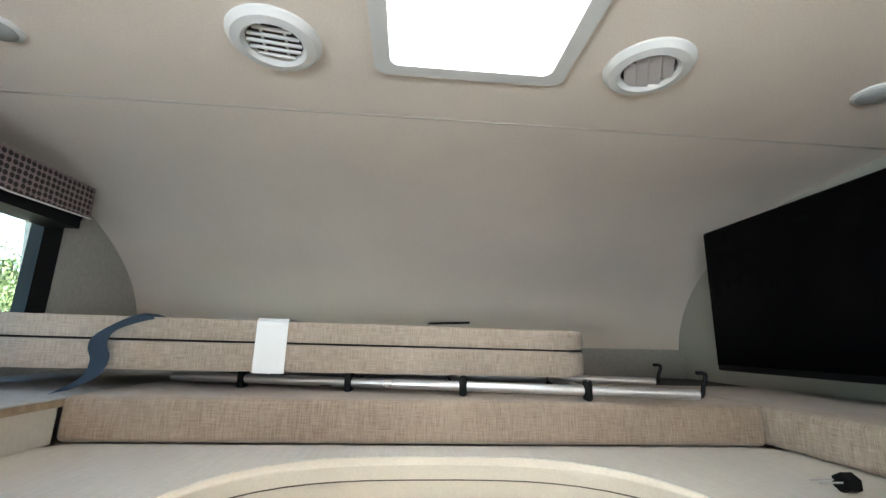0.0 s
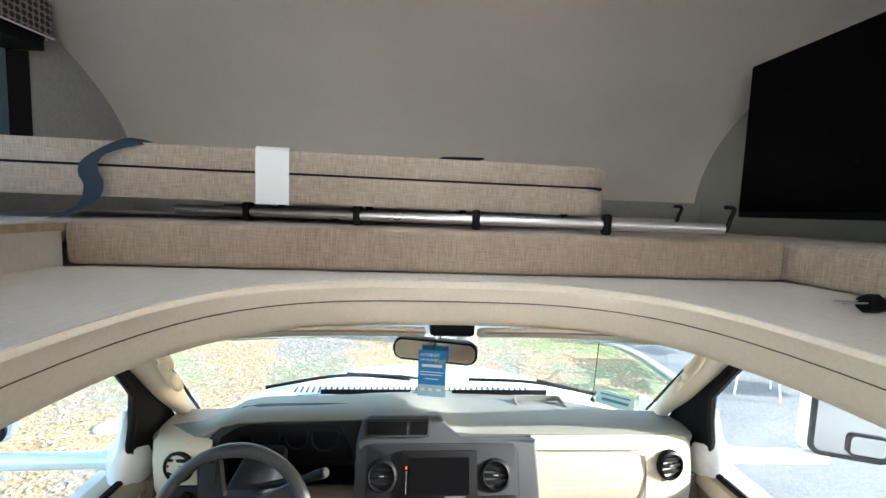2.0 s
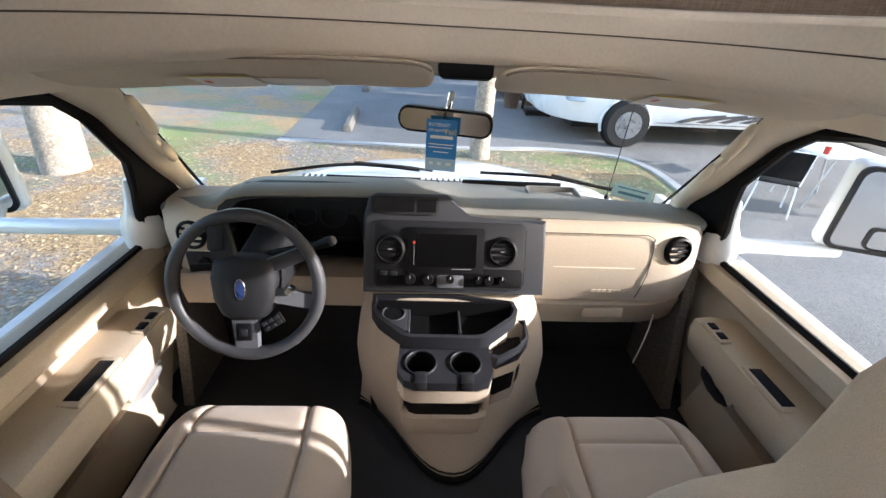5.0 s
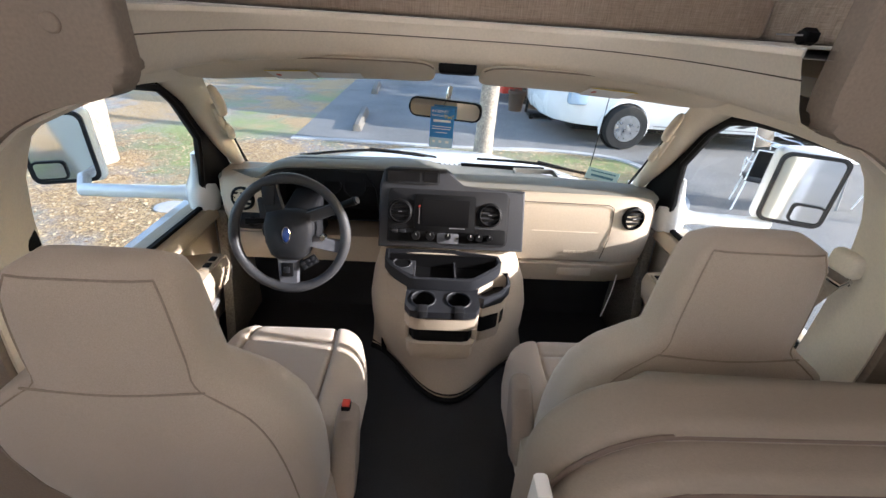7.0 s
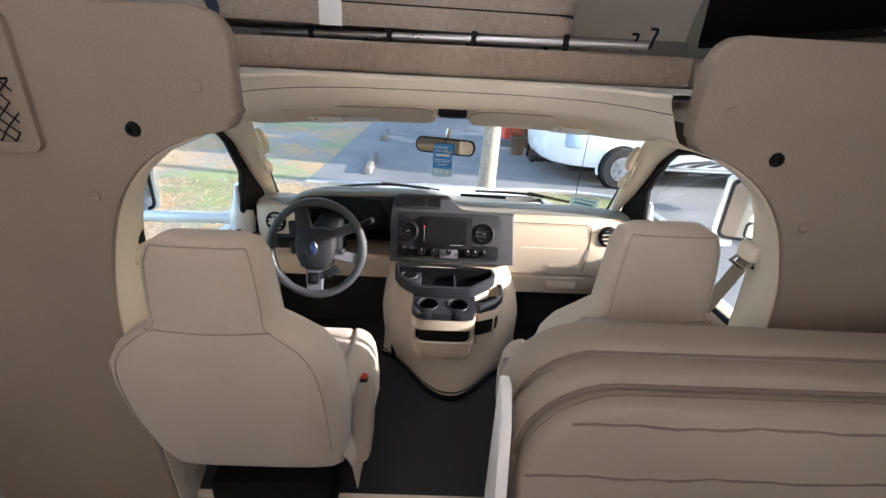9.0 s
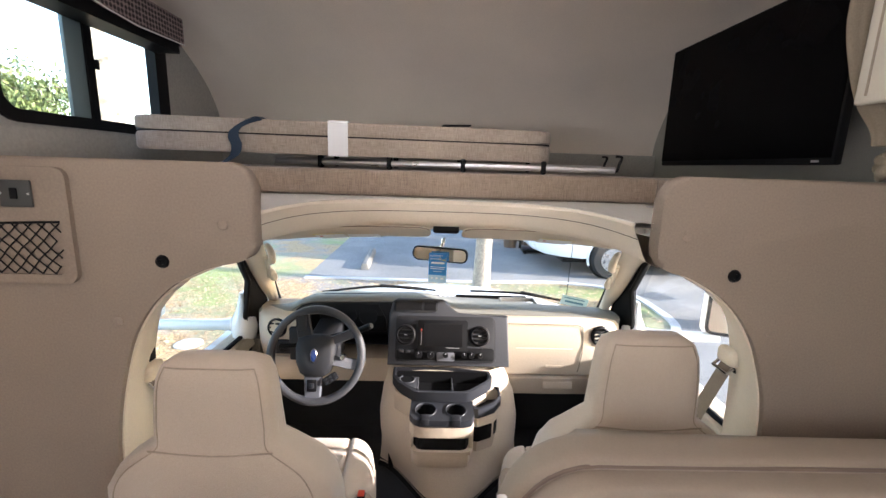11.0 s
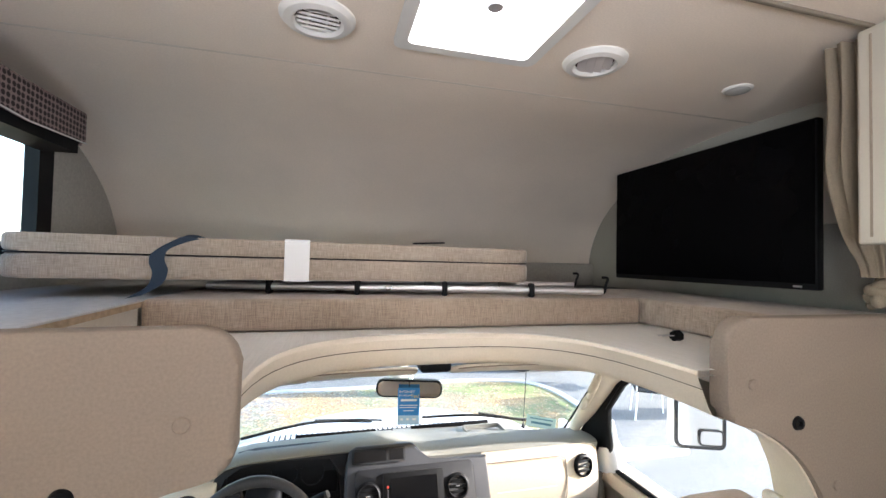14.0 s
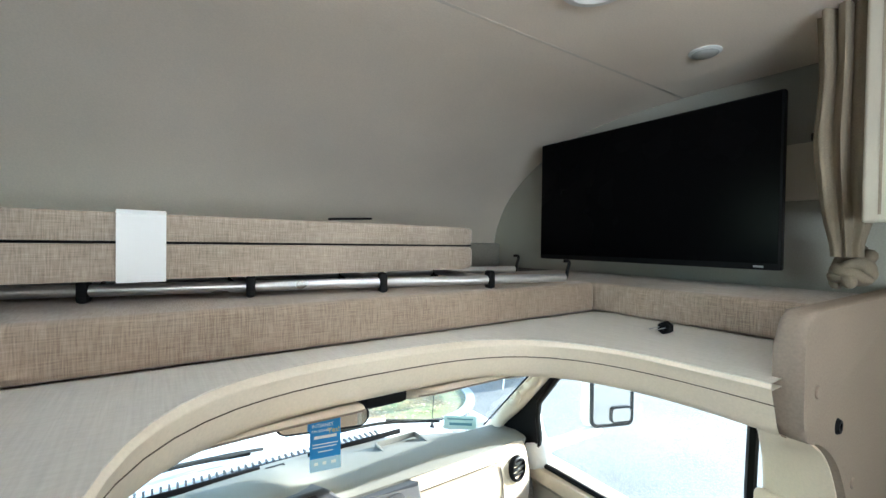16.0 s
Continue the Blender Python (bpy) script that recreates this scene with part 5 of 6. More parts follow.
# ---- steering wheel ----
wheel = thing("steering_wheel", "dark grey four-spoke steering wheel with blue oval badge", "steering wheel")
WP = pose(-0.435, 1.128, 0.669, -18) @ pose(0, 0, 0, 90)
ring = [WP @ Vector((0.194 * math.cos(a), 0.194 * math.sin(a), 0)) for a in np.linspace(0, 2 * math.pi, 65)[:-1]]
part("rim", tube(ring, [0.0165 + 0.0025 * math.cos(2 * a) ** 4 for a in np.linspace(0, 2 * math.pi, 65)[:-1]], 14, closed=True), shade("steering_leather", (0.045, 0.046, 0.050), 0.42, grain=0.1, bump=0.3, bump_size=500), wheel, smooth=80)
hubp = [(-0.075, 0.075), (-0.086, 0.03), (-0.080, -0.03), (-0.060, -0.075), (-0.035, -0.090), (0.035, -0.090), (0.060, -0.075), (0.080, -0.03), (0.086, 0.03), (0.075, 0.075), (0.03, 0.088), (-0.03, 0.088)]
rings = [[WP @ Vector((x * k, y * k, h)) for x, y in hubp] for k, h in ((1.0, -0.03), (1.0, 0.012), (0.95, 0.026), (0.80, 0.036), (0.4, 0.041))]
part("airbag_cover", loft(rings), DARK, wheel, smooth=60)


def spoke(pts, w0, w1, material, name="spoke"):
    a, b = Vector(pts[0]), Vector(pts[1])
    d = (b - a).normalized()
    q = Vector((-d.y, d.x, 0))
    bm = bmesh.new()
    rows = []
    for k in (0, 0.5, 1):
        p, w = a.lerp(b, k), w0 + (w1 - w0) * k
        z = 0.012 - 0.012 * k
        rows.append([WP @ (p + q * w + Vector((0, 0, z - 0.006))), WP @ (p + q * w * 0.85 + Vector((0, 0, z + 0.006))), WP @ (p - q * w * 0.85 + Vector((0, 0, z + 0.006))), WP @ (p - q * w + Vector((0, 0, z - 0.006)))])
    return part(name, loft(rows, True, True, bm), material, wheel, smooth=40)


spoke(((-0.045, 0.07, 0), (-0.075, 0.185, 0)), 0.034, 0.030, DARK)
spoke(((0.05, 0.055, 0), (0.165, 0.10, 0)), 0.020, 0.022, CHAR)
spoke(((0.07, -0.02, 0), (0.19, -0.04, 0)), 0.020, 0.026, SPOKE)
spoke(((-0.005, -0.07, 0), (-0.005, -0.19, 0)), 0.040, 0.034, SPOKE)
part("spoke_inset", moved(box(-0.088, -0.045, 0.10, 0.165, 0.012, 0.016, 0.004), WP), DARK, wheel)
kp = part("key_pad", moved(box(-0.028, 0.014, -0.150, -0.100, 0.008, 0.020, 0.004), WP), BLACK, wheel, "black cruise buttons")
part("key", moved(box(-0.018, 0.004, -0.136, -0.114, 0.019, 0.023, 0.003), WP), DARK, kp)
kp = part("key_pad", moved(box(-0.032, 0.032, -0.017, 0.017, 0.008, 0.020, 0.004), WP @ pose(0.070, -0.095, 0, 0, 0, 32)), BLACK, wheel, "black audio buttons")
for i in range(3):
    for j in range(2):
        part("key", moved(box(-0.028 + 0.019 * i, -0.011 + 0.019 * i, -0.014 + 0.015 * j, -0.002 + 0.015 * j, 0.019, 0.0225, 0.002), WP @ pose(0.070, -0.095, 0, 0, 0, 32)), DARK, kp)
bd = part("badge_oval", lathe([(0, 0.003), (0.9, 0.003), (1.0, 0.002), (1.0, 0.0)], WP @ Matrix.Translation((0, 0.004, 0.0405)) @ Matrix.Diagonal((0.013, 0.027, 1, 1)), 28), shade("badge_blue", (0.02, 0.04, 0.13), 0.25), wheel, "blue oval badge")
part("badge_rim", tube([WP @ Vector((0.013 * math.cos(a), 0.004 + 0.027 * math.sin(a), 0.043)) for a in np.linspace(0, 2 * math.pi, 33)[:-1]], 0.0013, 6, closed=True), CHROME, bd)
part("ignition_key", lathe([(0, 0.008), (0.009, 0.008), (0.013, 0.0), (0.013, -0.02)], WP @ pose(0.118, -0.005, 0.018), 16), CHROME, wheel, "bright switch on the spoke")
stalk = thing("column_stalk", "black multi-function stalk on the steering column", "stalk")
part("lever", tube([(-0.40, 1.26, 0.70), (-0.27, 1.225, 0.745), (-0.215, 1.205, 0.775)], [0.010, 0.012, 0.015], 12), BLACK, stalk)
part("tip", tube([(-0.216, 1.2055, 0.774), (-0.208, 1.203, 0.779)], 0.0125, 14), GREY, stalk, "grey tip")
stalk2 = thing("column_stalk", "black turn-signal stalk on the steering column", "stalk")
part("lever", tube([(-0.47, 1.26, 0.67), (-0.56, 1.23, 0.665), (-0.62, 1.21, 0.67)], [0.012, 0.010, 0.012], 12), BLACK, stalk2)

# ---- engine cover and console ----
cover = thing("engine_cover", "tan moulded engine cover between the seats", "engine cover", kind="structure")
def cover_bell(x):
    """The cover's foot in plan: a rounded tongue towards the coach, flaring out to the sides."""
    d = x - 0.165
    if d < 0:
        return 0.998 + 0.34 * (1 - math.exp(-abs(d / 0.233) ** 2.4))
    return 0.998 + 0.30 * (1 - math.exp(-abs(d / 0.219) ** 1.95))


rings = []
for z, xa, xb, yb, e, k in ((-0.003, -0.185, 0.515, 0, 2, 0.0), (0.025, -0.184, 0.512, 0, 2, 0.0), (0.045, -0.182, 0.505, 1.05, 2.4, 0.12), (0.08, -0.182, 0.50, 1.08, 2.6, 0.4), (0.13, -0.184, 0.497, 1.10, 2.8, 0.7), (0.20, -0.190, 0.500, 1.13, 3.0, 0.93), (0.28, -0.192, 0.500, 1.16, 3.2, 1.0), (0.38, -0.178, 0.480, 1.20, 3.6, 1.0), (0.47, -0.155, 0.445, 1.245, 4.0, 1.0), (0.53, -0.14, 0.42, 1.268, 4.0, 1.0), (0.552, -0.12, 0.39, 1.29, 4.0, 1.0)):
    cx, hx, yf = (xa + xb) / 2, (xb - xa) / 2, 1.62
    ring = []
    for t in np.linspace(math.pi, 2 * math.pi, 41):
        c, sn = math.cos(t), math.sin(t)
        r = (abs(c) ** e + abs(sn) ** e) ** (-1 / e)
        x1, y1 = cx + hx * r * c, 1.45 + (1.45 - yb) * r * sn
        x0 = cx + hx * c
        y0 = cover_bell(x0) + 0.35 * z * k
        ring.append((x0 + (x1 - x0) * k, y0 + (y1 - y0) * k, z))
    ring += [(xb, yf, z), (xa, yf, z)]
    rings.append(ring)
part("shell", loft(rings), TAN, cover, smooth=60)
hem = [(x, y - 0.006, 0.008) for x, y, z in rings[0][:-2]]
part("rubber_hem", tube(hem, 0.013, 8), BLACK, cover, "black rubber hem")
part("hem_bead", tube([(x, y + 0.010, 0.030) for x, y, z in hem], 0.005, 6), DARK, cover)
for s in (-1, 1):
    lt = part("clamp", box(0.160 + s * 0.285 - 0.012, 0.160 + s * 0.285 + 0.012, 1.255, 1.282, 0.02, 0.10, 0.004), BLACK, cover, "black hold-down clamp")

con = thing("console_organizer", "tan and grey console with bins and two cup holders", "console")


def bin_rim(outline, depth, z0, z1, name, rim_mat, wall=0.012):
    c = Vector((sum(p[0] for p in outline) / len(outline), sum(p[1] for p in outline) / len(outline)))
    inner = []
    for x, y in outline:
        d = (c - Vector((x, y)))
        q = Vector((x, y)) + d.normalized() * wall
        inner.append((q.x, q.y))
    zt = lambda y: z0 + (z1 - z0) * (y - 1.08) / 0.2
    rows = [[(x, y, zt(y) - 0.045) for x, y in outline], [(x, y, zt(y)) for x, y in outline], [(x, y, zt(y) + 0.003) for x, y in inner], [(x, y, zt(y) - depth) for x, y in inner]]
    b = loft(rows, True, False)
    b.faces.new([b.verts.new((x, y, zt(y) - depth)) for x, y in inner])
    return part(name, b, rim_mat, con, smooth=30)


upper = [(-0.115, 1.28), (-0.115, 1.225), (-0.09, 1.185), (-0.015, 1.125), (0.01, 1.118), (0.215, 1.118), (0.24, 1.125), (0.335, 1.20), (0.345, 1.225), (0.335, 1.26), (0.15, 1.285)]
ub = bin_rim(upper, 0.06, 0.50, 0.545, "upper_bin", CHAR, 0.013)
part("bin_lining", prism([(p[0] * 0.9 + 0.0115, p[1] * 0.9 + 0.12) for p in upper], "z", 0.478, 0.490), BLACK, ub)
part("divider", box(0.155, 0.161, 1.135, 1.238, 0.47, 0.516, 0.001), GREY, ub)
part("divider", box(0.0, 0.006, 1.135, 1.238, 0.47, 0.517, 0.001), GREY, ub)
part("cup_plate", prism([(-0.098, 1.27), (-0.098, 1.225), (-0.08, 1.195), (-0.008, 1.138), (0.0, 1.14), (0.0, 1.27)], "z", 0.505, 0.5165, 0.002), GREY, ub, "grey plate round the small cup")
part("small_cup", lathe([(0.031, -0.012), (0.031, 0.002), (0.035, 0.0035), (0.037, 0.0), (0.037, -0.012)], pose(-0.046, 1.215, 0.518, 4), 24), GREY, ub, "grey rim of the small cup")
part("cup_bottom", lathe([(0, 0.0), (0.031, 0.0), (0.031, 0.0015), (0, 0.0015)], pose(-0.046, 1.215, 0.5168, 2), 20), BLACK, ub)
part("bin_back", box(-0.095, 0.325, 1.238, 1.246, 0.470, 0.545), BLACK, ub)
side = [(0.235, 1.125), (0.275, 1.110), (0.35, 1.145), (0.387, 1.195), (0.387, 1.262), (0.30, 1.275)]
sb = bin_rim(side, 0.05, 0.430, 0.465, "side_bin", CHAR, 0.010)
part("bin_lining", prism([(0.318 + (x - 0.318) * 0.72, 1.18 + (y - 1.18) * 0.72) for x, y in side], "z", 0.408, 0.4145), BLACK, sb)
part("side_body", prism([(0.24, 1.13), (0.275, 1.116), (0.345, 1.15), (0.380, 1.198), (0.380, 1.26), (0.24, 1.26)], "z", 0.22, 0.412, 0.006), TAN, con)
# Solid black block; the opening's shade is put into its colour.
part("side_slot", prism([(0.25, 1.118), (0.28, 1.113), (0.340, 1.144), (0.372, 1.186), (0.36, 1.2), (0.28, 1.16)], "z", 0.272, 0.345, 0.004), BLACK, con, "black block painted as the shaded side opening")
part("upper_body", prism([(-0.105, 1.30), (-0.105, 1.225), (-0.02, 1.14), (0.22, 1.135), (0.32, 1.21), (0.33, 1.30)], "z", 0.36, 0.455, 0.006), TAN, con)
cup_out = [(-0.022, 1.145), (-0.025, 1.04), (-0.005, 1.005), (0.02, 0.995), (0.205, 0.995), (0.235, 1.005), (0.25, 1.04), (0.245, 1.145)]
cup_in = [(0.11 + (x - 0.11) * 0.93, 1.07 + (y - 1.07) * 0.9) for x, y in cup_out]
body = part("cup_block", ring_frame(cup_out, cup_in, "z", 0.372, 0.425), TAN, con, smooth=30)
holes = [(0.042, 1.068), (0.172, 1.068)]
bm = bmesh.new()
# the grey top: a plate with two round wells
lo = [bm.verts.new((x, y, 0.42)) for x, y in cup_out]
hi = [bm.verts.new((x, y, 0.452 + 0.06 * (y - 1.0))) for x, y in cup_out]
for i in range(8):
    bm.faces.new((lo[i], lo[(i + 1) % 8], hi[(i + 1) % 8], hi[i]))
wells = []
for hx, hy in holes:
    wells.append([bm.verts.new((hx + 0.046 * math.cos(a), hy + 0.046 * math.sin(a), 0.452 + 0.06 * (hy + 0.046 * math.sin(a) - 1.0))) for a in np.linspace(0, 2 * math.pi, 25)[:-1]])
edges = [bm.edges.new((w[i], w[(i + 1) % 24])) for w in wells for i in range(24)]
border = [e for e in (bm.edges.get((hi[i], hi[(i + 1) % 8])) for i in range(8)) if e]
bmesh.ops.triangle_fill(bm, use_beauty=True, edges=edges + border)
for w, (hx, hy) in zip(wells, holes):
    dn = [bm.verts.new((hx + 0.86 * (v.co.x - hx), hy + 0.86 * (v.co.y - hy), 0.36)) for v in w]
    for i in range(24):
        bm.faces.new((w[i], w[(i + 1) % 24], dn[(i + 1) % 24], dn[i]))
    bm.faces.new(dn)
top = part("cup_top", bm, CHAR, con, "grey cup-holder top", smooth=30)
for hx, hy in holes:
    part("cup_well", lathe([(0.0, 0.362), (0.0385, 0.362), (0.044, 0.445), (0.045, 0.452), (0.0445, 0.445), (0.0375, 0.364), (0.0, 0.364)], pose(hx, hy, 0), 24), BLACK, top)
    part("cup_ring", tube([(hx + 0.045 * math.cos(a), hy + 0.045 * math.sin(a), 0.4535 + 0.06 * (hy + 0.045 * math.sin(a) - 1.0)) for a in np.linspace(0, 2 * math.pi, 33)[:-1]], 0.003, 6, closed=True), CHAR, top)
    part("cup_notch", box(hx - 0.017, hx + 0.017, 0.992, 1.035, 0.425, 0.4568, 0.002), DARK, top)
slot_in = [(0.11 + (x - 0.11) * 0.86, 1.07 + (y - 1.07) * 0.80) for x, y in cup_out]
# No hollow here: a black block paints the dark of the slot.
part("front_slot", prism(slot_in, "z", 0.296, 0.374), BLACK, con, "black block painted as the slot's shaded inside", smooth=0)
for xa, xb in ((-0.024, -0.008), (0.230, 0.2485)):
    part("slot_post", box(xa, xb, 1.028, 1.145, 0.29, 0.378, 0.003), TAN, con)
part("slot_lip", ring_frame(cup_out, slot_in, "z", 0.288, 0.306), TAN, con, smooth=30)
part("lower_body", prism(cup_in, "z", 0.222, 0.300, 0.010), TAN, con, smooth=40)


# ---- seats ----
def captain_seat(cx, dy, label, rise=1.0, slide=0.0):
    st = thing("captain_seat", label, "seat", "cab seats")
    st.location = (cx, dy, 0)
    # cushion: three panels with seams, drawn as sections from rear to front
    s_ = 1 if cx < XC else -1
    ox = s_ * 0.036

    def seat_top(x, y):
        """Height of the cushion: crowned across, dipping to a rounded nose and rounded sides."""
        a = min(1.0, abs(x) / 0.252)
        edge = 1 - a ** 7
        u = (y - 0.36) / 0.665
        nose = 1 - max(0.0, (u - 0.78) / 0.22) ** 3.2
        groove = 0.010 * (math.exp(-((abs(x) - 0.146) / 0.006) ** 2) + math.exp(-((y - 0.88) / 0.006) ** 2) * (abs(x) < 0.146))
        return 0.235 + (0.165 + 0.012 * math.sin(math.pi * min(u, 1)) + 0.006 * (a > 0.58)) * max(0.0, edge * nose) ** 0.5 - groove * (edge * nose > 0.2)

    xs = sorted(set([round(v, 4) for v in np.linspace(-0.252, 0.252, 41)] + [q * (0.146 + d) for q in (-1, 1) for d in (-0.006, 0, 0.006)]))
    ys = sorted(set([round(v, 4) for v in np.linspace(0.36, 1.025, 45)] + [0.874, 0.88, 0.886]))
    taper = lambda y: 1 - 0.16 * max(0, (y - 0.80) / 0.225) ** 2
    bm = loft([[(ox + x * taper(y), y + slide, seat_top(x, y)) for x in xs] for y in ys], False, False)
    part("seat_cushion", bm, SEAT, st, smooth=80)
    skirt = [(-0.24, 0.56), (-0.25, 0.85), (-0.235, 0.95), (-0.20, 1.0), (0.20, 1.0), (0.235, 0.95), (0.25, 0.85), (0.24, 0.56)]
    part("cushion_base", prism([(ox + x, y + slide) for x, y in skirt], "z", 0.17, 0.262, 0.012), SEAT, st, smooth=40)
    # backrest: sections from the bottom up, leaning back
    rows = []
    for z, w, d, yc in ((0.285, 0.225, 0.04, 0.445), (0.32, 0.25, 0.07, 0.43), (0.42, 0.262, 0.085, 0.405), (0.55, 0.27, 0.09, 0.375), (0.66, 0.268, 0.088, 0.352), (0.74, 0.255, 0.082, 0.336), (0.79, 0.225, 0.074, 0.330), (0.825, 0.175, 0.066, 0.326), (0.85, 0.138, 0.058, 0.324), (0.90, 0.135, 0.054, 0.322), (0.96, 0.130, 0.052, 0.322), (1.005, 0.124, 0.050, 0.324), (1.035, 0.112, 0.042, 0.326), (1.05, 0.085, 0.022, 0.328)):
        row = []
        for a in np.linspace(0, 2 * math.pi, 33)[:-1]:
            c, v_ = math.cos(a), math.sin(a)
            p = 5.0
            r = (abs(c) ** p + abs(v_) ** p) ** (-1 / p)
            row.append((w * r * c, yc + d * r * v_, z if z < 0.8 else 0.8 + (z - 0.8) * rise))
        rows.append(row)
    part("backrest", loft(rows), SEAT, st, smooth=75)
    for k in (20, 28):
        edge_line = [Vector(row[k]) for row in rows[2:13]]
        part("piping", tube(spline(edge_line, 3), 0.0015, 6), SEATSEAM, st, "brown seam piping")
    part("top_piping", tube([Vector(p) for p in rows[12][20:29]], 0.0018, 6), SEATSEAM, st)
    part("back_seam", tube(spline([(-0.137, 0.2665, 0.845), (0, 0.263, 0.838), (0.137, 0.2665, 0.845)], 4), 0.002, 6), SEATSEAM, st)
    part("pedestal", box(-0.19, 0.19, 0.42, 0.86, 0.0, 0.17, 0.01), BLACK, st, "black seat pedestal")
    part("armrest_pad", prism([(0.40, 0.30), (0.46, 0.40), (0.52, 0.47), (0.57, 0.48), (0.585, 0.44), (0.53, 0.31), (0.45, 0.27)], "x", s_ * 0.255, s_ * 0.315, 0.02, seg=3), VINYL, st, "small beige hinge cover")
    if cx > XC:
        return st
    part("belt_buckle", box(s_ * 0.268, s_ * 0.292, 0.545, 0.575, 0.36, 0.485, 0.005), BLACK, st)
    part("buckle_button", box(s_ * 0.270, s_ * 0.290, 0.550, 0.572, 0.482, 0.490, 0.002), RED, st, "red release button")
    return st


captain_seat(-0.425, 0.0, "beige cloth driver's captain seat with built-in headrest")
captain_seat(0.618, 0.12, "beige cloth passenger captain seat with built-in headrest", 1.1, -0.15)

# bench behind the passenger seat, its back towards the cab
bench = thing("dinette_bench", "beige leatherette dinette bench with piped backrest", "bench")
bx0, bx1 = 0.218, XR


def bench_outline(inset, top, r):
    x0 = bx0 + inset
    return [(x0, 0.40), (x0, top - r)] + [(x0 + r - r * math.cos(a), top - r + r * math.sin(a)) for a in np.linspace(0, math.pi / 2, 9)[1:]] + [(bx1, top), (bx1, 0.40)]


part("back_shell", prism(bench_outline(0.0, 0.914, 0.17), "y", 0.165, 0.275, 0.03, seg=4), VINYL, bench, smooth=60)
part("back_border", prism(bench_outline(0.010, 0.897, 0.175), "y", 0.105, 0.20, 0.022, seg=4), VINYL, bench, smooth=60)
part("back_pad", prism(bench_outline(0.022, 0.868, 0.175), "y", 0.05, 0.13, 0.024, seg=4), VINYL, bench, smooth=60)
BROWN = shade("brown_piping_and_shade", (0.17, 0.125, 0.10), 0.6)
o = bench_outline(0.007, 0.904, 0.172)[1:-1]
part("border_seam", tube([(x, 0.1665, z) for x, z in o], 0.0040, 8), BROWN, bench)
for inset, top_, y, r in ((0.017, 0.876, 0.104, 0.0050), (0.024, 0.869, 0.088, 0.0020)):
    o = bench_outline(inset, top_, 0.175)[1:-1]
    part("piping", tube([(x, y, z) for x, z in o], r, 8), BROWN, bench, "brown piping")
# Wavy brown tubes paint the shade of creases on the flat pad.
for z, xa in ((0.834, 0.312), (0.705, 0.244)):
    crease = [(xa + (bx1 - xa) * k / 30, 0.0492 - 0.0015 * math.sin(k * 1.9), z + 0.003 * math.sin(k * 0.8) + 0.002 * math.sin(k * 2.3)) for k in range(31)]
    part("pad_crease", tube(crease, 0.0024, 6), BROWN, bench)
part("seat_cushion", box(0.27, bx1, -0.62, 0.0, 0.40, 0.55, 0.035, 4), VINYL, bench, smooth=60)
part("base", box(0.25, bx1, -0.60, 0.24, 0.0, 0.40), CABINET, bench)
part("end_panel", prism([(-0.05, 0.35), (-0.05, 0.55), (0.03, 0.60), (0.07, 0.80), (0.11, 0.86), (0.14, 0.86), (0.14, 0.35)], "x", 0.192, 0.214, 0.006), WHITE, bench, "white plastic end bracket")

strip = thing("yellow_bar", "yellow painted bar on the floor beside the passenger seat", "bar")
part("bar", moved(box(-0.012, 0.012, -0.2, 0.2, 0, 0.02, 0.003), pose(0.925, 0.72, 0.0, 0, 0, -8)), YELLOW, strip)
cord = dash
part("release_cord", tube(spline([(0.905, 1.385, 0.40), (0.90, 1.375, 0.33), (0.885, 1.36, 0.25), (0.87, 1.35, 0.19)], 4), 0.003, 6), PAPER, cord, "thin pale release cord")


# ---- outside ----
GZ = -0.75


def ground_material():
    m = bpy.data.materials.new("dry_leaf_ground")
    m.use_nodes = True
    n, l = m.node_tree.nodes, m.node_tree.links
    p = n["Principled BSDF"]
    p.inputs["Roughness"].default_value = 0.95
    at = n.new("ShaderNodeTexCoord").outputs["Object"]

    def noisy(size, detail):
        t = n.new("ShaderNodeTexNoise")
        t.inputs["Scale"].default_value, t.inputs["Detail"].default_value, t.inputs["Roughness"].default_value = size, detail, 0.65
        l.new(at, t.inputs["Vector"])
        return t.outputs["Fac"]

    def two(fac, a, b, lo, hi):
        r = n.new("ShaderNodeValToRGB")
        r.color_ramp.elements[0].position, r.color_ramp.elements[1].position = lo, hi
        r.color_ramp.elements[0].color, r.color_ramp.elements[1].color = a, b
        l.new(fac, r.inputs["Fac"])
        return r.outputs["Color"]

    def mix(fac, a, b):
        k = n.new("ShaderNodeMix")
        k.data_type = "RGBA"
        l.new(fac, k.inputs["Factor"]), l.new(a, k.inputs["A"]), l.new(b, k.inputs["B"])
        return k.outputs["Result"]

    straw = two(noisy(45, 5), (0.16, 0.10, 0.05, 1), (0.56, 0.38, 0.18, 1), 0.38, 0.64)
    soil = two(noisy(30, 5), (0.13, 0.115, 0.10, 1), (0.36, 0.32, 0.28, 1), 0.35, 0.68)
    grass = two(noisy(60, 4), (0.10, 0.12, 0.035, 1), (0.33, 0.36, 0.13, 1), 0.35, 0.66)
    a = mix(two(noisy(0.9, 4), (0, 0, 0, 1), (1, 1, 1, 1), 0.42, 0.58), straw, soil)
    l.new(mix(two(noisy(0.45, 4), (0, 0, 0, 1), (1, 1, 1, 1), 0.48, 0.62), a, grass), p.inputs["Base Color"])
    b = n.new("ShaderNodeBump")
    b.inputs["Strength"].default_value, b.inputs["Distance"].default_value = 0.8, 0.02
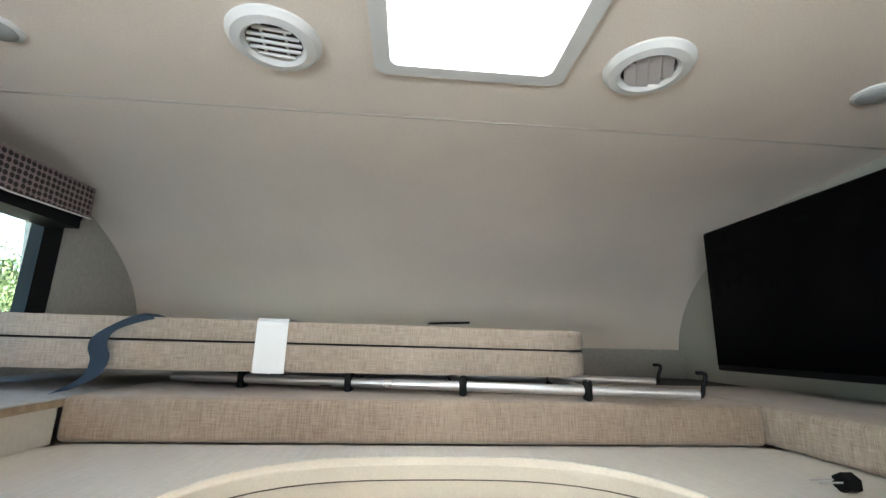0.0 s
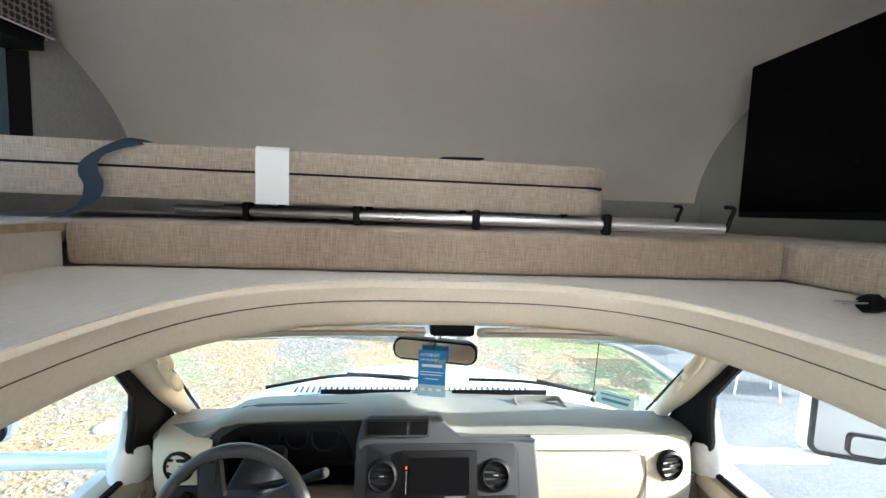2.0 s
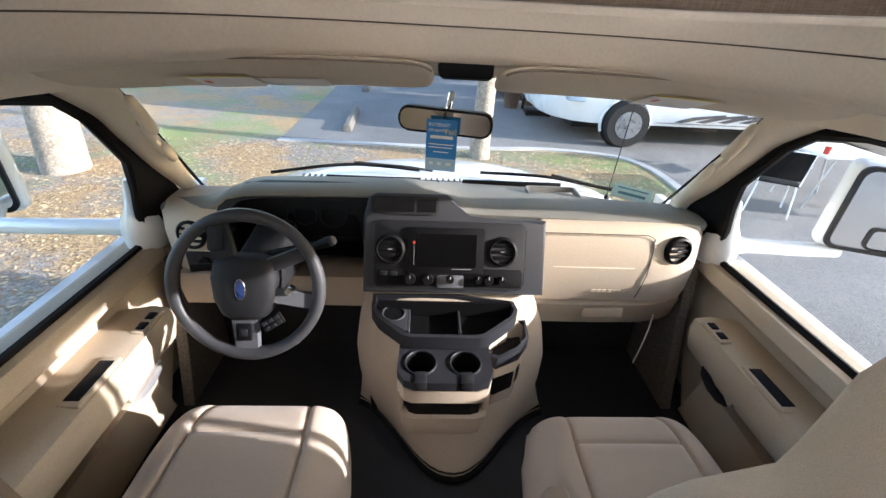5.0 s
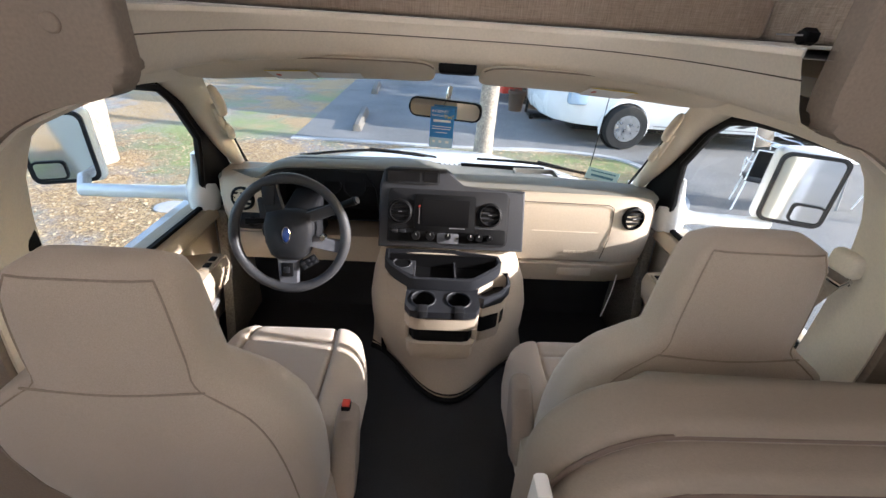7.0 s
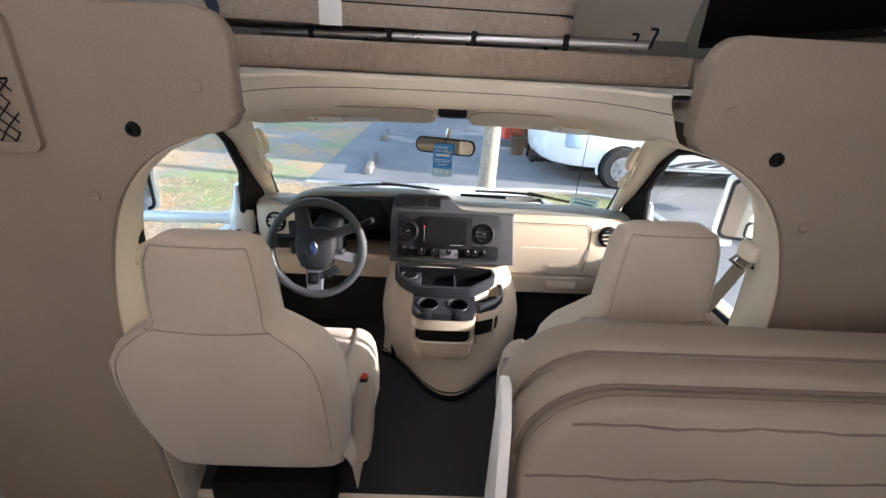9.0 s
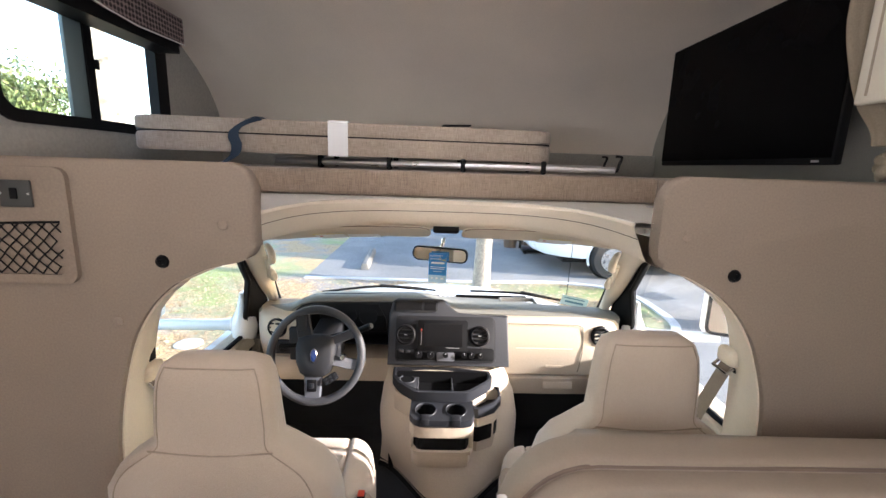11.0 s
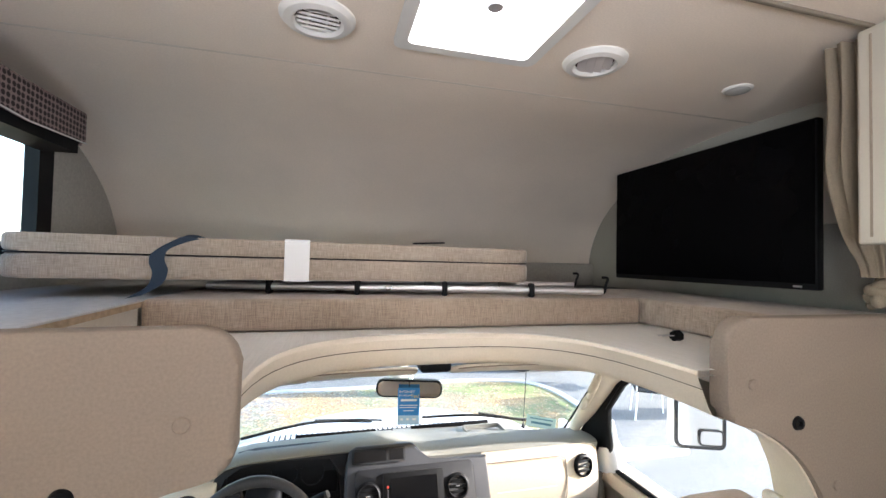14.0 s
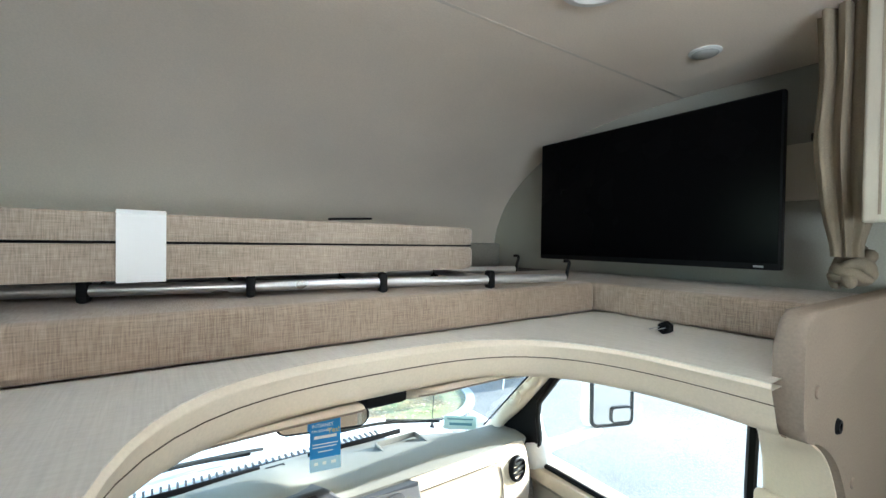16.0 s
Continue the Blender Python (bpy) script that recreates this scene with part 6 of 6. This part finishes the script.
    l.new(noisy(40, 4), b.inputs["Height"]), l.new(b.outputs["Normal"], p.inputs["Normal"])
    return m


bm = bmesh.new()
vs = [bm.verts.new((x, y, GZ)) for x, y in ((-900, -900), (900, -900), (900, 900), (-900, 900))]
bm.faces.new(vs)
setting(part("ground", bm, ground_material(), smooth=0), "dry ground with fallen leaves, bare soil and thin grass", "ground")
kerb_line = spline([(-2.45, 7.55, 0), (-1.0, 7.52, 0), (0.95, 7.50, 0), (2.1, 7.62, 0), (2.9, 7.52, 0), (3.55, 7.25, 0), (3.80, 6.75, 0), (3.85, 6.1, 0), (3.76, 5.3, 0), (3.35, 4.75, 0), (2.6, 4.5, 0), (1.9, 4.3, 0), (1.62, 3.7, 0), (1.6, 2.6, 0), (1.6, 0.6, 0), (1.6, -4, 0), (1.6, -14, 0), (1.6, -30, 0)], 5)
lot = [(p.x, p.y) for p in kerb_line] + [(60, -30), (60, 60), (-2.9, 60), (-2.6, 20)]
setting(part("road", prism(lot, "z", GZ - 0.05, GZ + 0.006), ASPHALT, smooth=0), "grey asphalt parking lot with pale patches", "road")
left_of = []
for i, p in enumerate(kerb_line):
    a, b = kerb_line[max(i - 1, 0)], kerb_line[min(i + 1, len(kerb_line) - 1)]
    d = (b - a).normalized()
    nrm = Vector((d.y, -d.x, 0)) * 0.13
    left_of.append([p + Vector((0, 0, GZ - 0.02)), p + Vector((0, 0, GZ + 0.03)), p + nrm + Vector((0, 0, GZ + 0.026)), p + nrm + Vector((0, 0, GZ - 0.02))])
setting(part("pavement_kerb", loft(left_of, False, False), CONCRETE, smooth=30), "pale concrete kerb round the planted island", "kerb")
# fallen leaves
rng = random.Random(5)
verts, faces = [], []
for k in range(17000):
    x, y = rng.uniform(-6.5, 3.6), rng.uniform(1.2, 7.4)
    if -1.1 < x < 1.3 and y < 3.4 or x > 1.5 and y < 4.9 or x > 3.2 and y < 5.4:
        continue
    r, a, t = rng.uniform(0.014, 0.042), rng.uniform(0, 6.28), rng.uniform(-0.5, 0.5)
    c, s_ = math.cos(a), math.sin(a)
    i = len(verts)
    for u, v in ((-1, 0), (0, -0.4), (1, 0), (0, 0.4)):
        verts.append((x + r * (u * c - v * s_), y + r * (u * s_ + v * c), GZ + 0.006 + 0.010 * abs(u * t) + 0.006 * (v > 0)))
    faces.append((i, i + 1, i + 2, i + 3))
me = bpy.data.meshes.new("leaf_litter")
me.from_pydata(verts, [], faces)
leafm = bpy.data.materials.new("dry_leaf")
leafm.use_nodes = True
g = leafm.node_tree.nodes.new("ShaderNodeNewGeometry")
rp = leafm.node_tree.nodes.new("ShaderNodeValToRGB")
rp.color_ramp.elements[0].color, rp.color_ramp.elements[1].color = (0.20, 0.11, 0.05, 1), (0.62, 0.48, 0.28, 1)
leafm.node_tree.links.new(g.outputs["Random Per Island"], rp.inputs["Fac"])
leafm.node_tree.links.new(rp.outputs["Color"], leafm.node_tree.nodes["Principled BSDF"].inputs["Base Color"])
leafm.node_tree.nodes["Principled BSDF"].inputs["Roughness"].default_value = 0.8
me.materials.append(leafm)
tagged(new("leaf_litter", me), "scattered dry tan leaves on the ground", "leaves", kind="stuff")

# the vehicle's own white bonnet, cowl and wipers
def bonnet_row(y, z, half, drop):
    return [(XC + half * u, y - 0.25 * u * u * (y > 2.2) + (-0.20 * abs(u) ** 2.5 if y < 2.0 else 0), z - drop * abs(u) ** 3) for u in np.linspace(-1, 1, 17)]


bon = thing("bonnet", "white van bonnet with a raised centre below the windscreen", "bonnet", kind="structure")
part("skin", loft([bonnet_row(1.99, 0.655, 0.93, 0.10), bonnet_row(2.06, 0.67, 0.93, 0.12), bonnet_row(2.2, 0.668, 0.92, 0.14), bonnet_row(2.38, 0.645, 0.90, 0.16), bonnet_row(2.52, 0.59, 0.87, 0.16), bonnet_row(2.60, 0.45, 0.83, 0.14), bonnet_row(2.62, -0.2, 0.83, 0.0)], False, False), PAINT, bon, smooth=60)
part("cowl", loft([[(x, y + 0.005, 0.665 - 0.05 * abs((x - XC) / 0.9) ** 3) for x, y, z in ws_b], [(x * 1.02, y + 0.075, 0.655 - 0.08 * abs((x - XC) / 0.9) ** 3) for x, y, z in ws_b]], False, False), shade("grey_cowl", (0.10, 0.10, 0.11), 0.6), bon, "dark grey louvred cowl")
for k in range(44):
    u = -0.55 + k * 0.026
    part("cowl_slat", box(u - 0.004, u + 0.004, 1.955, 2.005, 0.668, 0.676), GREY, bon, smooth=0) if abs(u - XC) < 0.62 else None
for a, b, c in (((-0.62, 1.92, 0.70), (-0.30, 2.03, 0.712), (0.02, 2.02, 0.70)), ((0.30, 2.02, 0.70), (0.60, 1.98, 0.705), (0.86, 1.86, 0.70))):
    wp = thing("windscreen_wiper", "black wiper resting at the foot of the windscreen", "wiper", "wipers")
    pts = spline([a, b, c], 6)
    part("blade", tube([p + Vector((0, 0.015, 0)) for p in pts], 0.008, 6), BLACK, wp)
    part("arm", tube([Vector(b) + Vector((0.02, 0.01, 0.012)), Vector(c) + Vector((-0.05, 0.05, 0.0)), Vector(c) + Vector((0.06, 0.07, -0.02))], 0.007, 6), DARK, wp)
stk = thing("windscreen_sticker", "pale green printed permit sticker on the windscreen", "sticker")
sp = pose(0.868, 1.715, 0.748, -46, 0, -38)
part("sheet", moved(box(-0.075, 0.075, -0.001, 0.001, -0.03, 0.03), sp), shade("pale_green_paper", (0.50, 0.66, 0.62), 0.6), stk, smooth=0)
for k, (a, b) in enumerate(((-0.06, 0.06), (-0.05, 0.055))):
    part("print_bar", moved(box(a, b, -0.0018, -0.0011, 0.012 - 0.026 * k, 0.018 - 0.026 * k + 0.006 * k), sp), shade("sticker_ink", (0.10, 0.22, 0.26), 0.6), stk, smooth=0)
part_ant = thing("radio_antenna", "thin black whip antenna beside the bonnet", "antenna")
part("whip", tube([(0.93, 2.05, 0.60), (0.945, 2.02, 1.25)], 0.0022, 6), BLACK, part_ant)
part("foot", lathe([(0.014, 0.0), (0.012, 0.02), (0.004, 0.035)], pose(0.93, 2.05, 0.575), 12), BLACK, part_ant)


# parked white motor coach ahead
coach = thing("parked_motorhome", "large white motorhome with dark swoosh graphics on the asphalt", "motorhome", at=(0, 0, 0))
plan = [(10.5, 8.1), (3.2, 8.1), (2.75, 8.25), (2.45, 8.6), (2.32, 9.2), (2.32, 10.4), (10.5, 10.5)]
rows = []
for z, k in ((-0.36, 0.10), (-0.25, 0.03), (0.0, 0.0), (1.2, 0.0), (2.2, 0.06), (2.35, 0.12)):
    rows.append([(x + (0.9 * k if x < 3 else 0), y + (k * 0.4 if y < 9 else 0), z) for x, y in plan])
part("body", loft(rows), PAINT, coach, smooth=50)
part("underbody", box(2.9, 10.3, 8.4, 10.3, -0.5, -0.34), BLACK, coach)


RIM = shade("worn_polished_rim", (0.30, 0.31, 0.33), 0.3, metal=0.8, stain=0.2, stain_size=12)


def road_wheel(x, y, z, r, parent, face=-1):
    w = part("wheel", lathe([(r * 0.62, -0.12), (r * 0.95, -0.12), (r, -0.07), (r, 0.07), (r * 0.95, 0.12), (r * 0.62, 0.12)], pose(x, y, z, 90), 36), TYRE, parent, "black road tyre")
    part("rim", lathe([(r * 0.60, 0.125), (r * 0.57, 0.12), (r * 0.55, 0.06), (r * 0.35, 0.085), (r * 0.18, 0.09), (r * 0.15, 0.14), (0, 0.145)], pose(x, y, z, 90), 32), RIM, w, "polished metal rim")
    for k in range(8):
        a = k * math.pi / 4
        part("hand_hole", lathe([(0, 0.005), (r * 0.075, 0.005), (r * 0.075, -0.01)], pose(x + r * 0.43 * math.cos(a), y - 0.078, z + r * 0.43 * math.sin(a), 90), 12), BLACK, w)
    part("arch", tube([(x + r * 1.13 * math.cos(a), 8.085, z + r * 1.13 * math.sin(a)) for a in np.linspace(-0.35, math.pi + 0.35, 19)], 0.03, 6), PAINT, parent)
    return w


arch = lathe([(0, 0), (0.47, 0), (0.47, 0.02), (0, 0.02)], pose(3.80, 8.09, -0.32, 90), 32)
part("wheel_well", arch, BLACK, coach)
road_wheel(3.80, 8.02, -0.33, 0.412, coach)
part("head_lamp", box(2.62, 2.98, 8.12, 8.34, 0.02, 0.40, 0.05, m=pose(0.02, -0.08, 0)), shade("lamp_glass", (0.30, 0.40, 0.52), 0.15), coach, "blue-grey head lamp")
SWOOSH = shade("dark_swoosh", (0.03, 0.03, 0.035), 0.4)
for k in range(7):
    a, z = 4.75 + 0.42 * k, -0.27 + 0.012 * k
    part("swoosh", prism([(a, z), (a + 0.34, z + 0.10), (a + 0.95, z + 0.17), (a + 0.97, z + 0.14), (a + 0.42, z + 0.055), (a + 0.16, z - 0.012)], "y", 8.086, 8.098), SWOOSH, coach, "dark graphic stripe", smooth=0)
part("side_skirt_line", box(4.4, 10.4, 8.086, 8.099, -0.302, -0.292), SWOOSH, coach, "thin dark skirt line")
for k in range(3):
    part("window", box(3.6 + 2.2 * k, 5.1 + 2.2 * k, 8.085, 8.1, 0.95, 1.7, 0.0), GLOSS, coach, smooth=0)
part("windshield", box(2.30, 2.33, 8.9, 10.2, 0.8, 1.9), GLOSS, coach, smooth=0)

# wheel stops, planter, pots, far vehicles
def wheel_stop(x, y, yaw):
    w = tagged(part("wheel_stop", moved(prism([(-0.09, 0), (-0.07, 0.11), (-0.04, 0.14), (0.04, 0.14), (0.07, 0.11), (0.09, 0)], "y", -0.9, 0.9, 0.015), pose(x, y, GZ + 0.006, 0, 0, yaw)), STOP), "weathered concrete wheel stop on the asphalt", "wheel stop", "wheel stops")


wheel_stop(-1.45, 9.1, 3)
wheel_stop(-1.65, 13.4, 3)
wheel_stop(-1.85, 18.5, 3)


def planter(x, y, s=1.0):
    t = thing("flower_pot", "tall brown pot with red flowering plant", "flower pot", "flower pots", at=(x, y, GZ))
    part("pot", lathe([(0, 0), (0.17 * s, 0), (0.22 * s, 0.42 * s), (0.235 * s, 0.44 * s), (0.235 * s, 0.5 * s), (0.20 * s, 0.5 * s), (0.19 * s, 0.44 * s), (0, 0.44 * s)], pose(0, 0, 0.006), 20), shade("brown_clay", (0.12, 0.075, 0.05), 0.7), t)
    rn = random.Random(int(x * 100))
    for nm, mt, cnt in (("foliage", GREEN, 90), ("blossoms", RED, 60)):
        b = bmesh.new()
        for k in range(cnt):
            c = Vector((rn.gauss(0, 0.15), rn.gauss(0, 0.15), 0.55 * s + abs(rn.gauss(0.1, 0.13))))
            q = Euler((rn.uniform(0, 3), rn.uniform(0, 3), rn.uniform(0, 6))).to_matrix()
            f = [b.verts.new(c + q @ Vector(o)) for o in ((-0.05, 0, 0), (0, -0.022, 0.01), (0.05, 0, 0), (0, 0.022, 0.01))]
            b.faces.new(f)
        part(nm, b, mt, t, smooth=0)


planter(2.26, 11.32)
planter(2.85, 11.8, 1.1)
redcar = thing("parked_red_car", "low red car parked across the lot", "car")
prof = [(1.0, 0.25), (1.02, 0.62), (1.6, 0.78), (2.1, 1.18), (3.4, 1.2), (4.2, 0.85), (5.1, 0.75), (5.15, 0.3)]
part("body", moved(prism(prof, "y", 0, 1.7, 0.06, seg=3), pose(1.02, 12.35, GZ)), RED, redcar)
for x in (1.7, 4.3):
    w = part("wheel", lathe([(0.2, -0.1), (0.31, -0.1), (0.32, 0), (0.31, 0.1), (0.2, 0.1)], pose(1.02 + x, 12.37, GZ + 0.325, 90), 24), TYRE, redcar)
    part("rim", lathe([(0.2, 0.1), (0.15, 0.06), (0, 0.08)], pose(1.02 + x, 12.37, GZ + 0.325, 90), 18), SILVER, w)
dol = thing("hand_cart", "folded black hand cart with a pale panel standing on the asphalt", "cart", at=(2.55, 10.6, GZ))
part("frame", tube(spline([(-0.15, 0, 0.12), (-0.12, 0, 0.5), (0.0, 0, 0.75), (0.15, 0, 0.78), (0.2, 0, 0.5)], 5), 0.035, 8), BLACK, dol)
part("panel", box(-0.06, 0.12, -0.02, 0.02, 0.3, 0.55, 0.01), PAPER, dol)
part("base", box(-0.1, 0.5, -0.2, 0.2, 0.03, 0.14, 0.03), BLACK, dol)
for x in (-0.05, 0.45):
    part("castor", lathe([(0, -0.03), (0.06, -0.03), (0.06, 0.03), (0, 0.03)], pose(x, -0.2, 0.062, 90), 14), BLACK, dol)
for k, (x, y, hue) in enumerate(((-1.2, 21.0, (0.05, 0.05, 0.055)), (3.2, 24.0, (0.25, 0.25, 0.26)))):
    tr = thing("parked_trailer", "dark trailer parked at the far end of the lot", "trailer", "far trailers", at=(x, y, GZ))
    part("bed", box(0, 4.6, 0, 2.0, 0.45, 0.75, 0.05), shade("trailer_paint", hue, 0.5), tr)
    part("cargo", box(0.3, 4.2, 0.2, 1.8, 0.75, 1.6, 0.08), shade("trailer_cargo", tuple(h * 1.5 for h in hue), 0.6), tr)
    for q in (0.9, 3.6):
        part("wheel", lathe([(0, -0.1), (0.33, -0.1), (0.33, 0.1), (0, 0.1)], pose(q, 0.0, 0.335, 90), 20), TYRE, tr)
    part("leg", box(-0.5, -0.44, 0.9, 0.96, 0.006, 0.5), SILVER, tr)


# patio table and chairs on the asphalt beside the island
def patio_chair(x, y, yaw):
    c = thing("patio_chair", "black sling patio chair with white metal legs", "chair", "patio chairs")
    c.matrix_world = pose(x, y, GZ + 0.006, 0, 0, yaw)
    for a, b in (((-0.24, -0.22), (-0.20, -0.16)), ((0.24, -0.22), (0.20, -0.16)), ((-0.24, 0.24), (-0.20, 0.2)), ((0.24, 0.24), (0.20, 0.2))):
        part("leg", tube([(*a, 0.012), (*b, 0.44)], 0.012, 8), PAINT, c)
    part("seat", box(-0.23, 0.23, -0.2, 0.22, 0.425, 0.445, 0.008), BLACK, c)
    part("backrest", prism([(0.22, 0.50), (0.30, 0.86), (0.315, 0.86), (0.235, 0.50)], "x", -0.22, 0.22, 0.003), BLACK, c)
    for s_ in (-1, 1):
        part("arm", tube(spline([(s_ * 0.23, -0.2, 0.44), (s_ * 0.25, -0.2, 0.64), (s_ * 0.25, 0.1, 0.66), (s_ * 0.23, 0.27, 0.70)], 4), 0.011, 8), PAINT, c)
    part("back_frame", tube([(-0.22, 0.22, 0.44), (-0.22, 0.31, 0.86), (0.22, 0.31, 0.86), (0.22, 0.22, 0.44)], 0.011, 8), PAINT, c)


patio_chair(4.55, 5.15, 150)
patio_chair(6.3, 5.0, 250)
patio_chair(5.7, 6.5, 20)
tab = thing("patio_table", "white folding table on grey legs on the asphalt", "table", at=(5.55, 5.55, GZ + 0.006))
part("tabletop", box(-0.45, 0.45, -0.38, 0.38, 0.70, 0.735, 0.012), WHITE, tab)
for a, b in ((-0.36, -0.3), (0.36, -0.3), (-0.36, 0.3), (0.36, 0.3)):
    part("leg", tube([(a, b, 0.0), (a * 0.6, b, 0.70)], 0.014, 8), SILVER, tab)
tagged(part("table_cup", lathe([(0, 0), (0.03, 0), (0.038, 0.09), (0.034, 0.09), (0.027, 0.006), (0, 0.006)], pose(5.2, 5.3, GZ + 0.742), 16), RED), "red plastic cup on the white table", "cup")


# ---- trees ----
def tree_meshes(seed, height, spread, leaves, clump):
    rn = random.Random(seed)
    tb = bmesh.new()
    top = Vector((rn.uniform(-0.4, 0.4), rn.uniform(-0.4, 0.4), height * 0.8))
    tube(spline([(0, 0, -0.05), (0.03, 0.02, height * 0.25), top * 0.6, top], 4), [max(0.02, height * 0.022 * (1 - k / 14)) for k in range(13)], 9, tb)
    tips = []
    for k in range(11):
        h = rn.uniform(0.35, 0.78) * height
        a = rn.uniform(0, 6.28)
        base = Vector((0.03, 0.02, 0)).lerp(top, h / (height * 0.8))
        base.z = h
        tip = base + Vector((math.cos(a), math.sin(a), rn.uniform(0.2, 0.7))) * spread * rn.uniform(0.5, 1.0)
        tube(spline([base, base.lerp(tip, 0.5) + Vector((0, 0, 0.1 * spread)), tip], 3), [height * 0.008 * (1 - q / 8) + 0.01 for q in range(7)], 6, tb)
        tips += [tip, base.lerp(tip, 0.65)]
    tips += [top, top + Vector((0, 0, 0.1 * height))]
    vs, fs = [], []
    for k in range(leaves):
        c = rn.choice(tips) + Vector((rn.gauss(0, 1), rn.gauss(0, 1), rn.gauss(0, 0.8))) * spread * 0.24
        q = Euler((rn.uniform(0, 3), rn.uniform(0, 3), rn.uniform(0, 6))).to_matrix()
        i = len(vs)
        for o in ((-1, 0, 0), (0, -0.4, 0.1), (1, 0, 0), (0, 0.4, 0.1)):
            vs.append(c + q @ (Vector(o) * clump * rn.uniform(0.6, 1.2)))
        fs.append((i, i + 1, i + 2, i + 3))
    return tb, vs, fs


leaf_green = bpy.data.materials.new("tree_leaf")
leaf_green.use_nodes = True
g = leaf_green.node_tree.nodes.new("ShaderNodeNewGeometry")
rp = leaf_green.node_tree.nodes.new("ShaderNodeValToRGB")
rp.color_ramp.elements[0].color, rp.color_ramp.elements[1].color = (0.035, 0.06, 0.015, 1), (0.16, 0.19, 0.06, 1)
leaf_green.node_tree.links.new(g.outputs["Random Per Island"], rp.inputs["Fac"])
leaf_green.node_tree.links.new(rp.outputs["Color"], leaf_green.node_tree.nodes["Principled BSDF"].inputs["Base Color"])


def tree(at, seed, height, spread, leaves, clump, label):
    t = thing("tree", label, "tree", "trees", at=at)
    tb, vs, fs = tree_meshes(seed, height, spread, leaves, clump)
    part("trunk", tb, BARK, t, smooth=60)
    me = bpy.data.meshes.new("crown")
    me.from_pydata(vs, [], fs)
    me.materials.append(leaf_green)
    cr_ = new("crown", me)
    cr_.parent = t
    return t


# the trunk right ahead: a slim pale tree on the island, crown far above
near = thing("tree", "slim pale-barked tree on the grassy island", "tree", "trees", at=(0.97, 7.0, GZ))
part("trunk", tube(spline([(0, 0, -0.05), (0.0, 0, 0.3), (0.03, 0.0, 1.5), (0.08, 0.02, 3.0), (0.02, 0.05, 5.0)], 5), [0.21, 0.19, 0.175, 0.17, 0.165] + [0.16 - 0.004 * k for k in range(16)], 14), BARK, near, smooth=70)
_, vs, fs = tree_meshes(31, 5.6, 2.3, 900, 0.09)
me = bpy.data.meshes.new("crown")
me.from_pydata([v + Vector((0, 0, 1.3)) for v in vs], [], fs)
me.materials.append(leaf_green)
new("crown", me).parent = near
rn = random.Random(9)
sprig = bmesh.new()
for cx, cy, cz in ((2.2, 7.3, 0.62), (2.5, 7.2, 0.70), (3.3, 7.2, 0.66), (3.6, 7.2, 0.55)):
    tube(spline([(1.2, 7.0, 2.6), (cx * 0.8 + 0.2, cy, cz + 0.8), (cx, cy, cz)], 4), [0.012 - 0.001 * k for k in range(9)], 5, sprig)
    for k in range(16):
        c = Vector((cx + rn.gauss(0, 0.12), cy + rn.gauss(0, 0.1), cz + rn.uniform(-0.25, 0.35)))
        q = Euler((rn.uniform(0.8, 2.2), rn.uniform(0, 1), rn.uniform(0, 6))).to_matrix()
        sprig.faces.new([sprig.verts.new(c + q @ Vector(o)) for o in ((-0.09, 0, 0), (0, -0.022, 0.01), (0.09, 0, 0), (0, 0.022, 0.01))])
part("hanging_sprigs", sprig, leaf_green, near, "drooping green leaf sprigs", smooth=0)
# a thick grey trunk to the driver's side
big = thing("tree", "thick pale grey tree trunk on bare soil", "tree", "trees", at=(-4.68, 5.72, GZ))
part("trunk", tube(spline([(0, 0, -0.08), (0.0, 0.02, 0.15), (0.06, 0.05, 1.2), (0.0, 0.1, 2.6), (-0.3, 0.1, 5.0)], 5), [0.34, 0.31, 0.29, 0.28, 0.275] + [0.27 - 0.005 * k for k in range(16)], 16), BARK, big, smooth=70)
_, vs, fs = tree_meshes(41, 7.0, 3.0, 1400, 0.14)
me = bpy.data.meshes.new("crown")
me.from_pydata([v + Vector((-0.7, 0.1, 4.2)) for v in vs], [], fs)
me.materials.append(leaf_green)
new("crown", me).parent = big
far = tree((-22, 14, GZ), 3, 7.5, 2.6, 2200, 0.22, "far leafy tree at the edge of the lot")
rn = random.Random(12)
for k in range(22):
    a = radians(rn.uniform(-80, 100) + 90)
    d = rn.uniform(26, 48)
    x, y = -8 + d * math.cos(a), 10 + d * math.sin(a)
    c = copy_thing(far, pose(x, y, GZ, 0, 0, rn.uniform(0, 360)))
    c.scale = [rn.uniform(0.75, 1.25)] * 3
# Row of unseen trees, added to throw shade over the far lot.
tall = tree((15.0, 12.0, GZ), 8, 13.0, 3.6, 5200, 0.34, "tall unseen tree added beyond the parked motorhome to shade the lot")
for k in range(4):
    c = copy_thing(tall, pose(14.5 + 1.2 * (k % 2), 15.5 + 4.2 * k, GZ, 0, 0, 70 * k))
    c.scale = [0.9 + 0.07 * (k % 3)] * 3
plate = tagged(part("ground_cover_lid", lathe([(0, 0), (0.16, 0), (0.16, 0.012), (0.12, 0.02), (0, 0.02)], pose(-2.9, 4.3, GZ + 0.004), 24), CONCRETE), "round pale utility lid in the soil", "utility lid")
